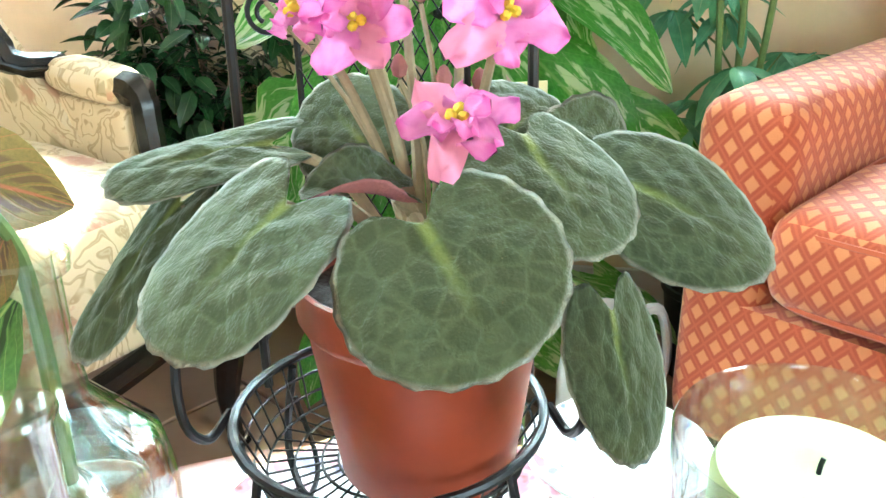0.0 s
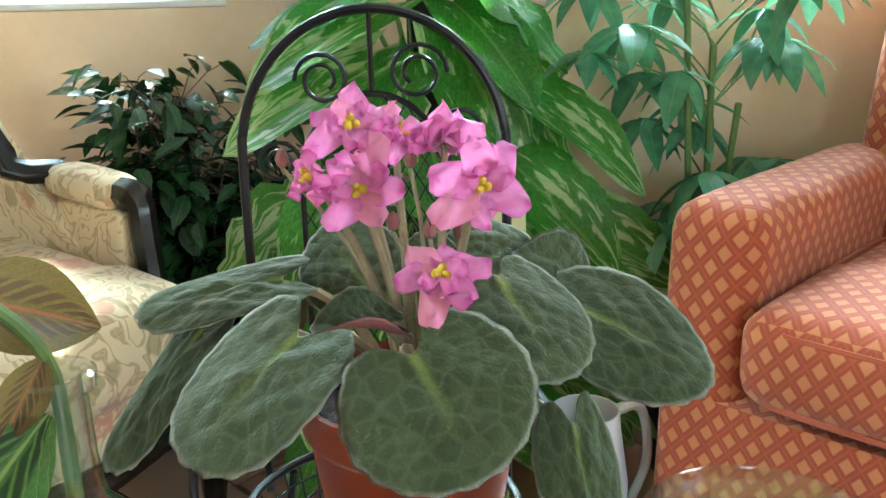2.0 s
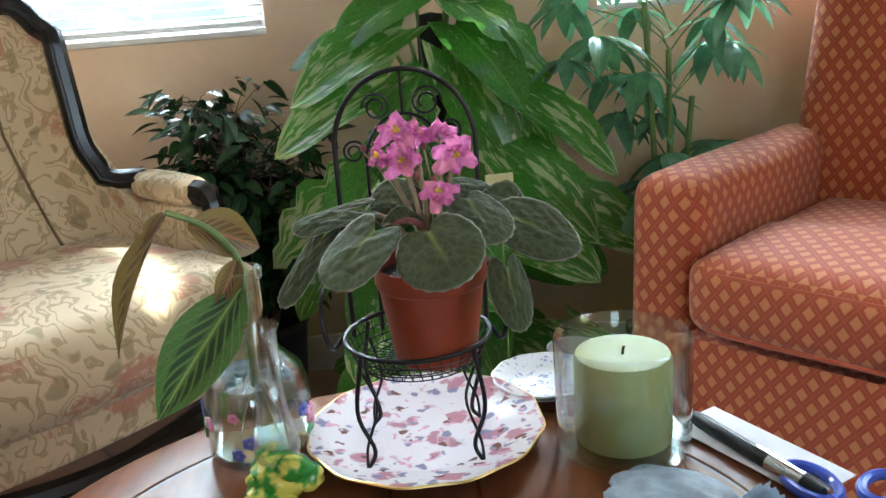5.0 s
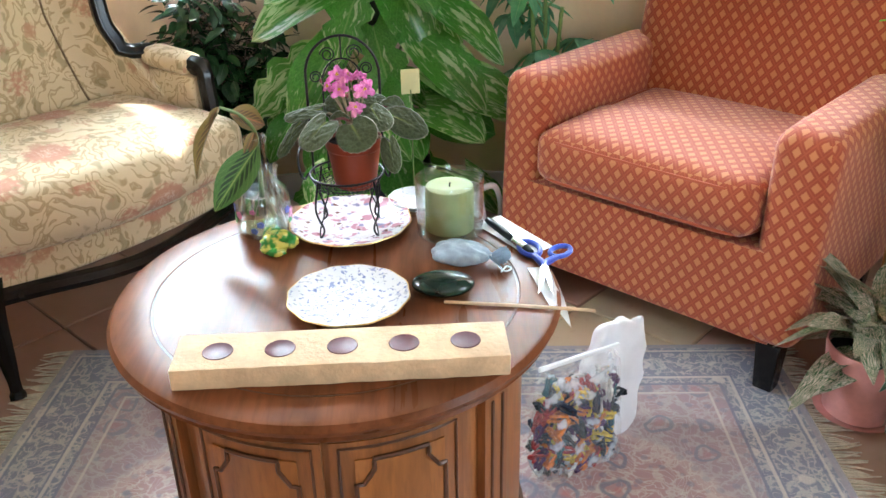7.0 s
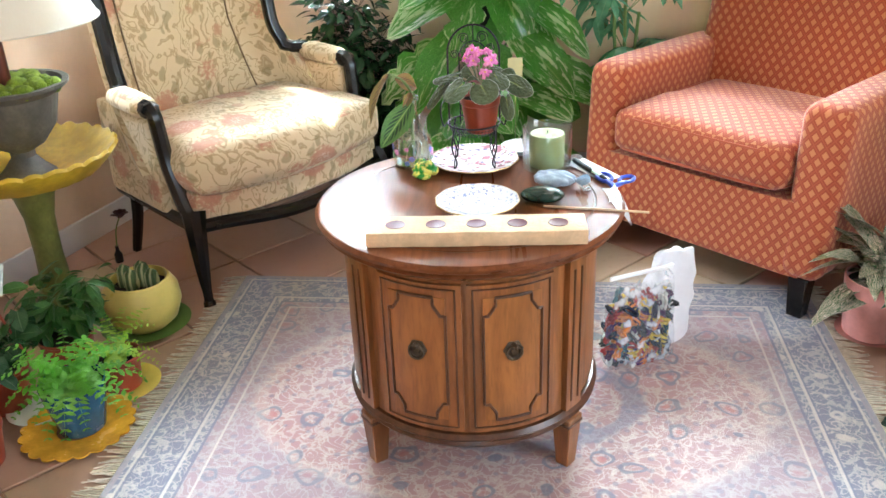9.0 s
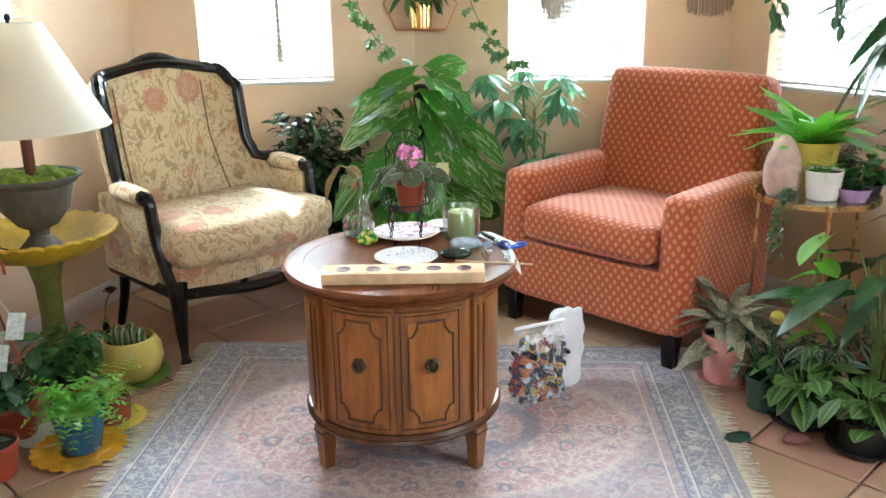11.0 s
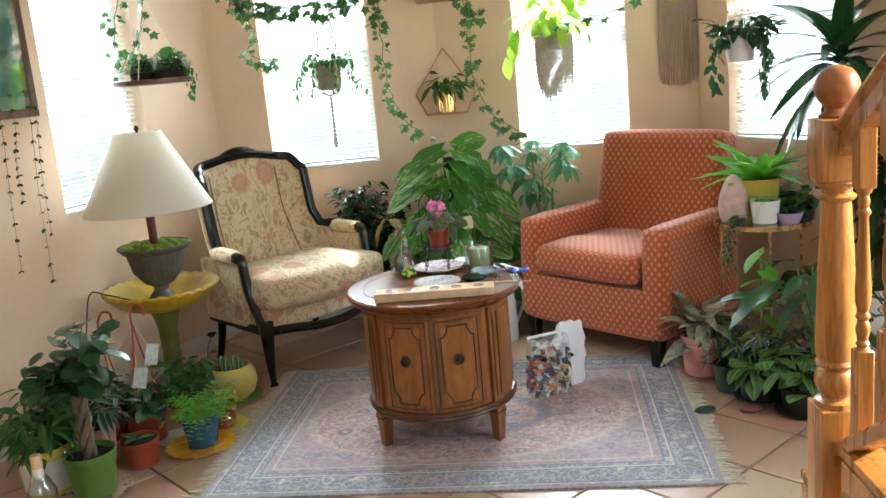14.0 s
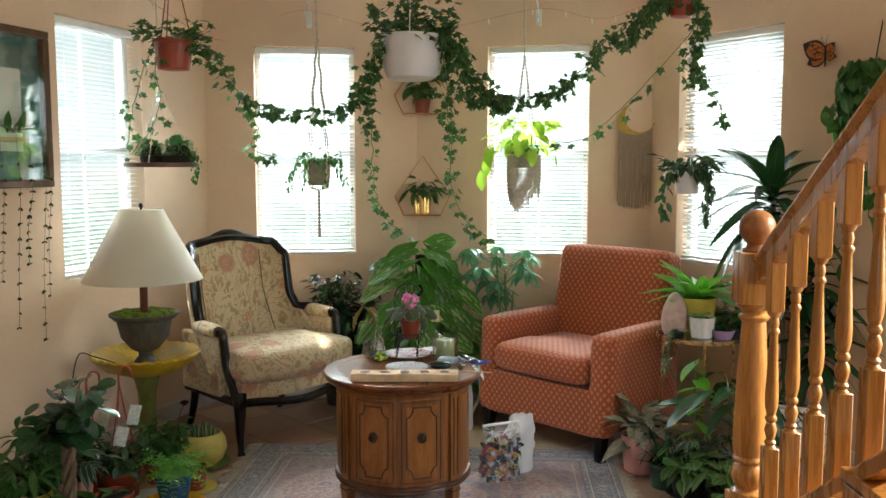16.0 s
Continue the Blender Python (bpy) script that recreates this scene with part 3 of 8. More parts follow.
for sgn in (-1, 1):
    a, b = (1.0, 39.0) if sgn > 0 else (-39.0, -1.0)
    door = part("door", arc(0.276, 0.284, a, b, 0.176, 0.522, 12, 0.0015), TABLEWOOD, table)
    i0, i1 = (7.5, 32.5) if sgn > 0 else (-32.5, -7.5)
    part("door_panel", arc(0.283, 0.2862, i0, i1, 0.205, 0.494, 10, 0.0015), OAKPANEL, door, "honey-veneered raised panel")
    # notched moulding round the panel
    pts = []
    n0, n1, m0, m1 = i0 + 5, i1 - 5, 0.245, 0.454
    ring = [(n0, 0.205), (n1, 0.205), (n1, 0.222), (i1 - 2, m0), (i1, m0), (i1, m1), (i1 - 2, m1), (n1, 0.477), (n1, 0.494), (n0, 0.494), (n0, 0.477), (i0 + 2, m1), (i0, m1), (i0, m0), (i0 + 2, m0), (n0, 0.222)]
    for k, (aa, zz) in enumerate(ring):
        a2, z2 = ring[(k + 1) % len(ring)]
        for f in (0.0, 0.34, 0.67):
            pts.append(on_drum(aa + (a2 - aa) * f, zz + (z2 - zz) * f, 0.2870))
    part("panel_moulding", tube(pts, 0.0034, 6, True), TABLEDARK, door, "dark carved moulding with notched corners")
    outer = []
    for aa, zz in ((i0 - 4, 0.186), (i1 + 4, 0.186), (i1 + 4, 0.513), (i0 - 4, 0.513)):
        outer.append((aa, zz))
    pts = []
    for k, (aa, zz) in enumerate(outer):
        a2, z2 = outer[(k + 1) % 4]
        for f in np.arange(0, 1, 0.1):
            pts.append(on_drum(aa + (a2 - aa) * f, zz + (z2 - zz) * f, 0.2850))
    part("door_bead", tube(pts, 0.0022, 5, True), TABLEDARK, door)
    ka = 19.6 * sgn
    pull = bmesh.new()
    m = Matrix.Translation(on_drum(ka, 0.372, 0.287)) @ Matrix.Rotation(radians(ka), 4, "Z") @ Matrix.Rotation(radians(90), 4, "X")
    join(pull, lathe([(0.0, 0.0), (0.021, 0.0), (0.022, 0.002), (0.017, 0.0045), (0.011, 0.004), (0.008, 0.008), (0.0, 0.009)], 6), m)
    ringp = [(0.0155 * math.cos(t), 0.0155 * math.sin(t) - 0.003, 0.009) for t in (2 * math.pi * k / 24 for k in range(24))]
    join(pull, tube(ringp, 0.0034, 8, True), m)
    join(pull, lathe([(0.0, 0.0), (0.006, 0.0), (0.006, 0.008), (0.004, 0.012), (0.0, 0.013)], 12), m @ Matrix.Translation((0, 0.012, 0.004)))
    part("ring_pull", pull, BRONZE, door, "dark bronze hexagonal ring pull")
for a in (52, 128, 232, 308):
    post = bmesh.new()
    join(post, arc(0.272, 0.290, a - 5.5, a + 5.5, 0.168, 0.532, 3, 0.002))
    part("pilaster", post, TABLEWOOD, table)
    for k in (-2.4, 2.4):
        part("flute", bar(on_drum(a + k, 0.19, 0.2905), on_drum(a + k, 0.51, 0.2905), 0.0028, 6), TABLEDARK, table)
    leg = block(0.05, 0.05, 0.142, 0.003, 1)
    bend(leg, lambda c: (c.x * (0.62 + 0.38 * c.z / 0.142), c.y * (0.62 + 0.38 * c.z / 0.142), c.z))
    part("leg", leg, TABLEWOOD, table, m=Matrix.Translation(on_drum(a, 0, 0.272)) @ Matrix.Rotation(radians(a), 4, "Z"))
    part("ankle_band", block(0.052, 0.052, 0.008, 0.002, 1, at=(0, 0, 0.12)), TABLEDARK, table, m=Matrix.Translation(on_drum(a, 0, 0.272)) @ Matrix.Rotation(radians(a), 4, "Z"))
for a0 in (60, 140, 198, 240):
    part("side_panel", arc(0.275, 0.281, a0, a0 + (60 if a0 in (60, 240) else 22), 0.19, 0.51, 14, 0.002), TABLEWOOD, table)

# ---------------------------------------------------------------- orange armchair
arm_chair = thing("armchair", 0.640, 0.755, 0.0, -45.3, "orange lozenge-weave upholstered armchair with black legs", "armchair")
part("base", cloth_uv(bend(pillow(0.74, 0.66, 0.235, 0.018, 5), lambda c: (c.x, c.y + 0.345, c.z + 0.125))), ORANGE, arm_chair)
sc = cloth_uv(bend(pillow(0.585, 0.59, 0.135, 0.04, 8, 0.016), lambda c: (c.x, c.y + 0.285, c.z + 0.362 + 0.012 * (c.y < 0))))
cushion = part("seat_cushion", sc, ORANGE, arm_chair)
for z in (0.386, 0.488):
    loop = []
    for k in range(60):
        t = 2 * math.pi * k / 60
        cx, cy = math.cos(t), math.sin(t)
        loop.append((0.289 * math.copysign(abs(cx) ** 0.22, cx), 0.285 + 0.291 * math.copysign(abs(cy) ** 0.22, cy), z))
    part("piping", tube(loop, 0.005, 6, True), ORANGE, cushion)
bk = pillow(0.74, 0.17, 0.66, 0.045, 8, 0.012)
bend(bk, lambda c: (c.x * (1.0 - 0.04 * (c.z / 0.66)), c.y, c.z))
bk.transform(pose(0, 0.60, 0.33, -11, 0, 0))
part("backrest", cloth_uv(bk), ORANGE, arm_chair)
for sgn in (-1, 1):
    am = pillow(0.130, 0.66, 0.505, 0.046, 8)
    bend(am, lambda c: (c.x * (1 + 0.10 * (c.z / 0.505)), c.y + 0.335 + 0.03 * (c.z / 0.505) * (c.y < -0.2), c.z + 0.13 - 0.015 * max(0, -c.y - 0.1)))
    part("arm", cloth_uv(bend(am, lambda c: (c.x + sgn * 0.362, c.y, c.z))), ORANGE, arm_chair)
    for y in (0.05, 0.60):
        lg = block(0.058, 0.058, 0.135, 0.004, 1)
        bend(lg, lambda c: (c.x * (0.75 + 0.25 * c.z / 0.135), c.y * (0.75 + 0.25 * c.z / 0.135), c.z))
        part("leg", bend(lg, lambda c: (c.x + sgn * 0.365, c.y + y, c.z)), BLACKWOOD, arm_chair, "square tapered black leg")

# ---------------------------------------------------------------- floral bergere chair
berg = thing("wing_chair", -0.594, 0.92, 0.0, 50.0, "cream floral wing chair with a carved black wooden frame", "armchair")


def shell(u, v):
    """Inside of the back and its wings; u across, v up."""
    s = math.copysign(1, u)
    t = max(0.0, (abs(u) - 0.60) / 0.40)
    low = max(0.0, 1 - v / 0.62)
    wing = 0.115 + 0.15 * low ** 1.6
    x = s * (0.245 * min(abs(u) / 0.60, 1) + 0.10 * t ** 0.75 + 0.03 * t * low)
    k = min(1.0, max(0.0, (v - 0.12) / 0.45)) ** 0.8
    x = x * (1 - 0.12 * k) - 0.042 * k
    top = 1.012 + 0.022 * math.cos(u * math.pi) - 0.05 * max(0, abs(u) - 0.80) / 0.20
    z = 0.40 + (top - 0.40) * v
    y = 0.455 + 0.085 * v - wing * t ** 1.4 - 0.018 * (1 - min(1.0, abs(u) / 0.6) ** 2) * math.sin(math.pi * v)
    return Vector((x, y, z))


sb = bmesh.new()
NU, NV = 40, 20
gridv = [[sb.verts.new(shell(-1 + 2 * i / NU, j / NV)) for i in range(NU + 1)] for j in range(NV + 1)]
for j in range(NV):
    for i in range(NU):
        sb.faces.new((gridv[j][i], gridv[j][i + 1], gridv[j + 1][i + 1], gridv[j + 1][i]))
bmesh.ops.recalc_face_normals(sb, faces=sb.faces[:])
bmesh.ops.solidify(sb, geom=sb.faces[:], thickness=-0.045)
part("backrest", cloth_uv(sb), FLORAL, berg)
SEAMED = plain("brown_seam", (0.20, 0.13, 0.07), 0.9, var=0.2, scale=80)
for u in (-0.56, 0.56):
    part("seam", tube([shell(u, j / 14) + Vector((0, -0.003, 0)) for j in range(1, 14)], 0.0032, 5), SEAMED, berg, "dark corded seam")
edge = [shell(-1, j / 16) for j in range(7, 17)] + [shell(-1 + 2 * i / 30, 1.0) for i in range(1, 30)] + [shell(1, j / 16) for j in range(16, 6, -1)]
edge = [p + Vector((math.copysign(0.008, p.x) * (abs(p.x) > 0.22), 0.006, 0.012 if p.z > 0.96 else 0)) for p in edge]
edge = smooth_path([(-0.374, 0.30, 0.596), (-0.372, 0.345, 0.625)] + edge + [(0.372, 0.345, 0.625), (0.374, 0.30, 0.596)], 90)
part("back_frame", tube(edge, 0.023, 8), BLACKWOOD, berg, "carved black wooden back frame")
part("frame_bead", tube([p + Vector((-math.copysign(0.018, p.x) * (abs(p.x) > 0.22), -0.020, -0.012 if p.z > 0.96 else 0)) for p in edge], 0.005, 6), BLACKWOOD, berg)
crest = [shell(u, 1.0) + Vector((0, 0.008, 0.027 + 0.012 * math.cos(u * math.pi / 0.5))) for u in np.linspace(-0.5, 0.5, 15)]
part("crest", tube(crest, [0.006 + 0.011 * math.sin(math.pi * k / 14) for k in range(15)], 8), BLACKWOOD, berg, "carved black crest rail")


def bowed(x, half):
    return 1 - min(1.0, abs(x) / half) ** 2


part("apron", cloth_uv(bend(pillow(0.74, 0.50, 0.105, 0.022, 7), lambda c: (c.x, c.y + 0.25 - 0.045 * bowed(c.x, 0.37) * (c.y < 0), c.z + 0.262))), FLORAL, berg)


def cushion_form(c):
    y = c.y + 0.215 - 0.060 * bowed(c.x, 0.37) * (c.y < 0)
    return (c.x * (1.0 if y < 0.13 else 0.93), y, c.z + 0.360 + 0.010 * noise.noise(Vector((c.x * 5, c.y * 5, 1))) * (c.z > 0.09))


seat = part("seat_cushion", cloth_uv(bend(pillow(0.745, 0.50, 0.135, 0.042, 10, 0.030), cushion_form)), FLORAL, berg)
for z in (0.392, 0.466):
    welt = []
    for k in range(72):
        t = 2 * math.pi * k / 72
        cx, cy = math.cos(t), math.sin(t)
        x, y = 0.368 * math.copysign(abs(cx) ** 0.25, cx), 0.250 * math.copysign(abs(cy) ** 0.25, cy)
        q = cushion_form(Vector((x, y, 0.0)))
        welt.append((q[0], q[1], z))
    part("piping", tube(welt, 0.0042, 6, True), SEAMED, seat, "corded seam round the cushion")
rail = [(x, 0.0 - 0.05 * bowed(x, 0.38), 0.246 - 0.018 * math.cos(x / 0.38 * math.pi)) for x in np.linspace(-0.38, 0.38, 27)]
part("front_rail", tube(rail, 0.022, 8), BLACKWOOD, berg, "curved black front rail")
for sgn in (-1, 1):
    part("side_rail", tube([(sgn * 0.378, 0.02, 0.262), (sgn * 0.350, 0.50, 0.268)], 0.021, 8), BLACKWOOD, berg)
    ins = cloth_uv(bend(pillow(0.045, 0.36, 0.31, 0.014, 6), lambda c: (c.x + sgn * (0.374 - 0.05 * (c.y + 0.16)), c.y + 0.325, c.z + 0.272)))
    part("side_panel", ins, FLORAL, berg)
    pad = cloth_uv(bend(pillow(0.082, 0.19, 0.050, 0.023, 6, 0.006), lambda c: (c.x + sgn * (0.378 - 0.04 * c.y), c.y + 0.262, c.z + 0.586 + 0.05 * c.y)))
    part("arm_pad", pad, FLORAL, berg, "padded floral armrest")
    post = smooth_path([(sgn * 0.345, 0.36, 0.625), (sgn * 0.372, 0.30, 0.592), (sgn * 0.380, 0.22, 0.590), (sgn * 0.384, 0.165, 0.606), (sgn * 0.384, 0.130, 0.594), (sgn * 0.382, 0.122, 0.55), (sgn * 0.380, 0.105, 0.44), (sgn * 0.380, 0.055, 0.33), (sgn * 0.380, 0.012, 0.26)], 30)
    part("arm_post", tube(post, [0.015 + (0.014 if 10 < k < 15 else 0.008 if k >= 15 else 0.003) for k in range(31)], 8), BLACKWOOD, berg, "black carved arm support")
    front = smooth_path([(sgn * 0.375, 0.015, 0.31), (sgn * 0.390, -0.010, 0.23), (sgn * 0.382, 0.004, 0.11), (sgn * 0.382, 0.0, 0.03), (sgn * 0.386, -0.010, 0.0)], 16)
    part("leg", tube(front, [0.038 - 0.023 * min(1, k / 11) + (0.005 if k > 13 else 0) for k in range(17)], 8), BLACKWOOD, berg, "black cabriole leg")
    rear = smooth_path([(sgn * 0.31, 0.48, 0.30), (sgn * 0.31, 0.51, 0.15), (sgn * 0.315, 0.56, 0.0)], 8)
    part("leg", tube(rear, [0.024 - 0.001 * k for k in range(9)], 8), BLACKWOOD, berg)

# ---------------------------------------------------------------- leaves and flowers


class Blade:
    """A leaf's form: base at the origin, pointing along +y, face up."""

    def __init__(self, length=1.0, width=0.6, kind="ovate", nu=6, nv=4, droop=0.25, fold=0.15, wave=0.0, cup=0.0):
        vs, uv, fs = [], [], []
        for i in range(nu + 1):
            u = i / nu
            if kind == "heart":
                w = math.sin(math.pi * min(1, (u * 0.86 + 0.14))) ** 0.62
            elif kind == "round":
                w = max(0.0, 1 - (2 * u - 1) ** 2) ** 0.5 if u > 0.5 else max(0.0, 1 - (2 * u - 1) ** 4) ** 0.5
                w = max(w, 0.25 if i == 0 else 0.0)
            elif kind == "strap":
                w = min(1.0, u * 6 + 0.35) * (1 - u ** 3.0) ** 0.8
            elif kind == "split":
                w = math.sin(math.pi * (u * 0.86 + 0.14)) ** 0.6 * (0.62 if (i % 3 == 1 and 0 < i < nu - 1) else 1.0)
            else:
                w = math.sin(math.pi * (u * 0.97 + 0.02) ** 0.85) ** 0.85
            for j in range(nv + 1):
                k = -1 + 2 * j / nv
                lobe = (0.22 * abs(k) ** 1.3 * (1 - u) ** 4) if kind in ("heart", "split", "round") else 0.0
                x = 0.5 * width * w * k
                y = length * (u - lobe)
                z = -droop * length * u * u + fold * width * abs(k) * w * 0.5 + wave * length * math.sin(u * 9 + k * 3) * abs(k) - cup * width * (k * w) ** 2
                vs.append((x, y, z))
                uv.append((u, j / nv))
        for i in range(nu):
            for j in range(nv):
                a = i * (nv + 1) + j
                fs.append((a, a + 1, a + nv + 2, a + nv + 1))
        self.v, self.f, self.uv = np.array(vs), fs, np.array(uv)


def lobed(size=1.0, points=((0, 1.0), (38, 0.52), (62, 0.86), (95, 0.42), (128, 0.62), (160, 0.30))):
    """Ivy leaf as a fan, tip along +y, slightly raised in the middle."""
    b = Blade(nu=1, nv=1)
    ang = [(a, r) for a, r in points] + [(360 - a, r) for a, r in reversed(points) if 0 < a]
    vs = [(0, 0.42 * size, 0.05 * size)]
    uv = [(0.42, 0.5)]
    for a, r in ang:
        x, y = math.sin(radians(a)) * r * 0.62, math.cos(radians(a)) * r * 0.6 + 0.4
        vs.append((x * size, y * size, -0.10 * size * r * abs(x)))
        uv.append((y, 0.5 + x * 0.5))
    n = len(ang)
    b.v, b.uv = np.array(vs), np.array(uv)
    b.f = [(0, 1 + (i + 1) % n, 1 + i) for i in range(n)]
    return b


class Bush:
    """Gathers many blades into one mesh."""

    def __init__(self):
        self.v, self.f, self.uv, self.n = [], [], [], 0

    def add(self, blade, m):
        a = np.array(m)
        self.v.append(blade.v @ a[:3, :3].T + a[:3, 3])
        self.f += [tuple(i + self.n for i in f) for f in blade.f]
        self.uv.append(blade.uv)
        self.n += len(blade.v)

    def mesh(self, name, material):
        me = bpy.data.meshes.new(name)
        me.from_pydata(np.concatenate(self.v).tolist(), [], self.f)
        uv = np.concatenate(self.uv)
        idx = np.zeros(len(me.loops), dtype=np.int32)
        me.loops.foreach_get("vertex_index", idx)
        lay = me.uv_layers.new(name="UVMap")
        lay.data.foreach_set("uv", uv[idx].astype(np.float32).ravel())
        me.materials.append(material)
        me.polygons.foreach_set("use_smooth", [True] * len(me.polygons))
        me.update()
        return me

    def make(self, name, material, parent, label=""):
        o = new(name, self.mesh(name, material))
        o.parent = parent
        return tagged(o, label)


def one(blade, name, material):
    b = Bush()
    b.add(blade, Matrix.Identity(4))
    return b.mesh(name, material)


def turn(p, yaw, pitch=0.0, roll=0.0, s=1.0):
    """Where a blade sits: yaw from +y to the left, pitch upwards."""
    return Matrix.Translation(p) @ Matrix.Rotation(radians(yaw), 4, "Z") @ Matrix.Rotation(radians(pitch), 4, "X") @ Matrix.Rotation(radians(roll), 4, "Y") @ Matrix.Scale(s, 4)


def span(base, tip, width, normal):
    """Blade of unit size stretched from base to tip, facing normal."""
    b, t = Vector(base), Vector(tip)
    y = (t - b)
    l = y.length
    y.normalize()
    z = Vector(normal)
    z = (z - y * z.dot(y)).normalized()
    x = y.cross(z)
    m = Matrix((x * width, y * l, z * l)).transposed().to_4x4()
    return Matrix.Translation(b) @ m


def leaf_at(mesh, m, parent, name="leaf"):
    o = new(name, mesh)
    o.parent = parent
    o.matrix_local = m
    return o


def pot(parent, r, h, material, rim=0.0, taper=0.78, soil=True, thick=0.06, name="pot", label=""):
    """Round flowerpot on z = 0 with a lip and earth."""
    rb, t = r * taper, r * thick
    prof = [(0.0, 0.0), (rb * 0.92, 0.0), (rb, h * 0.03)]
    if rim:
        prof += [(rb + (r - rb) * 0.75, h - rim), (r * 0.965, h - rim + 0.001), (r, h - rim + 0.004)]
    else:
        prof += [(rb + (r - rb) * 0.55, h * 0.5)]
    prof += [(r, h - t * 0.4), (r - t * 0.4, h), (r - t, h - t * 0.4), (r - t * 1.2, h * 0.8), (0.0, h * 0.8)]
    p = part(name, lathe(prof, 36), material, parent, label)
    if soil:
        sb = bmesh.new()
        rs = (r - t * 1.1)
        vs = [[sb.verts.new((rs * k / 5 * math.cos(a), rs * k / 5 * math.sin(a), h * 0.88 + random.uniform(-0.03, 0.03) * h)) for a in (2 * math.pi * i / 20 for i in range(20))] for k in range(1, 6)]
        c = sb.verts.new((0, 0, h * 0.9))
        for i in range(20):
            j = (i + 1) % 20
            sb.faces.new((c, vs[0][i], vs[0][j]))
            for k in range(4):
                sb.faces.new((vs[k][i], vs[k + 1][i], vs[k + 1][j], vs[k][j]))
        part("soil", sb, SOIL, parent)
    return p


def saucer(parent, r, material, h=0.012, name="saucer"):
    return part(name, lathe([(0.0, 0.0), (r * 0.7, 0.0), (r, h), (r * 0.97, h * 1.05), (r * 0.68, h * 0.35), (0.0, h * 0.3)], 36), material, parent)


IVY = leafy("ivy_leaf", (0.016, 0.050, 0.012), (0.055, 0.135, 0.030), (0.16, 0.25, 0.10), rough=0.4, through=0.28)
FICUS = leafy("dark_glossy_leaf", (0.012, 0.035, 0.012), (0.030, 0.075, 0.022), (0.08, 0.14, 0.05), rough=0.25, through=0.12)
JADE = leafy("grey_green_leaf", (0.014, 0.046, 0.016), (0.038, 0.095, 0.032), (0.10, 0.17, 0.07), rough=0.27, through=0.15)
POTHOS = leafy("marbled_leaf", (0.024, 0.105, 0.014), (0.105, 0.30, 0.042), (0.24, 0.40, 0.10), "marble", 0.14, 0.50, (0.66, 0.74, 0.38), island=False, veins=9)
BRIGHT = leafy("bright_green_leaf", (0.06, 0.20, 0.015), (0.16, 0.40, 0.035), (0.30, 0.50, 0.10), rough=0.35, through=0.45)
GOLDEN = leafy("lime_leaf", (0.16, 0.34, 0.02), (0.34, 0.55, 0.05), (0.45, 0.6, 0.15), rough=0.35, through=0.5)
MIDGREEN = leafy("mid_green_leaf", (0.020, 0.075, 0.014), (0.055, 0.16, 0.030), (0.16, 0.28, 0.09), rough=0.3, through=0.28)
BLUEGREEN = leafy("blue_green_leaf", (0.06, 0.17, 0.085), (0.15, 0.33, 0.18), (0.24, 0.36, 0.20), rough=0.20, through=0.30)
STRAP = leafy("dark_strap_leaf", (0.010, 0.038, 0.012), (0.028, 0.080, 0.024), (0.06, 0.13, 0.05), rough=0.25, through=0.15, veins=2)
PRAYER = leafy("prayer_plant_leaf", (0.038, 0.10, 0.020), (0.085, 0.185, 0.038), (0.32, 0.42, 0.12), "prayer", 0.4, 0.08, (0.012, 0.030, 0.010), veins=8)
PRAYERRED = leafy("red_veined_leaf", (0.075, 0.060, 0.014), (0.16, 0.11, 0.030), (0.42, 0.09, 0.06), "prayer", 0.4, 0.3, (0.055, 0.022, 0.016), veins=8)
STROM = leafy("striped_leaf", (0.014, 0.052, 0.014), (0.036, 0.10, 0.024), None, "stripes", 0.35, 0.15, (0.68, 0.55, 0.44))
ZEBRINA = leafy("silver_striped_leaf", (0.02, 0.05, 0.025), (0.05, 0.10, 0.05), None, "rim", 0.35, 0.15, (0.40, 0.45, 0.38))

# ---------------------------------------------------------------- on the table
ZT = TABLE_Z + 0.0005


def printed_china(name, ground, spots, rim=None, scale=60.0):
    n = Nodes(name, 0.12)
    v = n.coord()
    c = n.mix(n.noise(v, 20, 3), ground, scaled(ground, 0.9))
    for k, (col, sc, lo, hi) in enumerate(spots):
        w = n.mix(0.03, n.stretch(v, (1, 1, 1), (0, 0, k * 0.9)), n.node("TexNoise", Vector=v, Scale=60.0).outputs[1], "ADD")
        c = n.mix(n.step(n.voro(w, sc, 1.0), hi, lo), c, col)
    n.color(c)
    return n.m


CHINA_ROSE = printed_china("rose_chintz_china", (0.72, 0.66, 0.68), (((0.45, 0.22, 0.27), 34, 0.28, 0.42), ((0.26, 0.24, 0.36), 46, 0.20, 0.32), ((0.20, 0.10, 0.09), 40, 0.16, 0.24), ((0.62, 0.34, 0.42), 55, 0.16, 0.26)))
CHINA_BLUE = printed_china("blue_sprig_china", (0.78, 0.78, 0.80), (((0.30, 0.34, 0.54), 95, 0.16, 0.34), ((0.42, 0.45, 0.50), 120, 0.16, 0.30), ((0.22, 0.26, 0.46), 62, 0.10, 0.20)))
GILT = plain("gilt_rim", (0.62, 0.42, 0.16), 0.3, 1.0, var=0.1)


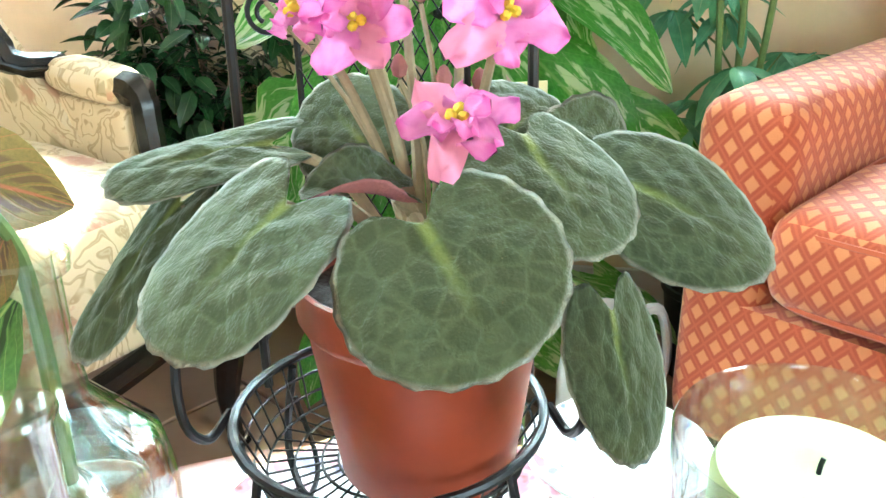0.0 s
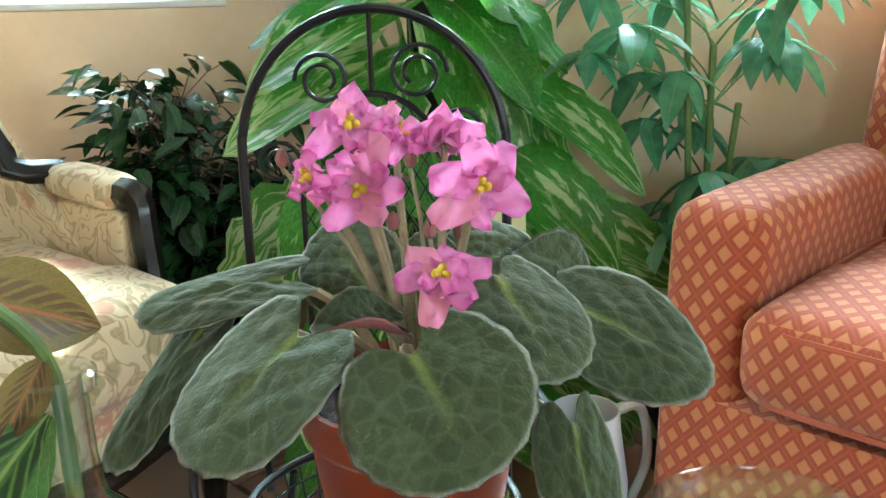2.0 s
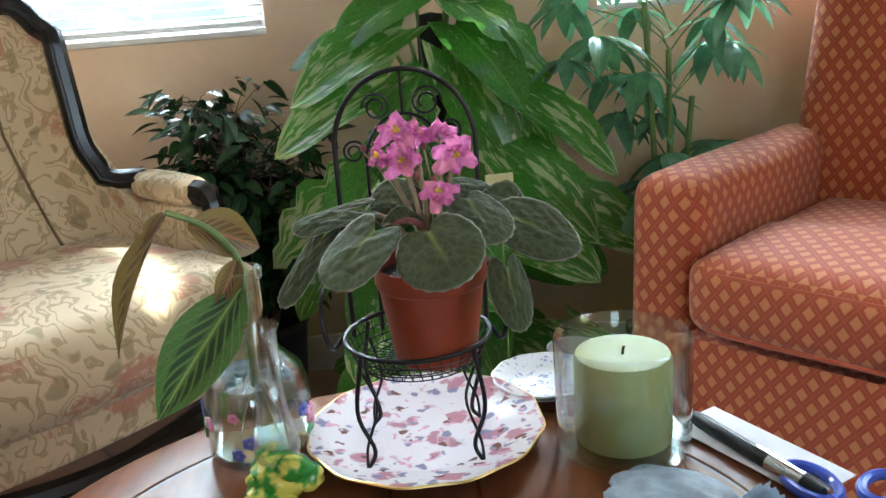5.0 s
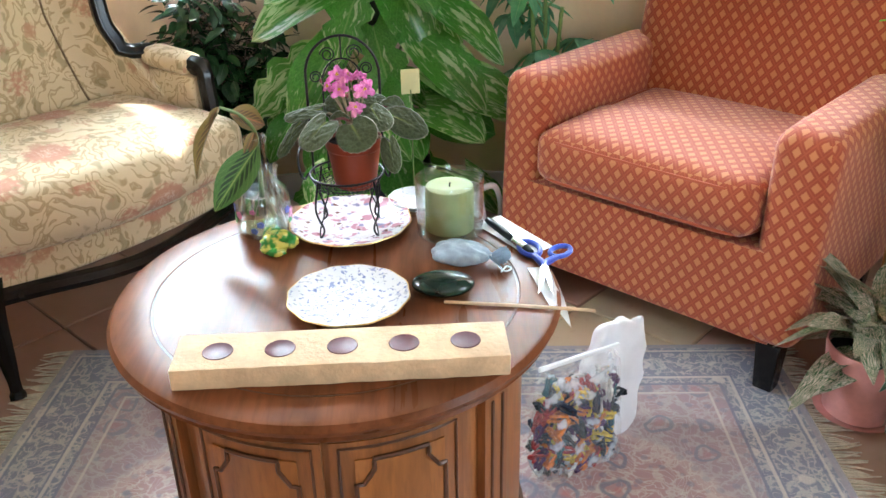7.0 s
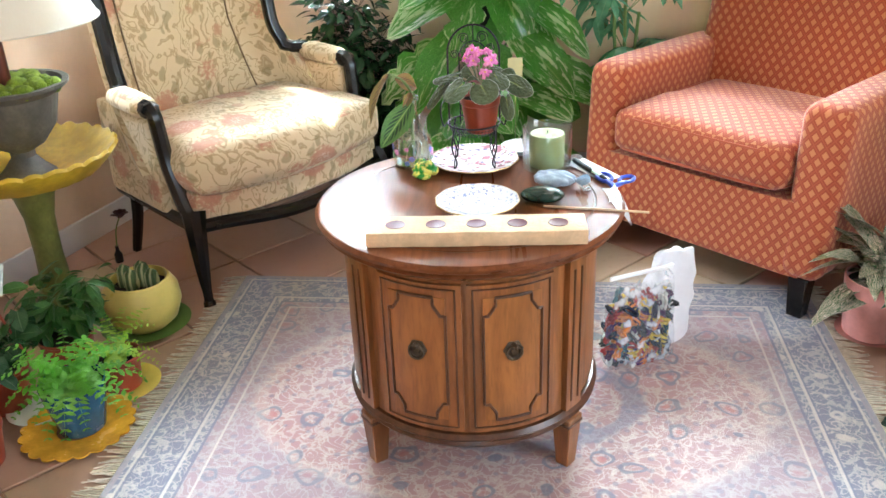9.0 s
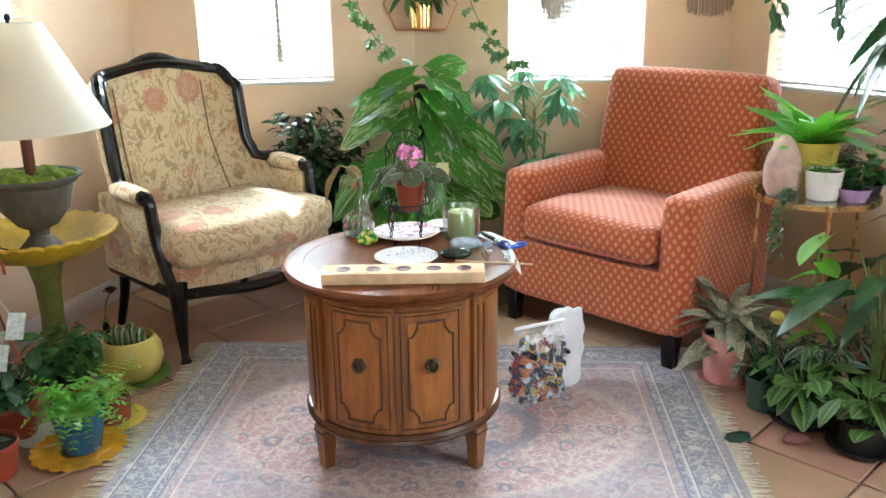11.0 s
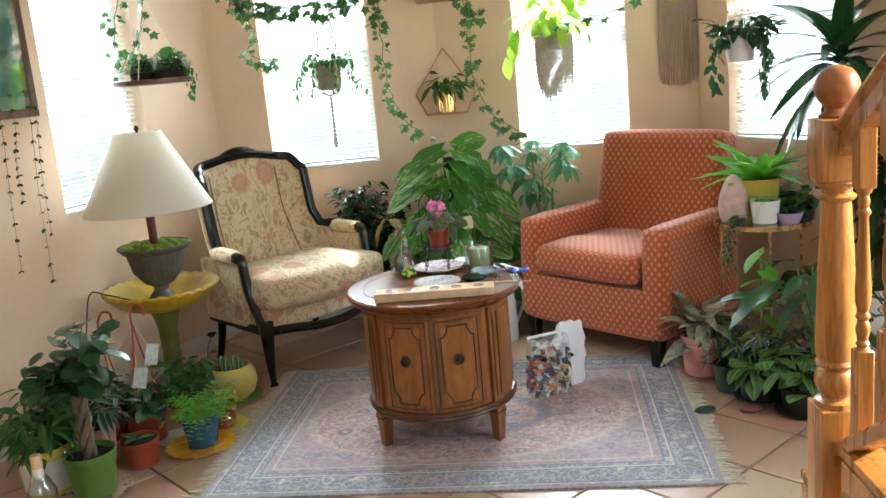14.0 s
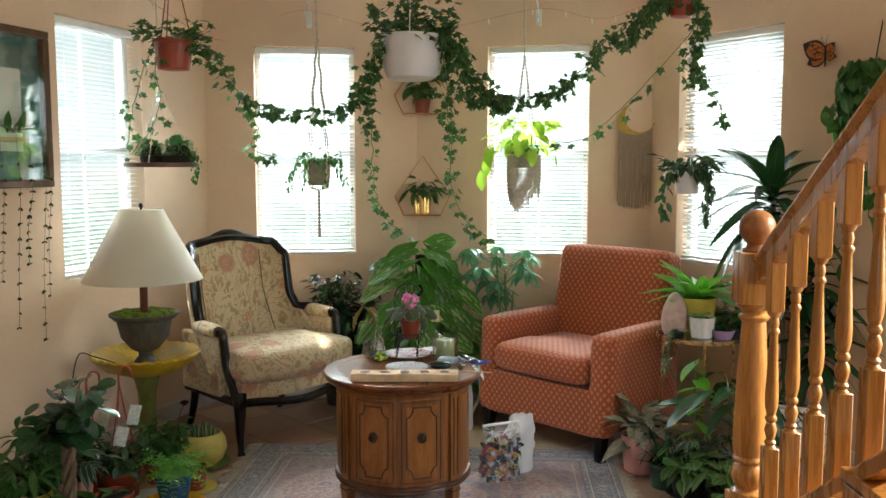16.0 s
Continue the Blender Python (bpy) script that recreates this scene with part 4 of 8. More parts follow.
def plate(name, x, y, r, material, label, rim_mat):
    p = thing(name, x, y, ZT, 20, label, "plate")
    seg = 64
    prof = [(0.0, 0.003), (0.60, 0.003), (0.66, 0.006), (0.97, 0.014), (1.0, 0.0155), (0.99, 0.018), (0.66, 0.0095), (0.58, 0.0065), (0.0, 0.006)]
    b = lathe([(a * r, z) for a, z in prof], seg)
    bend(b, lambda c: (c.x * (1 + 0.012 * (math.hypot(c.x, c.y) > r * 0.9) * math.cos(12 * math.atan2(c.y, c.x))), c.y * (1 + 0.012 * (math.hypot(c.x, c.y) > r * 0.9) * math.cos(12 * math.atan2(c.y, c.x))), c.z))
    part("dish", b, material, p)
    part("foot_ring", lathe([(r * 0.5, 0.0), (r * 0.53, 0.0), (r * 0.53, 0.004), (r * 0.5, 0.004)], 40, True), WHITE, p)
    pts = [(r * (1.0 + 0.012 * math.cos(12 * t)) * math.cos(t), r * (1.0 + 0.012 * math.cos(12 * t)) * math.sin(t), 0.0168) for t in (2 * math.pi * k / 96 for k in range(96))]
    part("rim_line", tube(pts, 0.0012, 5, True), rim_mat, p, "fine painted rim")
    return p


plate("dinner_plate", 0.010, 0.252, 0.104, CHINA_ROSE, "rose and purple chintz china plate under the plant stand", GILT)
plate("side_plate", 0.019, -0.008, 0.089, CHINA_BLUE, "white china plate with small blue sprigs", GILT)
plate("saucer", 0.125, 0.335, 0.050, CHINA_BLUE, "small pale blue speckled saucer beside the candle", WHITE)

# wire chair used as a plant stand
STAND_Z = 0.678
VS = 1.08
stand = thing("wire_plant_stand", 0.011, 0.232, ZT, 0, "miniature black wire chair used as plant stand", "plant stand")
stand.matrix_world = stand.matrix_world @ Matrix.Scale(VS, 4)
sz = STAND_Z - ZT
HX, HY = 0.0555, 0.050
hoop = [(-HX, HY, sz - 0.004), (-HX, HY, sz + 0.08)] + [(HX * math.cos(t), HY + 0.004, sz + 0.152 + 0.060 * math.sin(t)) for t in np.linspace(math.pi, 0, 19)] + [(HX, HY, sz + 0.08), (HX, HY, sz - 0.004)]
part("back_hoop", tube(smooth_path(hoop, 70), 0.0021, 8), BLACKIRON, stand)
inner = [(-0.031, HY, sz)] + [(0.031 * math.cos(t), HY + 0.002, sz + 0.140 + 0.038 * math.sin(t)) for t in np.linspace(math.pi, 0, 15)] + [(0.031, HY, sz)]
part("inner_arch", tube(smooth_path(inner, 50), 0.0014, 6), BLACKIRON, stand)
mesh = bmesh.new()
for k in range(-9, 10):
    for sgn in (-1, 1):
        a = []
        for j in range(25):
            x = -0.031 + 0.062 * j / 24
            z = sz + 0.09 + k * 0.012 + sgn * x * 1.7
            top = sz + 0.140 + 0.038 * math.sqrt(max(0, 1 - (x / 0.031) ** 2))
            if sz < z < top:
                a.append((x, HY + 0.001 + 0.0004 * sgn, z))
        if len(a) > 1:
            join(mesh, tube([a[0], a[-1]], 0.0004, 4))
part("back_mesh", mesh, BLACKIRON, stand, "diamond wire netting")
part("finial", tube([(0, HY + 0.004, sz + 0.178), (0, HY + 0.004, sz + 0.214)], 0.0012, 6), BLACKIRON, stand)
for sx, cz, cx, rr, flip in ((-1, 0.184, 0.020, 0.0115, 1), (1, 0.186, 0.019, 0.0125, 1), (-1, 0.150, 0.0405, 0.0095, -1), (1, 0.162, 0.037, 0.0095, -1)):
    sp = []
    for k in range(30):
        t = k / 29 * 3.3 * math.pi
        q = rr * (1 - 0.62 * k / 29)
        sp.append((sx * (cx + q * math.cos(t) * flip), HY + 0.003, sz + cz + q * math.sin(t)))
    part("scroll", tube(sp, 0.0010, 6), BLACKIRON, stand)
seatr = [(0.056 * math.cos(t), 0.056 * math.sin(t), sz + 0.016) for t in (2 * math.pi * k / 40 for k in range(40))]
part("seat_ring", tube(seatr, 0.0019, 8, True), BLACKIRON, stand)
net = bmesh.new()
for k in range(40):
    t = 2 * math.pi * k / 40
    join(net, tube([(0.056 * math.cos(t), 0.056 * math.sin(t), sz + 0.016), (0.046 * math.cos(t + 0.08), 0.046 * math.sin(t + 0.08), sz - 0.004), (0.02 * math.cos(t), 0.02 * math.sin(t), sz - 0.004)], 0.0005, 4))
for rr, zz in ((0.053, 0.008), (0.050, 0.001), (0.046, -0.004), (0.036, -0.004), (0.026, -0.004), (0.02, -0.004)):
    join(net, tube([(rr * math.cos(t), rr * math.sin(t), sz + zz) for t in (2 * math.pi * k / 30 for k in range(30))], 0.0006, 4, True))
part("seat_mesh", net, BLACKIRON, stand, "woven wire netting seat")
for a in (40, 140, 220, 320):
    c, s = math.cos(radians(a)), math.sin(radians(a))
    lg = [(0.054 * c, 0.054 * s, sz + 0.014), (0.062 * c, 0.062 * s, sz - 0.03), (0.050 * c, 0.050 * s, sz - 0.065), (0.058 * c, 0.058 * s, 0.0085)]
    part("leg", tube(smooth_path(lg, 16), 0.0018, 6), BLACKIRON, stand)
    lg2 = [(0.054 * c, 0.054 * s, sz + 0.0), (0.044 * c, 0.044 * s, sz - 0.03), (0.056 * c, 0.056 * s, sz - 0.06), (0.058 * c, 0.058 * s, 0.010)]
    part("leg_scroll", tube(smooth_path(lg2, 16), 0.0012, 6), BLACKIRON, stand)
for sx in (-1, 1):
    armc = [(sx * 0.0555, 0.047, sz + 0.055), (sx * 0.066, 0.02, sz + 0.056), (sx * 0.070, -0.01, sz + 0.050), (sx * 0.068, -0.022, sz + 0.028), (sx * 0.064, -0.012, sz + 0.012), (sx * 0.058, 0.0, sz + 0.016)]
    part("arm", tube(smooth_path(armc, 24), 0.0018, 8), BLACKIRON, stand)


# african violet
def violet_leaf_mats():
    n = Nodes("velvet_leaf_top", 0.75, spec=0.2)
    u, v, _ = n.split(n.coord("UV"))
    across = n.math("ABSOLUTE", n.math("SUBTRACT", v, 0.5))
    ob = n.coord("UV")
    quilt = n.voro(n.stretch(ob, (9, 9, 1)), 1.0, 0.9)
    fine = n.noise(ob, 55, 4)
    c = n.mix(n.noise(ob, 3.5, 3), (0.026, 0.035, 0.014), (0.068, 0.082, 0.036))
    c = n.mix(n.math("MULTIPLY", n.rand(), 0.30), c, (0.105, 0.13, 0.058))
    ribs = n.math("ABSOLUTE", n.math("SINE", n.math("MULTIPLY", n.math("SUBTRACT", u, n.math("MULTIPLY", across, 1.0)), 5 * math.pi)))
    mid = n.math("MULTIPLY", n.step(across, 0.05, 0.0), n.step(u, 0.85, 0.1))
    c = n.mix(n.math("MULTIPLY", mid, 0.9), c, (0.27, 0.33, 0.08))
    c = n.mix(n.math("MULTIPLY", n.step(n.voro(n.stretch(ob, (9, 9, 1)), 1.0, 0.9, "DISTANCE_TO_EDGE"), 0.16, 0.0), 0.35), c, (0.13, 0.17, 0.085))
    along = n.math("SUBTRACT", u, 0.5)
    rim = n.step(n.math("SQRT", n.math("ADD", n.math("MULTIPLY", across, across), n.math("MULTIPLY", along, along))), 0.465, 0.50)
    c = n.mix(n.math("MULTIPLY", rim, 0.7), c, (0.45, 0.43, 0.34))
    c = n.mix(n.math("MULTIPLY", n.step(n.noise(ob, 90, 2), 0.72, 0.78), 0.6), c, (0.40, 0.36, 0.20))
    n.color(c)
    n.put(n.b.inputs["Sheen Weight"], 0.34)
    n.put(n.b.inputs["Sheen Roughness"], 0.45)
    n.put(n.b.inputs["Sheen Tint"], (0.85, 0.95, 0.85))
    n.bump(n.math("ADD", n.math("MULTIPLY", quilt, -0.8), n.math("ADD", n.math("MULTIPLY", fine, 0.35), n.math("MULTIPLY", n.step(ribs, 0.0, 0.5), 0.06))), 0.9, 0.0030)
    n.see_through(0.10, (0.25, 0.35, 0.12))
    under = plain("velvet_leaf_underside", (0.26, 0.10, 0.10), 0.8, var=0.25, scale=60, fine=300)
    return n.m, under


VTOP, VUNDER = violet_leaf_mats()


def velvet_leaf(seed, cup=0.10, wave=0.02, droop=0.12):
    """Round scalloped violet leaf of unit size with a red underside and a thickness."""
    rnd = random.Random(seed)
    NR, NA = 13, 66
    bm = bmesh.new()
    lay = bm.loops.layers.uv.verify()
    rows, rows2, uvs = [], [], {}
    ph = rnd.uniform(0, 6)
    for level, dz in ((rows, 0.0), (rows2, -0.018)):
        for i in range(NR + 1):
            q = i / NR
            row = []
            for k in range(NA):
                t = 2 * math.pi * k / NA
                notch = 1 - 0.50 * math.exp(-((min(t, 2 * math.pi - t)) / 0.36) ** 2)
                rr = q * 0.5 * notch * (1 + 0.018 * math.sin(19 * t + ph) * q)
                x, y = rr * math.sin(t), 0.40 - rr * math.cos(t) * 1.12
                h = -cup * (4 * x * x) - droop * max(0, y - 0.3) ** 2 + wave * math.sin(3 * t + ph) * q * q
                h += (0.013 * math.sin(17 * x + ph) * math.sin(15 * y) + 0.007 * math.sin(34 * x + 3 * ph) * math.sin(31 * y + ph)) * (1 - q ** 4) + 0.010 * rnd.uniform(-1, 1) * q * (1 - q)
                h -= 0.02 * math.exp(-(x / 0.03) ** 2) * (1 - q)
                vtx = bm.verts.new((x, y, h + dz * (1 - q ** 6)))
                uvs[vtx] = (max(0.0, min(1.0, (y + 0.16) / 1.12)), 0.5 + x)
                row.append(vtx)
            level.append(row)
    for level, mi in ((rows, 0), (rows2, 1)):
        for i in range(NR):
            for k in range(NA):
                j = (k + 1) % NA
                f = bm.faces.new((level[i][k], level[i][j], level[i + 1][j], level[i + 1][k]))
                f.material_index = mi
    for k in range(NA):
        j = (k + 1) % NA
        bm.faces.new((rows[NR][k], rows[NR][j], rows2[NR][j], rows2[NR][k])).material_index = 0
    for f in bm.faces:
        for l in f.loops:
            l[lay].uv = uvs[l.vert]
    bmesh.ops.remove_doubles(bm, verts=bm.verts, dist=1e-5)
    return finish("leaf", bm, [VTOP, VUNDER], True)


violet = thing("african_violet", 0.026, 0.226, ZT + (STAND_Z - ZT) * VS - 0.0025, 0, "pink-flowering african violet in a terracotta plastic pot", "potted plant")
violet.matrix_world = violet.matrix_world @ Matrix.Scale(VS, 4)
OX = Vector((0.003, 0.226, 0.6965))


def vp(p):
    return Vector(p) - OX


vpot = pot(violet, 0.0425, 0.078, TERRA, 0.018, 0.74, True, 0.05, label="terracotta-coloured plastic pot with a lip")
VL = [velvet_leaf(s, c, w, d) for s, c, w, d in ((1, 0.12, 0.015, 0.2), (2, 0.05, 0.03, 0.3), (3, -0.25, 0.06, 0.35))]
for base, tip, w, nrm, kind in (
        ((0.003, 0.168, 0.816), (0.027, 0.137, 0.784), 0.062, (0.0, -0.80, 0.60), 0),
        ((-0.027, 0.190, 0.815), (-0.068, 0.154, 0.785), 0.056, (-0.25, -0.45, 0.85), 1),
        ((0.031, 0.202, 0.828), (0.055, 0.165, 0.803), 0.052, (0.35, -0.65, 0.68), 0),
        ((0.058, 0.222, 0.808), (0.118, 0.206, 0.783), 0.050, (0.10, -0.60, 0.80), 1),
        ((0.0560, 0.182, 0.785), (0.067, 0.162, 0.735), 0.030, (0.25, -0.90, 0.25), 0),
        ((-0.068, 0.226, 0.806), (-0.112, 0.196, 0.757), 0.026, (-0.35, -0.60, 0.60), 1),
        ((-0.036, 0.232, 0.817), (-0.098, 0.216, 0.813), 0.034, (0.05, -0.30, 0.93), 1),
        ((-0.008, 0.226, 0.808), (-0.034, 0.252, 0.832), 0.042, (-0.1, -0.80, 0.60), 1),
        ((0.002, 0.186, 0.812), (-0.024, 0.172, 0.823), 0.018, (0.1, -0.30, 0.95), 2),
        ((0.050, 0.250, 0.808), (0.094, 0.280, 0.792), 0.036, (0.2, -0.2, 0.95), 2),
        ((0.026, 0.246, 0.808), (0.054, 0.276, 0.822), 0.042, (0.1, -0.75, 0.66), 1),
        ((-0.010, 0.250, 0.805), (-0.020, 0.290, 0.815), 0.042, (0.0, -0.4, 0.9), 0),
        ((0.018, 0.228, 0.812), (0.006, 0.232, 0.832), 0.022, (0.2, -0.9, 0.3), 1)):
    b, t = vp(base), vp(tip)
    root = Vector((0.0, -0.014, 0.080)) + (b - Vector((0, 0, 0.08))).normalized() * 0.008
    part("petiole", tube(smooth_path([root, root.lerp(b, 0.6) + Vector((0, 0, 0.004)), b.lerp(t, 0.16) - Vector(nrm).normalized() * 0.0022], 6), [0.0022, 0.0022, 0.0022, 0.0021, 0.002, 0.0016, 0.0008], 6), VSTEM, violet)
    leaf_at(VL[kind], span(b, t, w, nrm), violet)


def petal_mat():
    n = Nodes("pink_petal", 0.55, spec=0.3)
    u, v, _ = n.split(n.coord("UV"))
    across = n.math("ABSOLUTE", n.math("SUBTRACT", v, 0.5))
    c = n.mix(n.noise(n.coord("UV"), 4, 3), (0.62, 0.085, 0.43), (0.86, 0.42, 0.70))
    c = n.mix(n.step(n.math("MAXIMUM", u, n.math("MULTIPLY", across, 1.9)), 0.80, 0.97), c, (0.58, 0.06, 0.36))
    c = n.mix(n.step(u, 0.22, 0.02), c, (0.85, 0.55, 0.72))
    c = n.mix(n.math("MULTIPLY", n.step(n.rand(), 0.8, 0.9), 0.6), c, (0.85, 0.40, 0.40))
    n.color(c)
    n.put(n.b.inputs["Sheen Weight"], 0.2)
    n.bump(n.noise(n.stretch(n.coord("UV"), (2, 12, 1)), 6, 3), 0.35, 0.0006)
    n.see_through(0.35, (0.90, 0.32, 0.62))
    return n.m


PETAL = petal_mat()
STAMEN = plain("yellow_anther", (0.75, 0.55, 0.04), 0.6, var=0.15, scale=300, fine=900)
petal_mesh = [one(Blade(1.0, 0.68, "round", 9, 8, dr, 0.26, wv * 3.0, 0.25), "petal", PETAL) for dr, wv in ((0.15, 0.06), (0.35, 0.09), (-0.20, 0.08))]
for (pos, nrm, size, spin) in (((-0.012, 0.192, 0.877), (0.25, -0.70, 0.68), 0.0165, 10), ((-0.010, 0.184, 0.860), (0.15, -0.97, -0.10), 0.0185, 40), ((-0.024, 0.190, 0.862), (-0.8, -0.5, 0.2), 0.013, 70),
                               ((0.0175, 0.198, 0.871), (0.1, 0.45, 0.55), 0.016, 0), ((0.0265, 0.168, 0.863), (0.35, -0.9, 0.15), 0.018, 25), ((0.015, 0.143, 0.843), (0.0, -0.50, 0.86), 0.0158, 55),
                               ((0.002, 0.200, 0.874), (0.7, -0.3, 0.4), 0.014, 20)):
    p = vp(pos)
    z = Vector(nrm).normalized()
    x = z.orthogonal().normalized()
    fm = Matrix.Translation(p) @ Matrix((x, z.cross(x), z)).transposed().to_4x4() @ Matrix.Rotation(radians(spin), 4, "Z")
    fl = new("flower")
    fl.parent = violet
    fl.matrix_local = fm
    for k in range(9):
        ring = k >= 6
        a = 60 * k + (36 if ring else 0) + random.uniform(-9, 9)
        sc = size * 0.84 * random.uniform(0.88, 1.1) * (0.7 if ring else 1)
        leaf_at(petal_mesh[k % 3], turn((0, 0, 0.001 * ring), a, 14 + 22 * ring + random.uniform(-8, 14), random.uniform(-12, 12), sc), fl, "petal")
    st = bmesh.new()
    for k in range(3):
        join(st, lathe([(0, 0), (0.0013, 0.0008), (0.0014, 0.0022), (0.0007, 0.0034), (0, 0.0036)], 8), turn((0.0014 * math.cos(k * 2.1), 0.0014 * math.sin(k * 2.1), 0.001), k * 120, 20))
    part("stamen", st, STAMEN, fl, "yellow pollen sacs")
    root = Vector((0.001 + 0.01 * (p.x > 0.0), -0.016, 0.085))
    path = smooth_path([root, root.lerp(p, 0.45) + Vector((0.0, 0.004, 0.006)), p - z * 0.001], 10)
    part("flower_stalk", tube(path, [0.0021 - 0.0010 * k / 10 for k in range(11)], 7), VSTEM, violet, "downy pale stalk")
# buds
for pos in ((-0.036, 0.205, 0.862), (0.000, 0.196, 0.842), (0.012, 0.200, 0.838), (0.022, 0.205, 0.836), (0.006, 0.21, 0.86)):
    p = vp(pos)
    part("bud", bend(lathe([(0, 0), (0.0018, 0.001), (0.0024, 0.0035), (0.0012, 0.0062), (0, 0.007)], 8), lambda c: (c + p)), VBUD, violet, "fuzzy unopened bud")
    part("bud_stalk", tube(smooth_path([(0.004, -0.014, 0.085), Vector((0.004, -0.014, 0.085)).lerp(p, 0.6) + Vector((0.003, 0, 0.004)), p], 6), 0.0008, 5), VSTEM, violet)

# candle in a glass
candle = thing("candle_jar", 0.180, 0.224, ZT, 0, "pale green pillar candle in a clear glass cylinder", "candle")
part("glass", lathe([(0.0, 0.0), (0.054, 0.0), (0.0565, 0.003), (0.0575, 0.098), (0.0565, 0.100), (0.0555, 0.098), (0.0540, 0.008), (0.0, 0.007)], 64), GLASS, candle)
wax = Nodes("green_wax", 0.45)
wax.color(wax.mix(wax.noise(wax.coord(), 12, 3), (0.30, 0.35, 0.13), (0.38, 0.43, 0.19)))
wax.put(wax.b.inputs["Subsurface Weight"], 0.3)
wax.put(wax.b.inputs["Subsurface Radius"], (0.02, 0.02, 0.01))
part("wax", lathe([(0.0, 0.0075), (0.040, 0.0075), (0.041, 0.012), (0.041, 0.079), (0.039, 0.084), (0.030, 0.0855), (0.014, 0.0835), (0.0, 0.0825)], 56), wax.m, candle)
part("wick", tube([(0, 0, 0.081), (0.0005, 0, 0.087), (0.0015, 0.0005, 0.0895)], 0.0011, 6), BLACKIRON, candle, "burnt black wick")

# bottle with a prayer plant cutting
bottle = thing("glass_bottle", -0.138, 0.262, ZT, 15, "clear glass bottle with painted flowers and plant cutting", "bottle")
bottle.matrix_world = bottle.matrix_world @ Matrix.Diagonal((1, 1, 0.9, 1))
prof = [(0.0, 0.0), (0.044, 0.0), (0.047, 0.004), (0.047, 0.06), (0.043, 0.082), (0.028, 0.10), (0.0165, 0.115), (0.0145, 0.14), (0.0145, 0.176), (0.019, 0.178), (0.0195, 0.186), (0.0175, 0.188), (0.0125, 0.186), (0.012, 0.14), (0.014, 0.117), (0.026, 0.098), (0.040, 0.08), (0.0445, 0.06), (0.044, 0.008), (0.0, 0.006)]
part("bottle_glass", lathe(prof, 48), GLASS, bottle)
WATER = glass_mat("water", (0.9, 0.97, 0.95), 0.0, 1.33)
part("water", lathe([(0.0, 0.007), (0.043, 0.0085), (0.0436, 0.058), (0.039, 0.079), (0.0, 0.079)], 40), WATER, bottle)
PAINTBLUE = plain("blue_enamel", (0.08, 0.10, 0.42), 0.3, var=0.2, scale=200)
PAINTPINK = plain("pink_enamel", (0.55, 0.20, 0.34), 0.3, var=0.2, scale=200)
PAINTGREEN = plain("green_enamel", (0.05, 0.25, 0.08), 0.3, var=0.2, scale=200)
for k in range(16):
    a, z = random.uniform(-100, 100), random.uniform(0.012, 0.066)
    fb = bmesh.new()
    for j in range(5):
        t = 2 * math.pi * j / 5
        join(fb, lathe([(0, 0), (0.0034, 0), (0.0028, 0.0008), (0, 0.001)], 8), Matrix.Translation((0.0042 * math.cos(t), 0.0042 * math.sin(t), 0)))
    m = Matrix.Translation(on_drum(a, z, 0.0472)) @ Matrix.Rotation(radians(a), 4, "Z") @ Matrix.Rotation(radians(90), 4, "X") @ Matrix.Scale(random.uniform(0.7, 1.3), 4)
    part("painted_flower", fb, (PAINTBLUE, PAINTPINK, PAINTGREEN)[k % 3], bottle, m=m)
cut = [(0.0, 0.0, 0.05), (0.002, 0.0, 0.15), (0.0, -0.008, 0.20), (-0.02, -0.014, 0.235), (-0.05, -0.018, 0.255)]
part("stem", tube(smooth_path(cut, 16), [0.0042 - 0.0015 * k / 16 for k in range(17)], 8), STEMG, bottle)
big = one(Blade(1.0, 1.0, "ovate", 9, 6, 0.12, 0.12, 0.01), "leaf", PRAYER)
red = one(Blade(1.0, 1.0, "ovate", 9, 6, 0.20, 0.18, 0.01), "leaf", PRAYERRED)
for mesh_, b, t, w, nn in ((big, (0.0, -0.02, 0.175), (-0.085, -0.05, 0.075), 0.060, (-0.45, -0.85, 0.1)), (red, (-0.05, -0.018, 0.252), (-0.12, -0.05, 0.15), 0.03, (-0.8, -0.4, 0.3)),
                           (red, (-0.035, -0.01, 0.238), (0.028, 0.012, 0.205), 0.048, (0.2, -0.80, 0.55)), (red, (0.0, -0.01, 0.20), (-0.02, -0.03, 0.165), 0.022, (0.1, -0.9, 0.2)), (red, (-0.052, -0.018, 0.255), (-0.072, -0.03, 0.232), 0.014, (0, -0.5, 0.8))):
    leaf_at(mesh_, span(b, t, w, nn), bottle)
for x in (-0.008, 0.006, 0.010):
    part("root", tube(smooth_path([(0.0, 0, 0.07), (x, 0.004, 0.045), (x * 1.8, -0.006, 0.02)], 6), 0.0007, 4), ROPE, bottle)

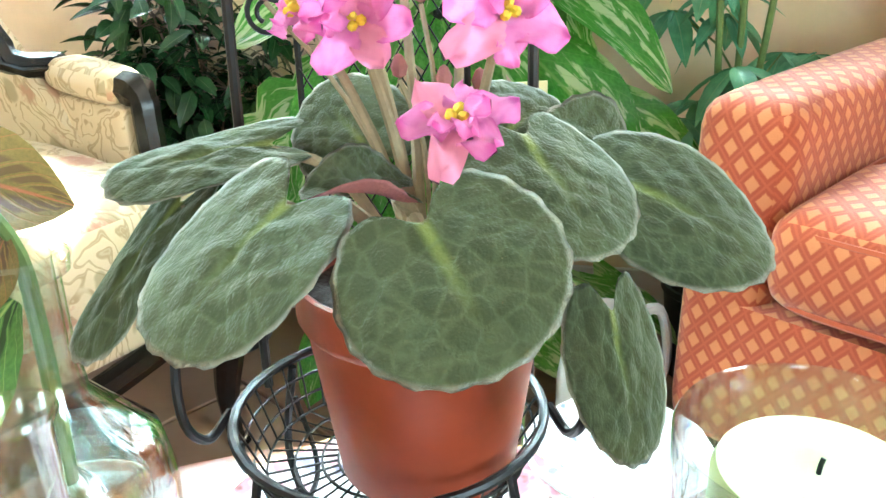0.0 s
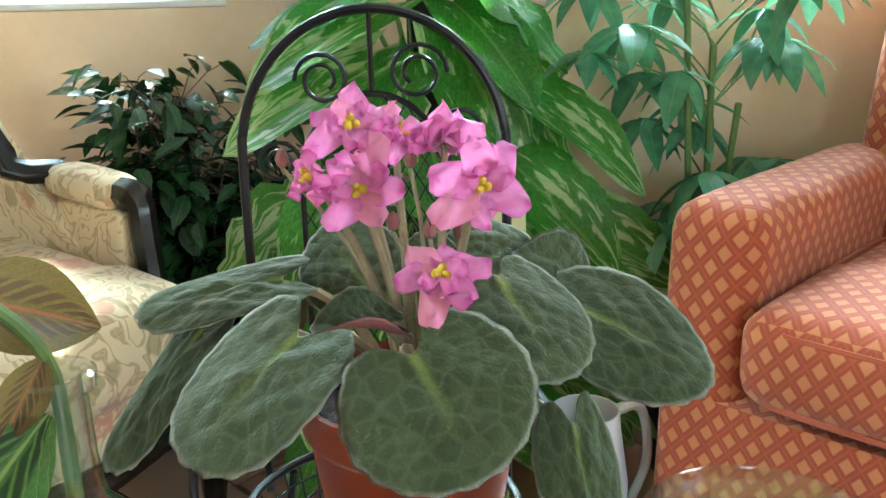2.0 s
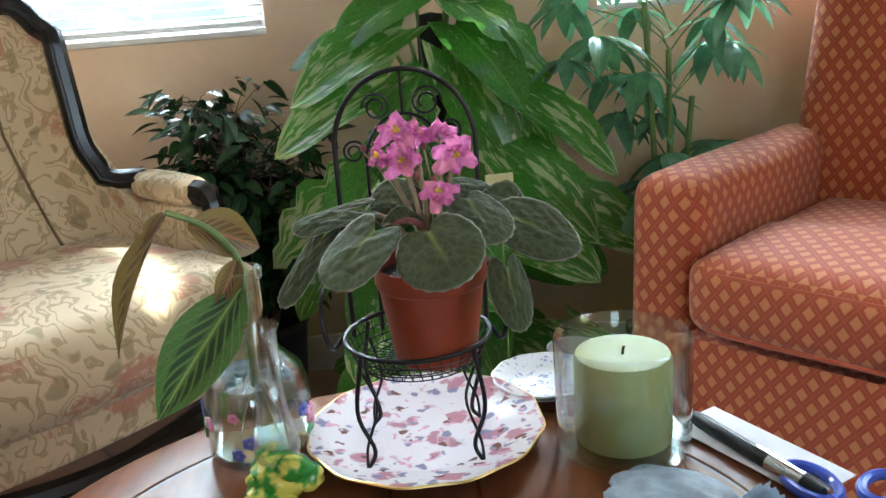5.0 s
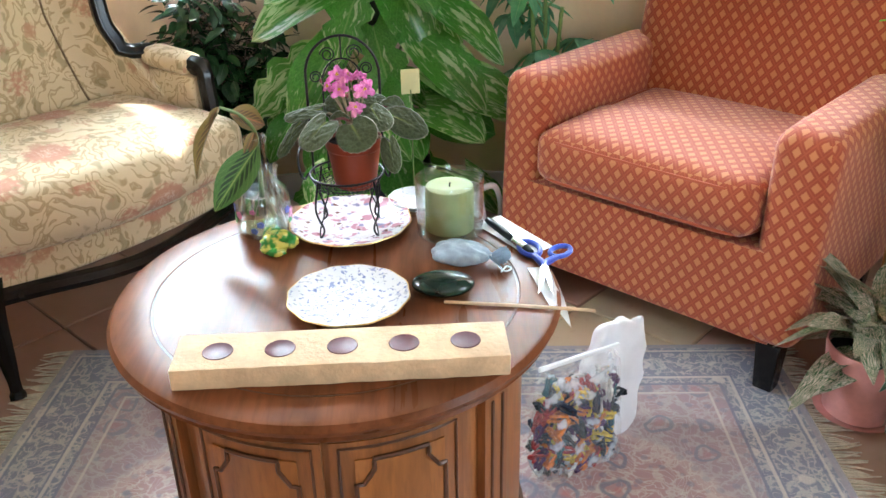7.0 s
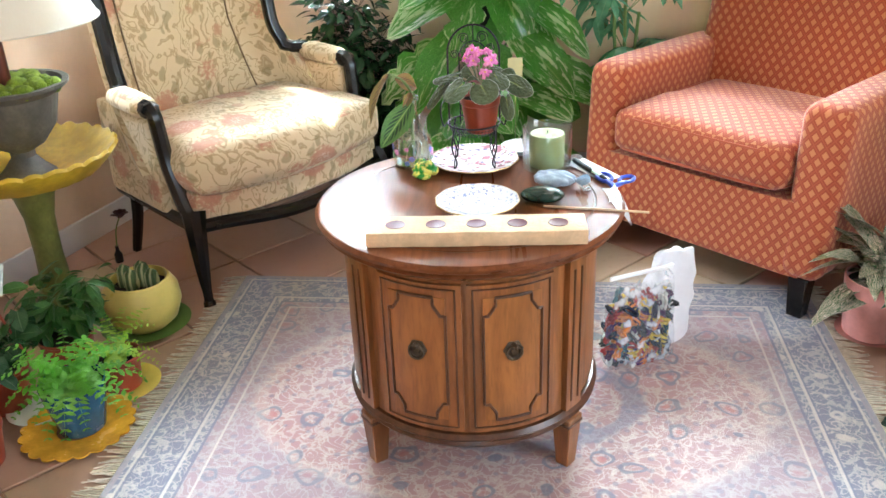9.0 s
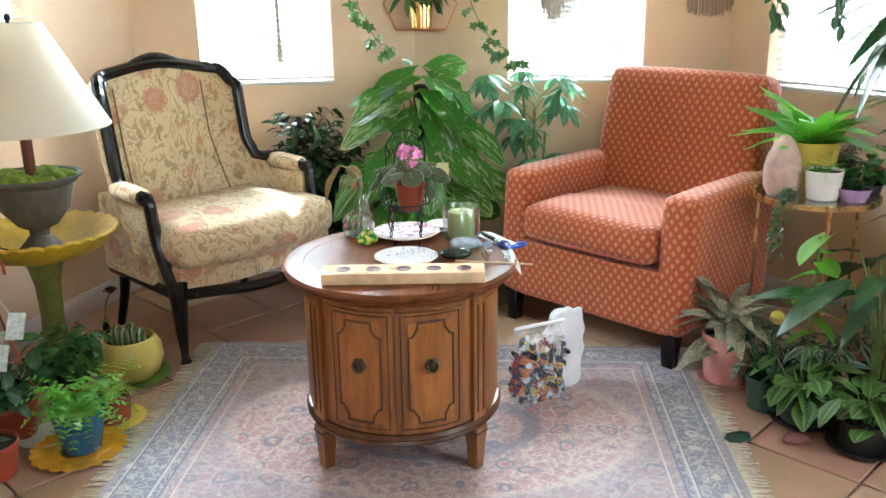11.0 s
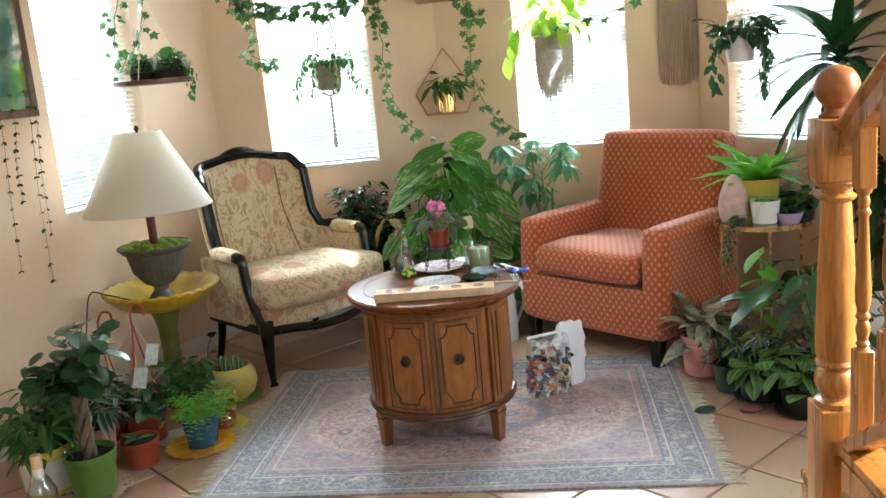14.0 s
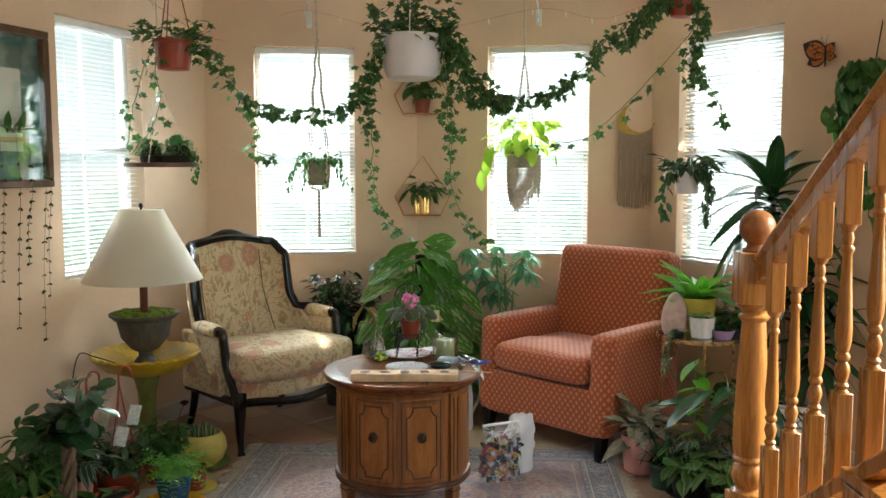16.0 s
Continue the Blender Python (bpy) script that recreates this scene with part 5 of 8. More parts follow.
vase = thing("bud_vase", -0.106, 0.178, ZT, 0, "small clear bud vase on a green glass frog", "vase")
part("neck", lathe([(0.0, 0.035), (0.017, 0.035), (0.019, 0.045), (0.0125, 0.075), (0.0110, 0.10), (0.0115, 0.142), (0.0145, 0.147), (0.0135, 0.149), (0.0100, 0.142), (0.0095, 0.10), (0.0105, 0.078), (0.016, 0.048), (0.0, 0.042)], 32), GLASS, vase)
frog = bmesh.new()
for x, y, z, a, b, c in ((0, 0, 0.018, 0.026, 0.024, 0.019), (0.012, -0.014, 0.032, 0.012, 0.011, 0.011), (-0.014, -0.012, 0.010, 0.013, 0.016, 0.010), (0.020, 0.006, 0.012, 0.013, 0.015, 0.012), (-0.008, 0.012, 0.026, 0.015, 0.013, 0.014), (0.0, -0.024, 0.008, 0.016, 0.010, 0.008)):
    s = bmesh.new()
    bmesh.ops.create_icosphere(s, subdivisions=3, radius=1)
    bend(s, lambda q: (x + q.x * a * (1 + 0.12 * math.sin(9 * q.z + 5 * q.x)), y + q.y * b, max(0.0002, z + q.z * c)))
    join(frog, s)
FROG = Nodes("green_yellow_glaze", 0.12)
FROG.color(FROG.mix(FROG.step(FROG.noise(FROG.coord(), 55, 2), 0.45, 0.6), (0.04, 0.22, 0.03), (0.60, 0.55, 0.10)))
part("frog", frog, FROG.m, vase, "glazed green and yellow frog base")

# wooden tray with five cups
TRAYW = plain("raw_pale_wood", (0.66, 0.47, 0.28), 0.75, var=0.14, scale=22, fine=130, bump=0.5, dist=0.003)
CUPS = plain("purple_wax", (0.10, 0.022, 0.032), 0.4, var=0.2, scale=60)
tray = thing("tealight_holder", 0.019, -0.164, ZT, 0.4, "rough pale wood candle holder with five purple wax cups", "candle holder")
tb_ = block(0.428, 0.084, 0.031, 0.004, 2)
bmesh.ops.subdivide_edges(tb_, edges=[e for e in tb_.edges if e.calc_length() > 0.08], cuts=24, use_grid_fill=True)
bend(tb_, lambda c: (c.x + 0.0015 * noise.noise(c * 60), c.y + 0.003 * noise.noise(c * 28 + Vector((3, 1, 2))) * (c.y < 0), c.z))
part("board", tb_, TRAYW, tray)
for k in range(5):
    x = -0.1585 + 0.0795 * k
    part("cup", lathe([(0.0, 0.0313), (0.0180, 0.0313), (0.0192, 0.0320), (0.0198, 0.0313), (0.0198, 0.029), (0.0, 0.029)], 28), CUPS, tray, m=Matrix.Translation((x, -0.002, 0)))

# green stone and wooden stick
stone = bmesh.new()
bmesh.ops.create_icosphere(stone, subdivisions=4, radius=1)
bend(stone, lambda c: (c.x * 0.047 * (1 + 0.05 * c.y), c.y * 0.031, 0.0165 + c.z * 0.0165))
solo("polished_stone", stone, plain("dark_green_stone", (0.010, 0.028, 0.020), 0.18, var=0.5, scale=30, fine=120, bump=0.03), "smooth dark green polished stone on the table", "stone", pose(0.158, 0.012, ZT, 0, 0, -4))
solo("wooden_stick", tube([(0.14, 0.012, 0.003), (0.25, -0.008, 0.003), (0.354, -0.030, 0.003)], 0.0026, 8), TRAYW, "thin pale wooden stick over the table edge", "stick", pose(0.018, -0.03, ZT))

# white plastic sleeve lying over the table's edge
sl = bmesh.new()
cols = []
for i in range(13):
    u = i / 12
    row = []
    for j in range(7):
        w = j / 6 - 0.5
        q = Vector((0.318 + 0.016 * u + 0.052 * w, 0.075 - 0.115 * u, 0.0035 + 0.004 * abs(noise.noise(Vector((u * 7, w * 6, 2))))))
        over = max(0.0, math.hypot(q.x, q.y - 0.045) - 0.325)
        row.append(sl.verts.new((q.x - over * 0.4, q.y, q.z - over * 0.9 * (over > 0))))
    cols.append(row)
for i in range(12):
    for j in range(6):
        sl.faces.new((cols[i][j], cols[i + 1][j], cols[i + 1][j + 1], cols[i][j + 1]))
bmesh.ops.solidify(sl, geom=sl.faces[:], thickness=0.0008)
solo("plastic_sleeve", sl, plain("white_thin_plastic", (0.74, 0.73, 0.72), 0.35, var=0.05, bump=0.3), "crinkled white plastic sleeve on the table edge", "packaging", pose(0, 0, ZT))

# organza pouch
pouch = thing("organza_pouch", 0.192, 0.112, ZT, -18, "pale blue sheer drawstring pouch with beads", "pouch")
ORG = Nodes("sheer_blue_organza", 0.45)
ORG.color((0.42, 0.52, 0.62))
ORG.put(ORG.b.inputs["Alpha"], ORG.math("ADD", ORG.math("MULTIPLY", ORG.noise(ORG.coord(), 60, 3), 0.7), 0.25))
pb = bmesh.new()
bmesh.ops.create_icosphere(pb, subdivisions=4, radius=1)
bend(pb, lambda c: (c.x * 0.046 + 0.004 * math.sin(c.y * 14), c.y * 0.036 * (1 - 0.25 * c.x), 0.0155 + c.z * 0.0155 * (1 + 0.1 * math.sin(9 * c.x + 7 * c.y))))
part("sack", pb, ORG.m, pouch)
fr = bmesh.new()
fan = []
for k in range(33):
    a = radians(-48 + 96 * k / 32)
    crimp = 0.006 * (-1) ** k
    fan.append([fr.verts.new((0.040 + q * math.cos(a), q * math.sin(a) * 0.9, 0.014 + crimp * q / 0.036 + 0.004 * q / 0.036)) for q in (0.006, 0.016, 0.027, 0.036 + 0.004 * math.sin(k * 1.7))])
for p, q in zip(fan, fan[1:]):
    for k in range(3):
        fr.faces.new((p[k], q[k], q[k + 1], p[k + 1]))
part("frill", fr, ORG.m, pouch, "gathered sheer ruffle")
for k in range(26):
    a, r = random.uniform(0, 6.28), random.uniform(0, 0.028)
    s = bmesh.new()
    bmesh.ops.create_icosphere(s, subdivisions=1, radius=random.uniform(0.0025, 0.0045))
    part("bead", bend(s, lambda c: (c.x + r * math.cos(a), c.y + 0.7 * r * math.sin(a), c.z + random.choice((0.008, 0.0085, 0.013)))), (BRONZE, BLACKIRON, PAINTGREEN)[k % 3], pouch)
part("drawstring", tube(smooth_path([(0.044, 0.004, 0.018), (0.062, -0.012, 0.008), (0.075, -0.022, 0.003), (0.083, -0.012, 0.003), (0.074, -0.006, 0.003), (0.070, -0.026, 0.003)], 24), 0.0012, 6), WHITE, pouch)

# scissors, marker pen, paper
BLUEP = plain("blue_plastic", (0.035, 0.07, 0.45), 0.3, var=0.08)
STEEL = plain("scissor_steel", (0.62, 0.63, 0.65), 0.25, 1.0, var=0.06, fine=200)
sciss = thing("scissors", 0.318, 0.072, ZT, 0, "open scissors with blue plastic handles", "scissors")
for sgn, cx, cy, rx, ry, an in ((-1, -0.014, 0.064, 0.016, 0.026, 12), (1, 0.034, 0.050, 0.014, 0.021, -42)):
    loop = [Vector((rx * math.cos(t), ry * math.sin(t), 0.006)) for t in (2 * math.pi * k / 28 for k in range(28))]
    rot = Matrix.Rotation(radians(an), 4, "Z")
    part("handle", join(tube([rot @ q + Vector((cx, cy, 0)) for q in loop], 0.0045, 8, True), tube([(cx * 0.75, cy - ry * 0.9, 0.006), (cx * 0.1, 0.012, 0.006), (0, 0.0, 0.006)], [0.005, 0.0065, 0.005], 8)), BLUEP, sciss, "blue plastic finger loop")
for sgn in (-1, 1):
    bl = bmesh.new()
    vs = [bl.verts.new(q) for q in ((-0.006, 0.01, 0.004), (0.006, 0.01, 0.004), (0.004, -0.05, 0.004), (0.0005, -0.088, 0.004))]
    bl.faces.new(vs)
    ext = bmesh.ops.extrude_face_region(bl, geom=bl.faces[:])
    bmesh.ops.translate(bl, verts=[v for v in ext["geom"] if isinstance(v, bmesh.types.BMVert)], vec=(0, 0, 0.002))
    part("blade", bl, STEEL, sciss, m=pose(0, 0, 0.002 * (sgn > 0), 0, 0, -8 + sgn * 7))
part("pivot", lathe([(0, 0), (0.004, 0), (0.0035, 0.0015), (0, 0.002)], 12), STEEL, sciss, m=Matrix.Translation((0, 0, 0.0085)))
solo("sheet_of_paper", bend(block(0.055, 0.14, 0.0006), lambda c: (c.x, c.y, c.z + 0.004 * (c.y / 0.07) ** 2 * (c.y > 0))), plain("white_paper", (0.72, 0.72, 0.74), 0.8, var=0.04), "small sheet of white paper under the pen", "paper", pose(0.285, 0.195, ZT, 0, 0, 32))
pen = thing("marker_pen", 0.275, 0.182, ZT + 0.0012, 24, "black marker pen with a silver clip", "pen")
part("barrel", tube([(0.0, -0.072, 0.007), (0, -0.06, 0.007), (0, 0.06, 0.007), (0, 0.070, 0.007)], [0.005, 0.0068, 0.0068, 0.0055], 12), BLACKIRON, pen)
part("clip", block(0.004, 0.05, 0.0016, 0.0005, 1, at=(0.0, -0.03, 0.0138)), STEEL, pen)
part("grip", tube([(0.0, -0.055, 0.007), (0, -0.02, 0.007)], 0.0074, 12), STEEL, pen, "silver band")

# ---------------------------------------------------------------- big plants in the bay
rnd = random.Random(11)
BLACKPOT = plain("black_plastic_pot", (0.02, 0.02, 0.022), 0.45, var=0.2)
monst = thing("pothos_plant", 0.03, 1.43, 0.0, 0, "large marbled pothos climbing a black pole in a pot", "potted plant")
pot(monst, 0.16, 0.26, BLACKPOT, 0.03)
part("pole", lathe([(0, 0.2), (0.030, 0.2), (0.030, 0.90), (0.026, 0.925), (0, 0.93)], 16), plain("black_moss_pole", (0.02, 0.022, 0.016), 0.9, var=0.4, scale=60, fine=200, bump=0.9, dist=0.004), monst, "black fibre climbing pole")
BIG = [one(Blade(1.0, w, k, 12, 8, dr, fo, 0.018), "leaf", POTHOS) for w, k, dr, fo in ((0.84, "heart", 0.30, 0.16), (0.80, "split", 0.35, 0.10), (0.85, "heart", 0.14, 0.20))]
# the large top leaves: stalk end, tip, width, facing
for i, (p, tip, w, nn) in enumerate((
        ((-0.03, 0.0, 0.965), (-0.215, -0.05, 0.905), 0.155, (-0.2, -0.55, 0.8)), ((0.04, -0.02, 0.960), (0.25, -0.06, 0.86), 0.17, (0.25, -0.5, 0.8)),
        ((-0.06, -0.04, 0.90), (-0.285, -0.10, 0.80), 0.165, (-0.3, -0.6, 0.7)), ((0.05, -0.05, 0.84), (0.165, -0.16, 0.64), 0.185, (0.2, -0.85, 0.45)),
        ((0.10, -0.03, 0.86), (0.27, -0.10, 0.68), 0.16, (0.5, -0.7, 0.5)), ((-0.10, -0.05, 0.80), (-0.33, -0.10, 0.70), 0.16, (-0.2, -0.6, 0.75)),
        ((0.05, -0.02, 0.90), (0.17, -0.16, 0.80), 0.15, (0.3, -0.75, 0.6)), ((-0.02, -0.06, 0.82), (-0.11, -0.20, 0.68), 0.17, (-0.3, -0.85, 0.5)),
        ((0.12, -0.10, 0.66), (0.30, -0.20, 0.50), 0.165, (0.3, -0.75, 0.55)), ((-0.10, -0.10, 0.66), (-0.24, -0.22, 0.50), 0.16, (-0.3, -0.8, 0.5)),
        ((0.0, -0.12, 0.70), (0.05, -0.25, 0.52), 0.165, (0.0, -0.85, 0.5)), ((0.16, -0.06, 0.76), (0.36, -0.12, 0.62), 0.15, (0.2, -0.5, 0.85)),
        ((-0.12, 0.0, 0.88), (-0.30, 0.02, 0.88), 0.12, (-0.1, -0.5, 0.85)), ((-0.16, -0.06, 0.62), (-0.37, -0.14, 0.50), 0.17, (-0.2, -0.7, 0.6)),
        ((0.18, -0.10, 0.56), (0.42, -0.16, 0.46), 0.17, (0.1, -0.7, 0.7)), ((0.06, 0.0, 0.98), (0.20, 0.03, 1.02), 0.13, (0.2, -0.75, 0.5)))):
    p, tip = Vector(p), Vector(tip)
    start = Vector((0.02 * (1 if p.x > 0 else -1), -0.02, p.z - 0.16))
    part("petiole", tube(smooth_path([start, start.lerp(p, 0.55) + Vector((0, 0, 0.04)), p], 6), 0.0045, 6), STEMG, monst)
    leaf_at(BIG[i % 3], span(p, p.lerp(tip, 1.1), w * 1.1, nn), monst)
for i in range(38):
    f = i / 38
    z = 0.12 + 0.40 * f ** 0.85
    yaw = rnd.uniform(-180, 180) if i % 3 else rnd.uniform(110, 250)
    reach = rnd.uniform(0.10, 0.36) * (1.0 - 0.3 * f)
    s = rnd.uniform(0.15, 0.23)
    d = Vector((-math.sin(radians(yaw)), math.cos(radians(yaw)), 0))
    if d.y > 0:
        reach *= 0.45
        s *= 0.75
    p = d * reach + Vector((0, 0, z + rnd.uniform(-0.02, 0.05)))
    start = Vector((0.02 * d.x, 0.02 * d.y, z - 0.08))
    part("petiole", tube(smooth_path([start, start.lerp(p, 0.5) + Vector((0, 0, 0.05)), p], 5), 0.0035, 5), STEMG, monst)
    tip = p + Vector((d.x * 0.9 + rnd.uniform(-0.3, 0.3), min(d.y, 0.2) - 0.15, rnd.uniform(-1.0, 0.0))).normalized() * s
    leaf_at(BIG[i % 3], span(p, tip, s * rnd.uniform(0.66, 0.92), (d.x * 0.4 + rnd.uniform(-0.5, 0.5), -0.75 + rnd.uniform(-0.35, 0.35), 0.6)), monst)

ficus = thing("ficus_plant", -0.45, 1.60, 0.0, 0, "dark glossy-leaved ficus shrub in a black pot", "potted plant")
pot(ficus, 0.12, 0.22, BLACKPOT, 0.02)


def shrub(parent, stems, blade, material, per, size, spread, seed, zmin=0.0, stem_r=0.004, name="foliage", twig=BARK, up=25):
    """Branching twigs with leaves along them; stems: (foot, top)."""
    r = random.Random(seed)
    tw, lv = bmesh.new(), Bush()
    for foot, top in stems:
        foot, top = Vector(foot), Vector(top)
        mid = foot.lerp(top, 0.5) + Vector((r.uniform(-1, 1), r.uniform(-1, 1), 0)) * 0.03
        path = smooth_path([foot, mid, top], 8)
        join(tw, tube(path, [stem_r * (1 - 0.07 * k) for k in range(9)], 5))
        for k in range(per):
            q = path[min(8, 3 + int(r.random() * 6))]
            a = r.uniform(0, 360)
            off = Vector((math.cos(radians(a)), math.sin(radians(a)), r.uniform(-0.3, 0.9))) * spread * r.uniform(0.25, 1)
            e = q + off
            if e.z < zmin:
                e.z = zmin + r.uniform(0, 0.03)
            if k % 3 == 0:
                join(tw, tube([q, q.lerp(e, 0.6) + Vector((0, 0, 0.01)), e], [stem_r * 0.4, stem_r * 0.3, stem_r * 0.2], 4))
            lv.add(blade, turn(e, a - 90 + r.uniform(-50, 50), r.uniform(-50, up), r.uniform(-40, 40), size * r.uniform(0.7, 1.25)))
    part("stem", tw, twig, parent)
    return lv.make(name, material, parent)


OVAL = Blade(1.0, 0.48, "ovate", 5, 4, 0.25, 0.25)
HEART = Blade(1.0, 0.85, "heart", 6, 4, 0.3, 0.2)
ROUND = Blade(1.0, 0.85, "round", 6, 4, 0.15, 0.12)
LANCE = Blade(1.0, 0.26, "ovate", 6, 4, 0.3, 0.25)
shrub(ficus, [((rnd.uniform(-0.05, 0.05), rnd.uniform(-0.05, 0.05), 0.18), (rnd.uniform(-0.16, 0.22), rnd.uniform(-0.08, 0.02), rnd.uniform(0.42, 0.76))) for _ in range(17)], OVAL, FICUS, 80, 0.062, 0.11, 5, 0.12)

sche = thing("schefflera_plant", 0.53, 1.42, 0.0, 0, "umbrella plant with blue-green palmate leaves", "potted plant")
pot(sche, 0.10, 0.20, BLACKPOT, 0.02)
LEAFLET = Blade(1.0, 0.36, "ovate", 6, 4, 0.35, 0.2)
sl, st = Bush(), bmesh.new()
for k in range(3):
    join(st, tube(smooth_path([(0.02 * k - 0.02, 0, 0.17), (0.03 * k - 0.03, 0.0, 0.5), (0.05 * k - 0.06, -0.02, 0.92 - 0.1 * k)], 8), 0.006, 6))
for i in range(26):
    z = rnd.uniform(0.36, 0.94)
    a = rnd.uniform(0, 360)
    d = Vector((math.cos(radians(a)), max(-0.45, math.sin(radians(a)) * 0.8 - 0.1), 0))
    if d.x > 0 and z < 0.8:
        d.y = abs(d.y) * 0.6
    c = Vector((-0.02, 0.02, z)) + d * rnd.uniform(0.08, 0.21) + Vector((0, 0, 0.05))
    join(st, tube(smooth_path([(0, 0, z - 0.06), (d.x * 0.06, d.y * 0.06, z), c], 4), 0.0022, 4))
    n = rnd.randint(6, 8)
    for j in range(n):
        sl.add(LEAFLET, turn(c, a - 90 + 360 * j / n, rnd.uniform(-35, 0), rnd.uniform(-10, 10), rnd.uniform(0.085, 0.13)))
part("stem", st, STEMG, sche)
sl.make("foliage", BLUEGREEN, sche)

jug = thing("white_jug", 0.262, 1.10, 0.0, 20, "white plastic watering jug on the floor", "watering can")
jug.matrix_world = jug.matrix_world @ Matrix.Diagonal((1, 1, 1.22, 1))
JUGM = plain("white_plastic", (0.72, 0.73, 0.74), 0.35, var=0.03)
part("body", lathe([(0, 0), (0.065, 0), (0.07, 0.01), (0.068, 0.15), (0.055, 0.22), (0.052, 0.245), (0.049, 0.245), (0.064, 0.15), (0, 0.02)], 32), JUGM, jug)
part("handle", tube(smooth_path([(0.052, 0, 0.235), (0.10, 0, 0.23), (0.115, 0, 0.15), (0.07, 0, 0.07)], 16), 0.008, 8), JUGM, jug)
solo("plant_label", block(0.045, 0.0012, 0.06, 0.0004, 1), plain("pale_yellow_card", (0.62, 0.60, 0.30), 0.6, var=0.05), "pale yellow card stuck among the leaves", "label", pose(0.125, 0.90, 0.63, 0, 0, 8))
part("pick", bar((0, 0, -0.55), (0, 0, 0.01), 0.002, 5), STEMG, bpy.data.objects["plant_label"])

# ---------------------------------------------------------------- glass side table and its plants
GT = (1.418, 0.588)
GZ = 0.630
gt = thing("glass_side_table", GT[0], GT[1], 0.0, 0, "round glass side table with thin brass frame", "side table")
part("glass_top", lathe([(0, GZ - 0.010), (0.198, GZ - 0.010), (0.200, GZ - 0.005), (0.198, GZ - 0.002), (0, GZ - 0.002)], 64), GLASS, gt)
part("ring", lathe([(0.199, GZ - 0.018), (0.207, GZ - 0.018), (0.208, GZ), (0.2015, GZ), (0.2015, GZ - 0.011), (0.199, GZ - 0.011)], 64, True), BRASS, gt, "brass rim")
for a in (20, 140, 260):
    c, s = math.cos(radians(a)), math.sin(radians(a))
    part("leg", bar((0.196 * c, 0.196 * s, 0), (0.196 * c, 0.196 * s, GZ - 0.014), 0.006, 8), BRASS, gt)
part("lower_ring", tube([(0.196 * math.cos(t), 0.196 * math.sin(t), 0.12) for t in (2 * math.pi * k / 48 for k in range(48))], 0.005, 6, True), BRASS, gt)

PINKCL = plain("pinkish_clay", (0.52, 0.36, 0.31), 0.7, var=0.12, scale=40, fine=160, bump=0.5, dist=0.003)
YELLOWG = plain("yellow_glaze", (0.66, 0.52, 0.10), 0.2, var=0.08)
LILAC = plain("lilac_glaze", (0.42, 0.30, 0.52), 0.25, var=0.06)
WHITEG = plain("white_glaze", (0.74, 0.73, 0.70), 0.22, var=0.05)
PINKG = plain("pink_glaze", (0.60, 0.27, 0.24), 0.45, var=0.10, scale=14)
BLUEG = plain("blue_glaze", (0.025, 0.10, 0.19), 0.25, var=0.2, scale=25)
GREENP = plain("green_plastic", (0.10, 0.20, 0.035), 0.4, var=0.1)
DKGREENP = plain("dark_green_plastic", (0.025, 0.06, 0.04), 0.4, var=0.15)
REDP = plain("brick_red_plastic", (0.30, 0.05, 0.022), 0.42, var=0.1)

v = thing("clay_vase", 1.288, 0.575, GZ - 0.0015, 0, "rough pinkish clay vase with a pointed lid", "vase")
part("body", lathe([(0, 0), (0.045, 0), (0.06, 0.03), (0.064, 0.08), (0.056, 0.13), (0.036, 0.175), (0.018, 0.20), (0.0, 0.208)], 36), PINKCL, v)
pl = thing("bird_nest_fern", 1.42, 0.68, GZ - 0.0015, 0, "bird's nest fern in a yellow glazed pot", "potted plant")
pot(pl, 0.098, 0.17, YELLOWG, 0.0, 0.8)
NEST = one(Blade(1.0, 0.26, "strap", 8, 4, 0.42, 0.25, 0.02), "leaf", BRIGHT)
for k in range(26):
    leaf_at(NEST, turn((rnd.uniform(-0.03, 0.03), rnd.uniform(-0.03, 0.03), 0.15), k * 137.5, rnd.uniform(18, 68), rnd.uniform(-20, 20), rnd.uniform(0.20, 0.32)), pl)


def fern(parent, foot, n, length, material, seed, lift=(25, 75), name="frond", leaflet=0.16):
    """Feathery fronds from one crown, a mesh each."""
    r = random.Random(seed)
    b = Blade(1.0, 0.55, "ovate", 3, 2, 0.1, 0.1)
    rib = Blade(1.0, 1.0, "strap", 1, 2, 0.0, 0.0)
    for k in range(n):
        lv = Bush()
        L = length * r.uniform(0.7, 1.15)
        m0 = turn(foot, k * 360 / n + r.uniform(-20, 20), 0)
        p0 = r.uniform(*lift)
        pts = []
        x = Vector((0, 0, 0))
        for i in range(11):
            pts.append(x.copy())
            an = radians(p0 - 95 * (i / 10) ** 1.3)
            x += Vector((0, math.cos(an), math.sin(an))) * L / 10
        for i in range(10):
            lv.add(rib, m0 @ span(pts[i], pts[i + 1] + (pts[i + 1] - pts[i]) * 0.3, 0.003, (0, -0.3, 1)))
        for i in range(1, 11):
            for sd in (-1, 1):
                s = L * leaflet * (1.15 - 0.085 * i) * r.uniform(0.85, 1.15)
                lv.add(b, m0 @ turn(pts[i], -sd * 68, r.uniform(-25, 15), 0, s))
        lv.make(name, material, parent)


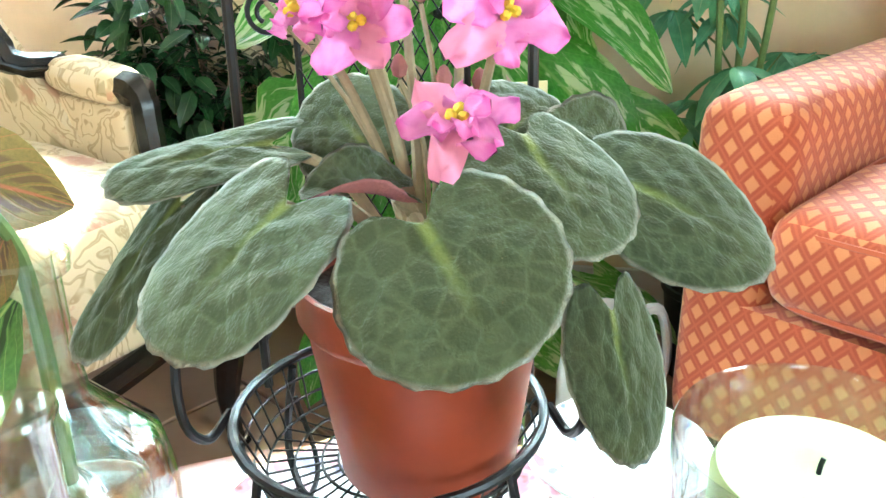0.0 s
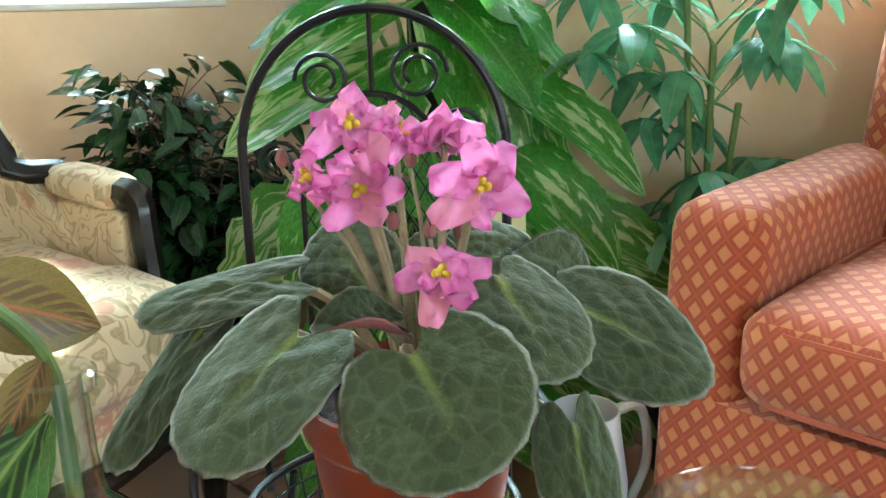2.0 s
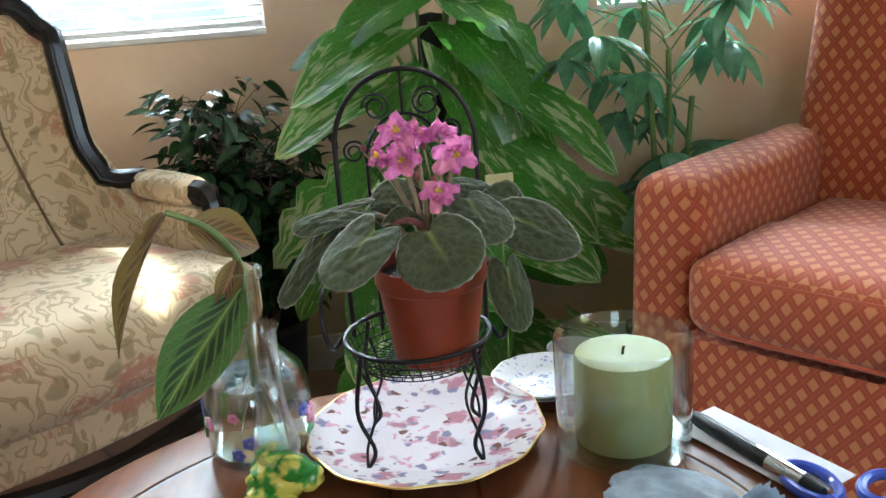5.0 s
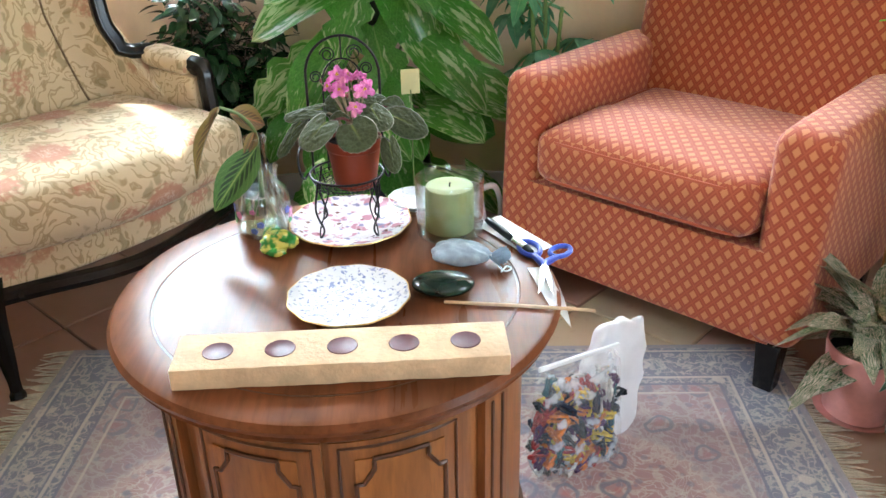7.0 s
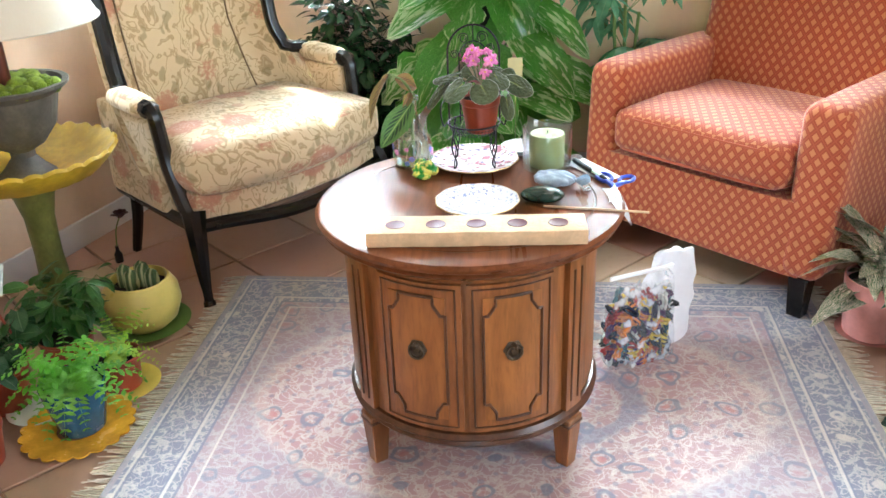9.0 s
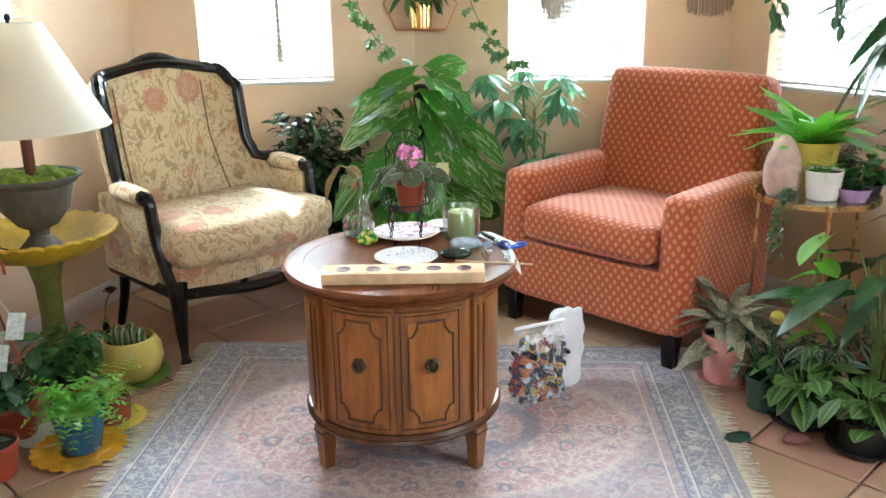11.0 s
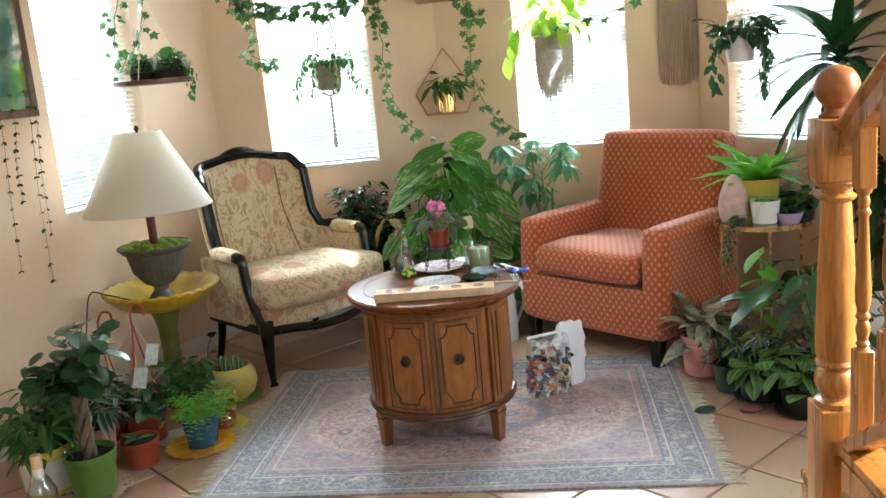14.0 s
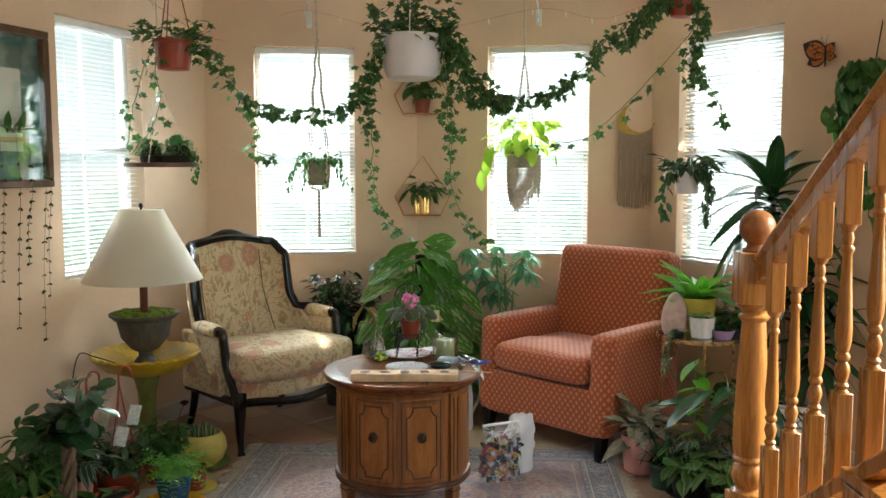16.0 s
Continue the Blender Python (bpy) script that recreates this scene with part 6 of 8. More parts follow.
pl = thing("small_fern", 1.400, 0.505, GZ - 0.0015, 0, "small fern in a white glazed pot", "potted plant")
pot(pl, 0.062, 0.10, WHITEG, 0.0, 0.8)
fern(pl, (0, 0, 0.085), 14, 0.11, BRIGHT, 3)
pl = thing("succulent_bowl", 1.490, 0.470, GZ - 0.0015, 0, "dark succulents in a shallow lilac bowl", "potted plant")
pot(pl, 0.056, 0.045, LILAC, 0.0, 0.7)
for k in range(5):
    lv = Bush()
    for j in range(14):
        lv.add(Blade(1.0, 0.4, "ovate", 3, 2, -0.3, 0.2), turn((0.028 * math.cos(k * 1.26), 0.028 * math.sin(k * 1.26), 0.042), j * 137, 20 + j * 3, 0, 0.026))
    lv.make("rosette", JADE, pl)
pl = thing("flower_bowl", 1.575, 0.56, GZ - 0.0015, 0, "dark bowl with red and green foliage", "potted plant")
pot(pl, 0.052, 0.04, BLACKPOT, 0.0, 0.8)
REDLEAF = leafy("red_bract", (0.30, 0.012, 0.010), (0.55, 0.05, 0.02), (0.6, 0.2, 0.1), rough=0.3, through=0.25)
shrub(pl, [((0, 0, 0.03), (0.02, 0.0, 0.10)), ((0, 0, 0.03), (-0.03, 0.01, 0.10))], HEART, MIDGREEN, 16, 0.045, 0.05, 21, 0.03)
for k in range(6):
    leaf_at(one(Blade(1.0, 0.7, "ovate", 5, 4, 0.2, 0.2), "leaf", REDLEAF), turn((0.01, -0.02, 0.08), k * 60, 35, 0, 0.042), pl)
pl = thing("leafy_houseplant", 1.545, 0.70, GZ - 0.0015, 0, "bushy green houseplant in a dark green pot", "potted plant")
pot(pl, 0.05, 0.09, DKGREENP, 0.0, 0.8)
fern(pl, (0, 0, 0.08), 16, 0.20, MIDGREEN, 8, (35, 85))
pl = thing("trailing_plant", 1.285, 0.475, GZ - 0.0015, 0, "small trailing plant in a clear glass over the edge", "potted plant")
part("glass", lathe([(0, 0), (0.026, 0), (0.030, 0.045), (0.028, 0.045), (0.024, 0.004), (0, 0.004)], 24), GLASS, pl)
part("soil", lathe([(0, 0.005), (0.0238, 0.005), (0.0258, 0.03), (0, 0.032)], 20), SOIL, pl)
lv, tw = Bush(), bmesh.new()
for k in range(7):
    x0 = rnd.uniform(-0.03, 0.02)
    pts = smooth_path([(0, 0, 0.035), (-0.035 + x0 * 0.3, -0.045, 0.05), (-0.05 + x0, -0.072, -0.03), (-0.05 + x0 * 1.3, -0.075, rnd.uniform(-0.2, -0.08))], 14)
    join(tw, tube(pts, 0.0009, 4))
    for q in pts[3:]:
        lv.add(OVAL, turn(q, rnd.uniform(0, 360), rnd.uniform(-50, 10), 0, 0.026))
part("stem", tw, STEMG, pl)
lv.make("foliage", JADE, pl)

# ---------------------------------------------------------------- floor plants by the stair
pl = thing("stromanthe_plant", 1.105, 0.43, 0.0, 0, "striped cream and green stromanthe in a pink pot", "potted plant")
saucer(pl, 0.095, PINKG)
pot(pl, 0.092, 0.175, PINKG, 0.0, 0.82).location.z = 0.006
STR = one(Blade(1.0, 0.27, "ovate", 8, 4, 0.35, 0.22, 0.01), "leaf", STROM)
for k in range(46):
    leaf_at(STR, turn((rnd.uniform(-0.04, 0.04), rnd.uniform(-0.04, 0.04), rnd.uniform(0.15, 0.26)), k * 137.5, rnd.uniform(-12, 62), rnd.uniform(-35, 35), rnd.uniform(0.14, 0.22)), pl)
pl = thing("aloe_plant", 1.165, 0.225, 0.0, 0, "spiky dark succulent in a dark green plastic pot", "potted plant")
pot(pl, 0.068, 0.115, DKGREENP, 0.015, 0.8)
SPIKE = one(Blade(1.0, 0.12, "strap", 7, 4, 0.1, 0.5), "leaf", STRAP)
for k in range(12):
    leaf_at(SPIKE, turn((rnd.uniform(-0.015, 0.015), rnd.uniform(-0.015, 0.015), 0.09), k * 137.5, rnd.uniform(25, 78), 0, rnd.uniform(0.12, 0.2)), pl)
PRL = one(Blade(1.0, 0.62, "ovate", 8, 6, 0.22, 0.10, 0.012), "leaf", PRAYER)
for x, y, z0, n, lab in ((1.255, 0.13, 0.0, 34, "prayer plant with dark herringbone leaves in a low pot"), (1.365, -0.04, 0.0, 22, "prayer plant spilling over a dark pot on a saucer")):
    pl = thing("prayer_plant", x, y, z0, 0, lab, "potted plant", "prayer plants")
    saucer(pl, 0.105, BLACKPOT, 0.014)
    pot(pl, 0.082, 0.095, BLACKPOT, 0.0, 0.85).location.z = 0.006
    for k in range(n):
        yaw = k * 137.5
        rr = rnd.uniform(0.0, 0.11)
        p = Vector((-math.sin(radians(yaw)) * rr, math.cos(radians(yaw)) * rr, rnd.uniform(0.09, 0.20)))
        part("petiole", tube([(p.x * 0.3, p.y * 0.3, 0.08), p], 0.0022, 4), STEMG, pl)
        leaf_at(PRL, turn(p, yaw + rnd.uniform(-30, 30), rnd.uniform(-35, 25), rnd.uniform(-25, 25), rnd.uniform(0.085, 0.125)), pl)
pl = thing("wandering_dude_plant", 1.32, 0.33, 0.0, 0, "silver-striped trailing tradescantia in a low pot", "potted plant")
pot(pl, 0.08, 0.12, BLACKPOT, 0.0, 0.85)
shrub(pl, [((0, 0, 0.1), (0.22 * math.cos(a), 0.16 * math.sin(a), rnd.uniform(0.12, 0.27))) for a in np.linspace(0, 6, 9)], LANCE, ZEBRINA, 18, 0.075, 0.05, 31, 0.03, 0.003, twig=STEMG)
pl = thing("peace_lily", 1.49, 0.16, 0.0, 0, "tall dark green long-leaved plant in a black pot", "potted plant")
pot(pl, 0.085, 0.15, BLACKPOT, 0.0, 0.85)
LILY = one(Blade(1.0, 0.30, "ovate", 8, 4, 0.45, 0.18, 0.015), "leaf", STRAP)
for k in range(16):
    yaw = k * 137.5
    d = Vector((-math.sin(radians(yaw)), math.cos(radians(yaw)), 0))
    p = d * rnd.uniform(0.05, 0.16) + Vector((0, 0, rnd.uniform(0.30, 0.52)))
    part("petiole", tube(smooth_path([d * 0.02 + Vector((0, 0, 0.13)), d * 0.03 + Vector((0, 0, 0.28)), p], 5), 0.0035, 5), STEMG, pl)
    leaf_at(LILY, turn(p, yaw, rnd.uniform(-30, 25), rnd.uniform(-20, 20), rnd.uniform(0.18, 0.26)), pl)
pl = thing("young_vine", 1.31, 0.28, 0.0, 0, "young green vine with heart leaves on a stake", "potted plant")
pot(pl, 0.05, 0.09, BLACKPOT, 0.0, 0.85)
part("stake", bar((0, 0, 0.05), (0.0, 0, 0.56), 0.004, 6), STEMG, pl)
HL = one(HEART, "leaf", BRIGHT)
for k in range(9):
    leaf_at(HL, turn((0.01, -0.01, 0.24 + 0.04 * k), k * 137 + 90, rnd.uniform(-30, 10), rnd.uniform(-20, 20), rnd.uniform(0.075, 0.12)), pl)
solo("painted_flower_ornament", bend(lathe([(0, 0), (0.020, 0.003), (0.024, 0.008), (0.012, 0.014), (0, 0.014)], 20), lambda c: c), YELLOWG, "small yellow glazed flower ornament", "ornament", pose(1.232, 0.40, 0.285, 80, 0, -20))
bpy.data.objects["painted_flower_ornament"].location = (1.235, 0.36, 0.26)
part("stake", bar((0, -0.26 * 0.17, 0.0), (0, -0.258, -0.03), 0.003, 5), STEMG, bpy.data.objects["painted_flower_ornament"])

CRACKLE = Nodes("white_ceramic_dark_twigs", 0.35)
CRACKLE.color(CRACKLE.mix(CRACKLE.step(CRACKLE.voro(CRACKLE.mix(0.1, CRACKLE.coord(), CRACKLE.node("TexNoise", Vector=CRACKLE.coord(), Scale=9.0).outputs[1], "ADD"), 10, 1.0, "DISTANCE_TO_EDGE"), 0.03, 0.012), (0.66, 0.65, 0.60), (0.05, 0.05, 0.05)))
drac = thing("dracaena_plant", 1.83, 0.47, 0.0, 0, "tall dracaena in a round white ceramic pot", "potted plant")
part("pot", lathe([(0, 0), (0.11, 0), (0.15, 0.04), (0.185, 0.14), (0.175, 0.24), (0.12, 0.31), (0.115, 0.33), (0.105, 0.33), (0.11, 0.30), (0.0, 0.29)], 40), CRACKLE.m, drac, "white ceramic pot with dark twig drawing")
part("soil", lathe([(0, 0.295), (0.108, 0.296), (0, 0.31)], 20), SOIL, drac)
DRL = one(Blade(1.0, 0.24, "strap", 12, 4, 0.95, 0.22), "leaf", STRAP)
DRS = one(Blade(1.0, 0.23, "strap", 10, 4, 0.60, 0.25), "leaf", STRAP)
for tx, ty, tz, lean in ((-0.07, 0.16, 1.33, 1.22), (0.08, 0.06, 0.95, 0.95), (0.10, 0.0, 0.66, 0.9)):
    part("cane", tube(smooth_path([(tx * 0.3, ty * 0.1, 0.29), (tx * 0.5, ty * 0.5, tz * 0.55), (tx, ty, tz)], 8), [0.017 - 0.0008 * k for k in range(9)], 8), BARK, drac)
    for k in range(32):
        p = Vector((tx, ty, tz - 0.16 + 0.18 * k / 32))
        up = -20 + 90 * (k / 32)
        leaf_at(DRL if k < 24 else DRS, turn(p, k * 137.5, up, rnd.uniform(-15, 15), rnd.uniform(0.22, 0.33) * lean), drac)

phil = thing("heartleaf_vine", 2.09, 0.37, 1.76, 0, "heart-leaf philodendron trailing down from a wall hook", "hanging plant")
pot(phil, 0.07, 0.10, WHITEG, 0.0, 0.8)
part("hook", bar((0, 0, 0.09), (0.05, 0.03, 0.35), 0.003, 5), BLACKIRON, phil)
lv, tw = Bush(), bmesh.new()
for k in range(12):
    a = rnd.uniform(100, 350)
    d = Vector((math.cos(radians(a)), math.sin(radians(a)), 0)) * rnd.uniform(0.08, 0.22)
    end = rnd.uniform(-1.15, -0.15)
    pts = smooth_path([(0, 0, 0.09), d * 0.6 + Vector((0, 0, 0.13)), d + Vector((0, 0, -0.05)), d * 1.05 + Vector((rnd.uniform(-0.05, 0.05), 0, end))], 16)
    join(tw, tube(pts, 0.002, 4))
    for q in pts[2:]:
        for _ in range(rnd.choice((1, 1, 2))):
            lv.add(HEART, turn(q + Vector((rnd.uniform(-0.03, 0.03), rnd.uniform(-0.03, 0.02), 0)), rnd.uniform(90, 270), rnd.uniform(-80, -25), rnd.uniform(-30, 30), rnd.uniform(0.06, 0.10)))
part("vine", tw, STEMG, phil)
lv.make("foliage", MIDGREEN, phil)

# ---------------------------------------------------------------- bird bath, lamp and the floor pots by the left wall
BATHY = plain("yellow_cast_glaze", (0.50, 0.33, 0.02), 0.38, var=0.25, scale=10, fine=60, bump=0.3)
BATHG = plain("olive_cast_glaze", (0.15, 0.16, 0.035), 0.45, var=0.3, scale=8, fine=60, bump=0.3)
bath = thing("bird_bath", -1.275, 0.56, 0.0, 0, "yellow scalloped bird bath on an olive pedestal", "bird bath")
part("pedestal", lathe([(0, 0), (0.15, 0), (0.155, 0.02), (0.13, 0.045), (0.085, 0.07), (0.06, 0.12), (0.052, 0.24), (0.056, 0.36), (0.075, 0.43), (0.10, 0.465), (0, 0.47)], 36), BATHG, bath, m=Matrix.Diagonal((0.76, 0.76, 0.945, 1)))
bb = lathe([(0.0, 0.462), (0.10, 0.465), (0.19, 0.50), (0.245, 0.548), (0.252, 0.560), (0.246, 0.570), (0.235, 0.560), (0.18, 0.520), (0.10, 0.490), (0.0, 0.485)], 96)
bend(bb, lambda c: Vector((c.x, c.y, c.z)) * 1.0 if math.hypot(c.x, c.y) < 0.17 else Vector((c.x * (1 + 0.03 * abs(math.sin(14 * math.atan2(c.y, c.x)))), c.y * (1 + 0.03 * abs(math.sin(14 * math.atan2(c.y, c.x)))), c.z + 0.012 * abs(math.sin(14 * math.atan2(c.y, c.x))) * (math.hypot(c.x, c.y) > 0.22))))
part("basin", bb, BATHY, bath, "yellow scalloped basin", Matrix.Diagonal((1, 1, 0.945, 1)))

URN = plain("grey_stone_urn", (0.085, 0.078, 0.065), 0.75, var=0.3, scale=15, fine=110, bump=0.5, dist=0.003)
SHADE = Nodes("linen_shade", 0.8)
SHADE.color(SHADE.mix(SHADE.noise(SHADE.stretch(SHADE.coord(), (1, 1, 0.1)), 160, 2), (0.80, 0.76, 0.67), (0.86, 0.83, 0.75)))
SHADE.bump(SHADE.noise(SHADE.coord(), 260, 2), 0.2, 0.0008)
SHADE.see_through(0.45, (0.82, 0.76, 0.64))
lamp = thing("table_lamp", -1.275, 0.56, 0.4598, 0, "urn lamp with moss and a cream cone shade", "lamp")
ur = lathe([(0, 0), (0.082, 0), (0.085, 0.012), (0.06, 0.03), (0.035, 0.055), (0.036, 0.07), (0.07, 0.085), (0.115, 0.13), (0.132, 0.185), (0.138, 0.20), (0.172, 0.218), (0.174, 0.226), (0.155, 0.226), (0.13, 0.20), (0, 0.195)], 96)
bend(ur, lambda c: (c.x * (1 + (0.022 * abs(math.sin(14 * math.atan2(c.y, c.x))) if 0.08 < c.z < 0.19 else 0)), c.y * (1 + (0.022 * abs(math.sin(14 * math.atan2(c.y, c.x))) if 0.08 < c.z < 0.19 else 0)), c.z))
part("urn", ur, URN, lamp, "grey fluted stone-look urn", Matrix.Diagonal((0.94, 0.94, 1.22, 1)))
LIFT = Matrix.Translation((0, 0, 0.0267))
ms = bmesh.new()
for k in range(90):
    a, r = rnd.uniform(0, 6.28), 0.128 * math.sqrt(rnd.random())
    s = bmesh.new()
    bmesh.ops.create_icosphere(s, subdivisions=2, radius=rnd.uniform(0.016, 0.032))
    o3 = Vector((r * math.cos(a), r * math.sin(a), 0.262 + rnd.uniform(0, 0.012)))
    bend(s, lambda c: (c.x + o3.x, c.y + o3.y, c.z * 0.75 + o3.z + 0.006 * noise.noise(c * 160 + o3 * 40)))
    join(ms, s)
part("moss", ms, MOSS, lamp, "yellow-green moss")
part("rod", lathe([(0, 0.19), (0.019, 0.19), (0.019, 0.42), (0.008, 0.43), (0.006, 0.74), (0, 0.74)], 16), wood("red_brown_rod", (0.14, 0.03, 0.015), (1, 1, 0.1), 0.3), lamp, m=LIFT)
sh = lathe([(0.277, 0.412), (0.102, 0.748), (0.100, 0.748), (0.275, 0.412)], 72, True)
part("shade", sh, SHADE.m, lamp, "cream linen cone shade", LIFT)
for r, z in ((0.276, 0.412), (0.101, 0.748)):
    part("trim", tube([(r * math.cos(t), r * math.sin(t), z) for t in (2 * math.pi * k / 72 for k in range(72))], 0.003, 6, True), SHADE.m, lamp, m=LIFT)
sp = bmesh.new()
for a in (0, 120, 240):
    join(sp, bar((0, 0, 0.738), (0.1 * math.cos(radians(a)), 0.1 * math.sin(radians(a)), 0.747), 0.0018, 5))
part("spider", sp, BRASS, lamp, m=LIFT)
part("finial", lathe([(0, 0.738), (0.006, 0.74), (0.005, 0.752), (0.011, 0.764), (0.008, 0.776), (0, 0.78)], 12), BLACKIRON, lamp, m=LIFT)
part("cord", tube(smooth_path([(-0.05, -0.05, 0.012), (-0.12, -0.09, 0.05), (-0.20, -0.12, 0.085), (-0.262, -0.15, 0.10), (-0.29, -0.18, -0.05), (-0.32, -0.25, -0.35), (-0.34, -0.2, -0.48)], 40), 0.003, 6), BLACKIRON, lamp)

pl = thing("schefflera_bonsai", -1.255, -0.365, 0.0, 0, "small braided-trunk tree with round leaves in green pot", "potted plant")
PATCH = printed_china("painted_floor_plate", (0.55, 0.42, 0.30), (((0.16, 0.08, 0.22), 30, 0.2, 0.35), ((0.55, 0.36, 0.06), 40, 0.15, 0.28)))
saucer(pl, 0.125, PATCH, 0.014)
pot(pl, 0.092, 0.165, GREENP, 0.022, 0.78).location.z = 0.005
for k in range(3):
    ph = k * 2.09
    part("trunk", tube([(0.016 * math.cos(ph + 7 * t), 0.016 * math.sin(ph + 7 * t), 0.14 + 0.24 * t) for t in np.linspace(0, 1, 22)], 0.013, 7), BARK, pl)
shrub(pl, [((0, 0, 0.36), (rnd.uniform(-0.12, 0.13), rnd.uniform(-0.12, 0.12), rnd.uniform(0.42, 0.62))) for _ in range(8)], ROUND, JADE, 17, 0.070, 0.06, 41, 0.24, 0.007)
pl = thing("leafy_houseplant", -1.44, -0.33, 0.0, 0, "leafy plant in a yellow and white striped planter", "potted plant")
pot(pl, 0.095, 0.19, YELLOWG, 0.0, 0.85)
part("band", lathe([(0.0835, 0.03), (0.0925, 0.15), (0.0945, 0.15), (0.0855, 0.03)], 40, True), WHITEG, pl, "white painted band")
shrub(pl, [((0, 0, 0.16), (rnd.uniform(-0.12, 0.12), rnd.uniform(-0.16, 0.14), rnd.uniform(0.24, 0.42))) for _ in range(9)], LANCE, MIDGREEN, 22, 0.10, 0.08, 42, 0.16, 0.003, twig=STEMG)
pl = thing("variegated_houseplant", -1.36, -0.10, 0.0, 0, "green and white plant in a pink pot", "potted plant")
pot(pl, 0.08, 0.16, PINKG, 0.0, 0.8)
shrub(pl, [((0, 0, 0.14), (rnd.uniform(-0.13, 0.10), rnd.uniform(-0.12, 0.12), rnd.uniform(0.22, 0.40))) for _ in range(8)], LANCE, ZEBRINA, 18, 0.09, 0.07, 43, 0.16, 0.003, twig=STEMG)
pl = thing("seedling_pot", -1.175, -0.135, 0.0, 0, "single seedling in a brick-red plastic pot", "potted plant")
pot(pl, 0.076, 0.108, REDP, 0.018, 0.8)
for k in range(3):
    leaf_at(one(OVAL, "leaf", MIDGREEN), turn((-0.01, 0, 0.10), 70 + k * 100, 25, 0, 0.075), pl)
pl = thing("hanging_pot_plant", -1.235, 0.105, 0.0, 0, "low foliage in brick-red pot with hooked plastic hanger", "potted plant")
pot(pl, 0.088, 0.125, REDP, 0.018, 0.8)
shrub(pl, [((0, 0, 0.11), (rnd.uniform(-0.08, 0.08), rnd.uniform(-0.08, 0.08), rnd.uniform(0.14, 0.24))) for _ in range(7)], HEART, JADE, 16, 0.045, 0.05, 44, 0.12, 0.003, twig=STEMG)
for a in (30, 150, 270):
    part("hanger_arm", tube(smooth_path([(0.084 * math.cos(radians(a)), 0.084 * math.sin(radians(a)), 0.115), (0.03 * math.cos(radians(a)), 0.03 * math.sin(radians(a)), 0.33), (0, 0, 0.50)], 10), 0.0035, 6), REDP, pl)
part("hook", tube(smooth_path([(0, 0, 0.49), (0, 0, 0.54), (0.022, 0, 0.575), (0.052, 0, 0.565), (0.056, 0, 0.53)], 14), 0.005, 6), REDP, pl, "brick-red plastic hook")
TAG = plain("printed_plant_tag", (0.62, 0.66, 0.62), 0.4, var=0.25, scale=70, fine=150)
for x, y, z, a in ((0.01, -0.05, 0.24, 20), (-0.07, -0.03, 0.30, -15), (0.05, 0.0, 0.32, 40)):
    part("tag", block(0.052, 0.0012, 0.088, 0.0004, 1), TAG, pl, "printed plant tag", pose(x, y, z, 4, 14, a))
    part("tag_wire", bar((x, y, z + 0.086), (x * 0.3, y * 0.3, z + 0.16), 0.001, 4), WHITE, pl)
pl = thing("hanging_pot_plant", -1.40, 0.16, 0.0, 40, "creeping plant in brick-red pot with hooked plastic hanger", "potted plant")
pot(pl, 0.085, 0.12, REDP, 0.018, 0.8)
shrub(pl, [((0, 0, 0.1), (rnd.uniform(-0.08, 0.08), rnd.uniform(-0.08, 0.08), rnd.uniform(0.14, 0.26))) for _ in range(6)], OVAL, FICUS, 18, 0.05, 0.06, 45, 0.12, 0.003, twig=STEMG)
for a in (30, 150, 270):
    part("hanger_arm", tube(smooth_path([(0.08 * math.cos(radians(a)), 0.08 * math.sin(radians(a)), 0.11), (0.03 * math.cos(radians(a)), 0.03 * math.sin(radians(a)), 0.32), (0, 0, 0.46)], 10), 0.0035, 6), REDP, pl)
part("hook", tube(smooth_path([(0, 0, 0.45), (0, 0, 0.50), (0.022, 0, 0.535), (0.052, 0, 0.525), (0.056, 0, 0.49)], 14), 0.005, 6), REDP, pl)

SUNF = plain("sunflower_glaze", (0.70, 0.36, 0.03), 0.25, var=0.2, scale=18)
pl = thing("sunflower_plate", -0.985, -0.005, 0.0, 0, "yellow sunflower-shaped ceramic plate on the floor", "plate")
sb = lathe([(0, 0.0), (0.08, 0.0), (0.128, 0.012), (0.128, 0.016), (0.08, 0.006), (0, 0.005)], 120)
bend(sb, lambda c: Vector((c.x, c.y, c.z)) if math.hypot(c.x, c.y) < 0.1 else Vector((c.x * (1 + 0.09 * abs(math.sin(10 * math.atan2(c.y, c.x)))), c.y * (1 + 0.09 * abs(math.sin(10 * math.atan2(c.y, c.x)))), c.z)))
part("petals", sb, SUNF, pl)
part("heart", lathe([(0, 0.0062), (0.05, 0.0066), (0.052, 0.0072), (0, 0.0078)], 32), plain("brown_glaze", (0.22, 0.08, 0.02), 0.3, var=0.3, scale=60), pl)
pl = thing("potted_fern", -0.975, 0.0, 0.0082, 0, "bright green fern in a blue glazed pot", "potted plant")
pot(pl, 0.079, 0.138, BLUEG, 0.0, 0.7)
fern(pl, (0, 0, 0.12), 34, 0.18, BRIGHT, 51, (10, 82), leaflet=0.22)
pl = thing("potted_fern", -0.945, 0.185, 0.0, 0, "small fern in a brick-red pot on yellow saucer", "potted plant")
saucer(pl, 0.10, YELLOWG, 0.012)
pot(pl, 0.062, 0.10, REDP, 0.012, 0.8).location.z = 0.005
fern(pl, (0, 0, 0.09), 22, 0.16, GOLDEN, 52, (15, 80))
pl = thing("leafy_houseplant", -1.125, 0.28, 0.0, 0, "bushy mixed foliage in a low brick-red pot", "potted plant")
pot(pl, 0.075, 0.11, REDP, 0.012, 0.8)
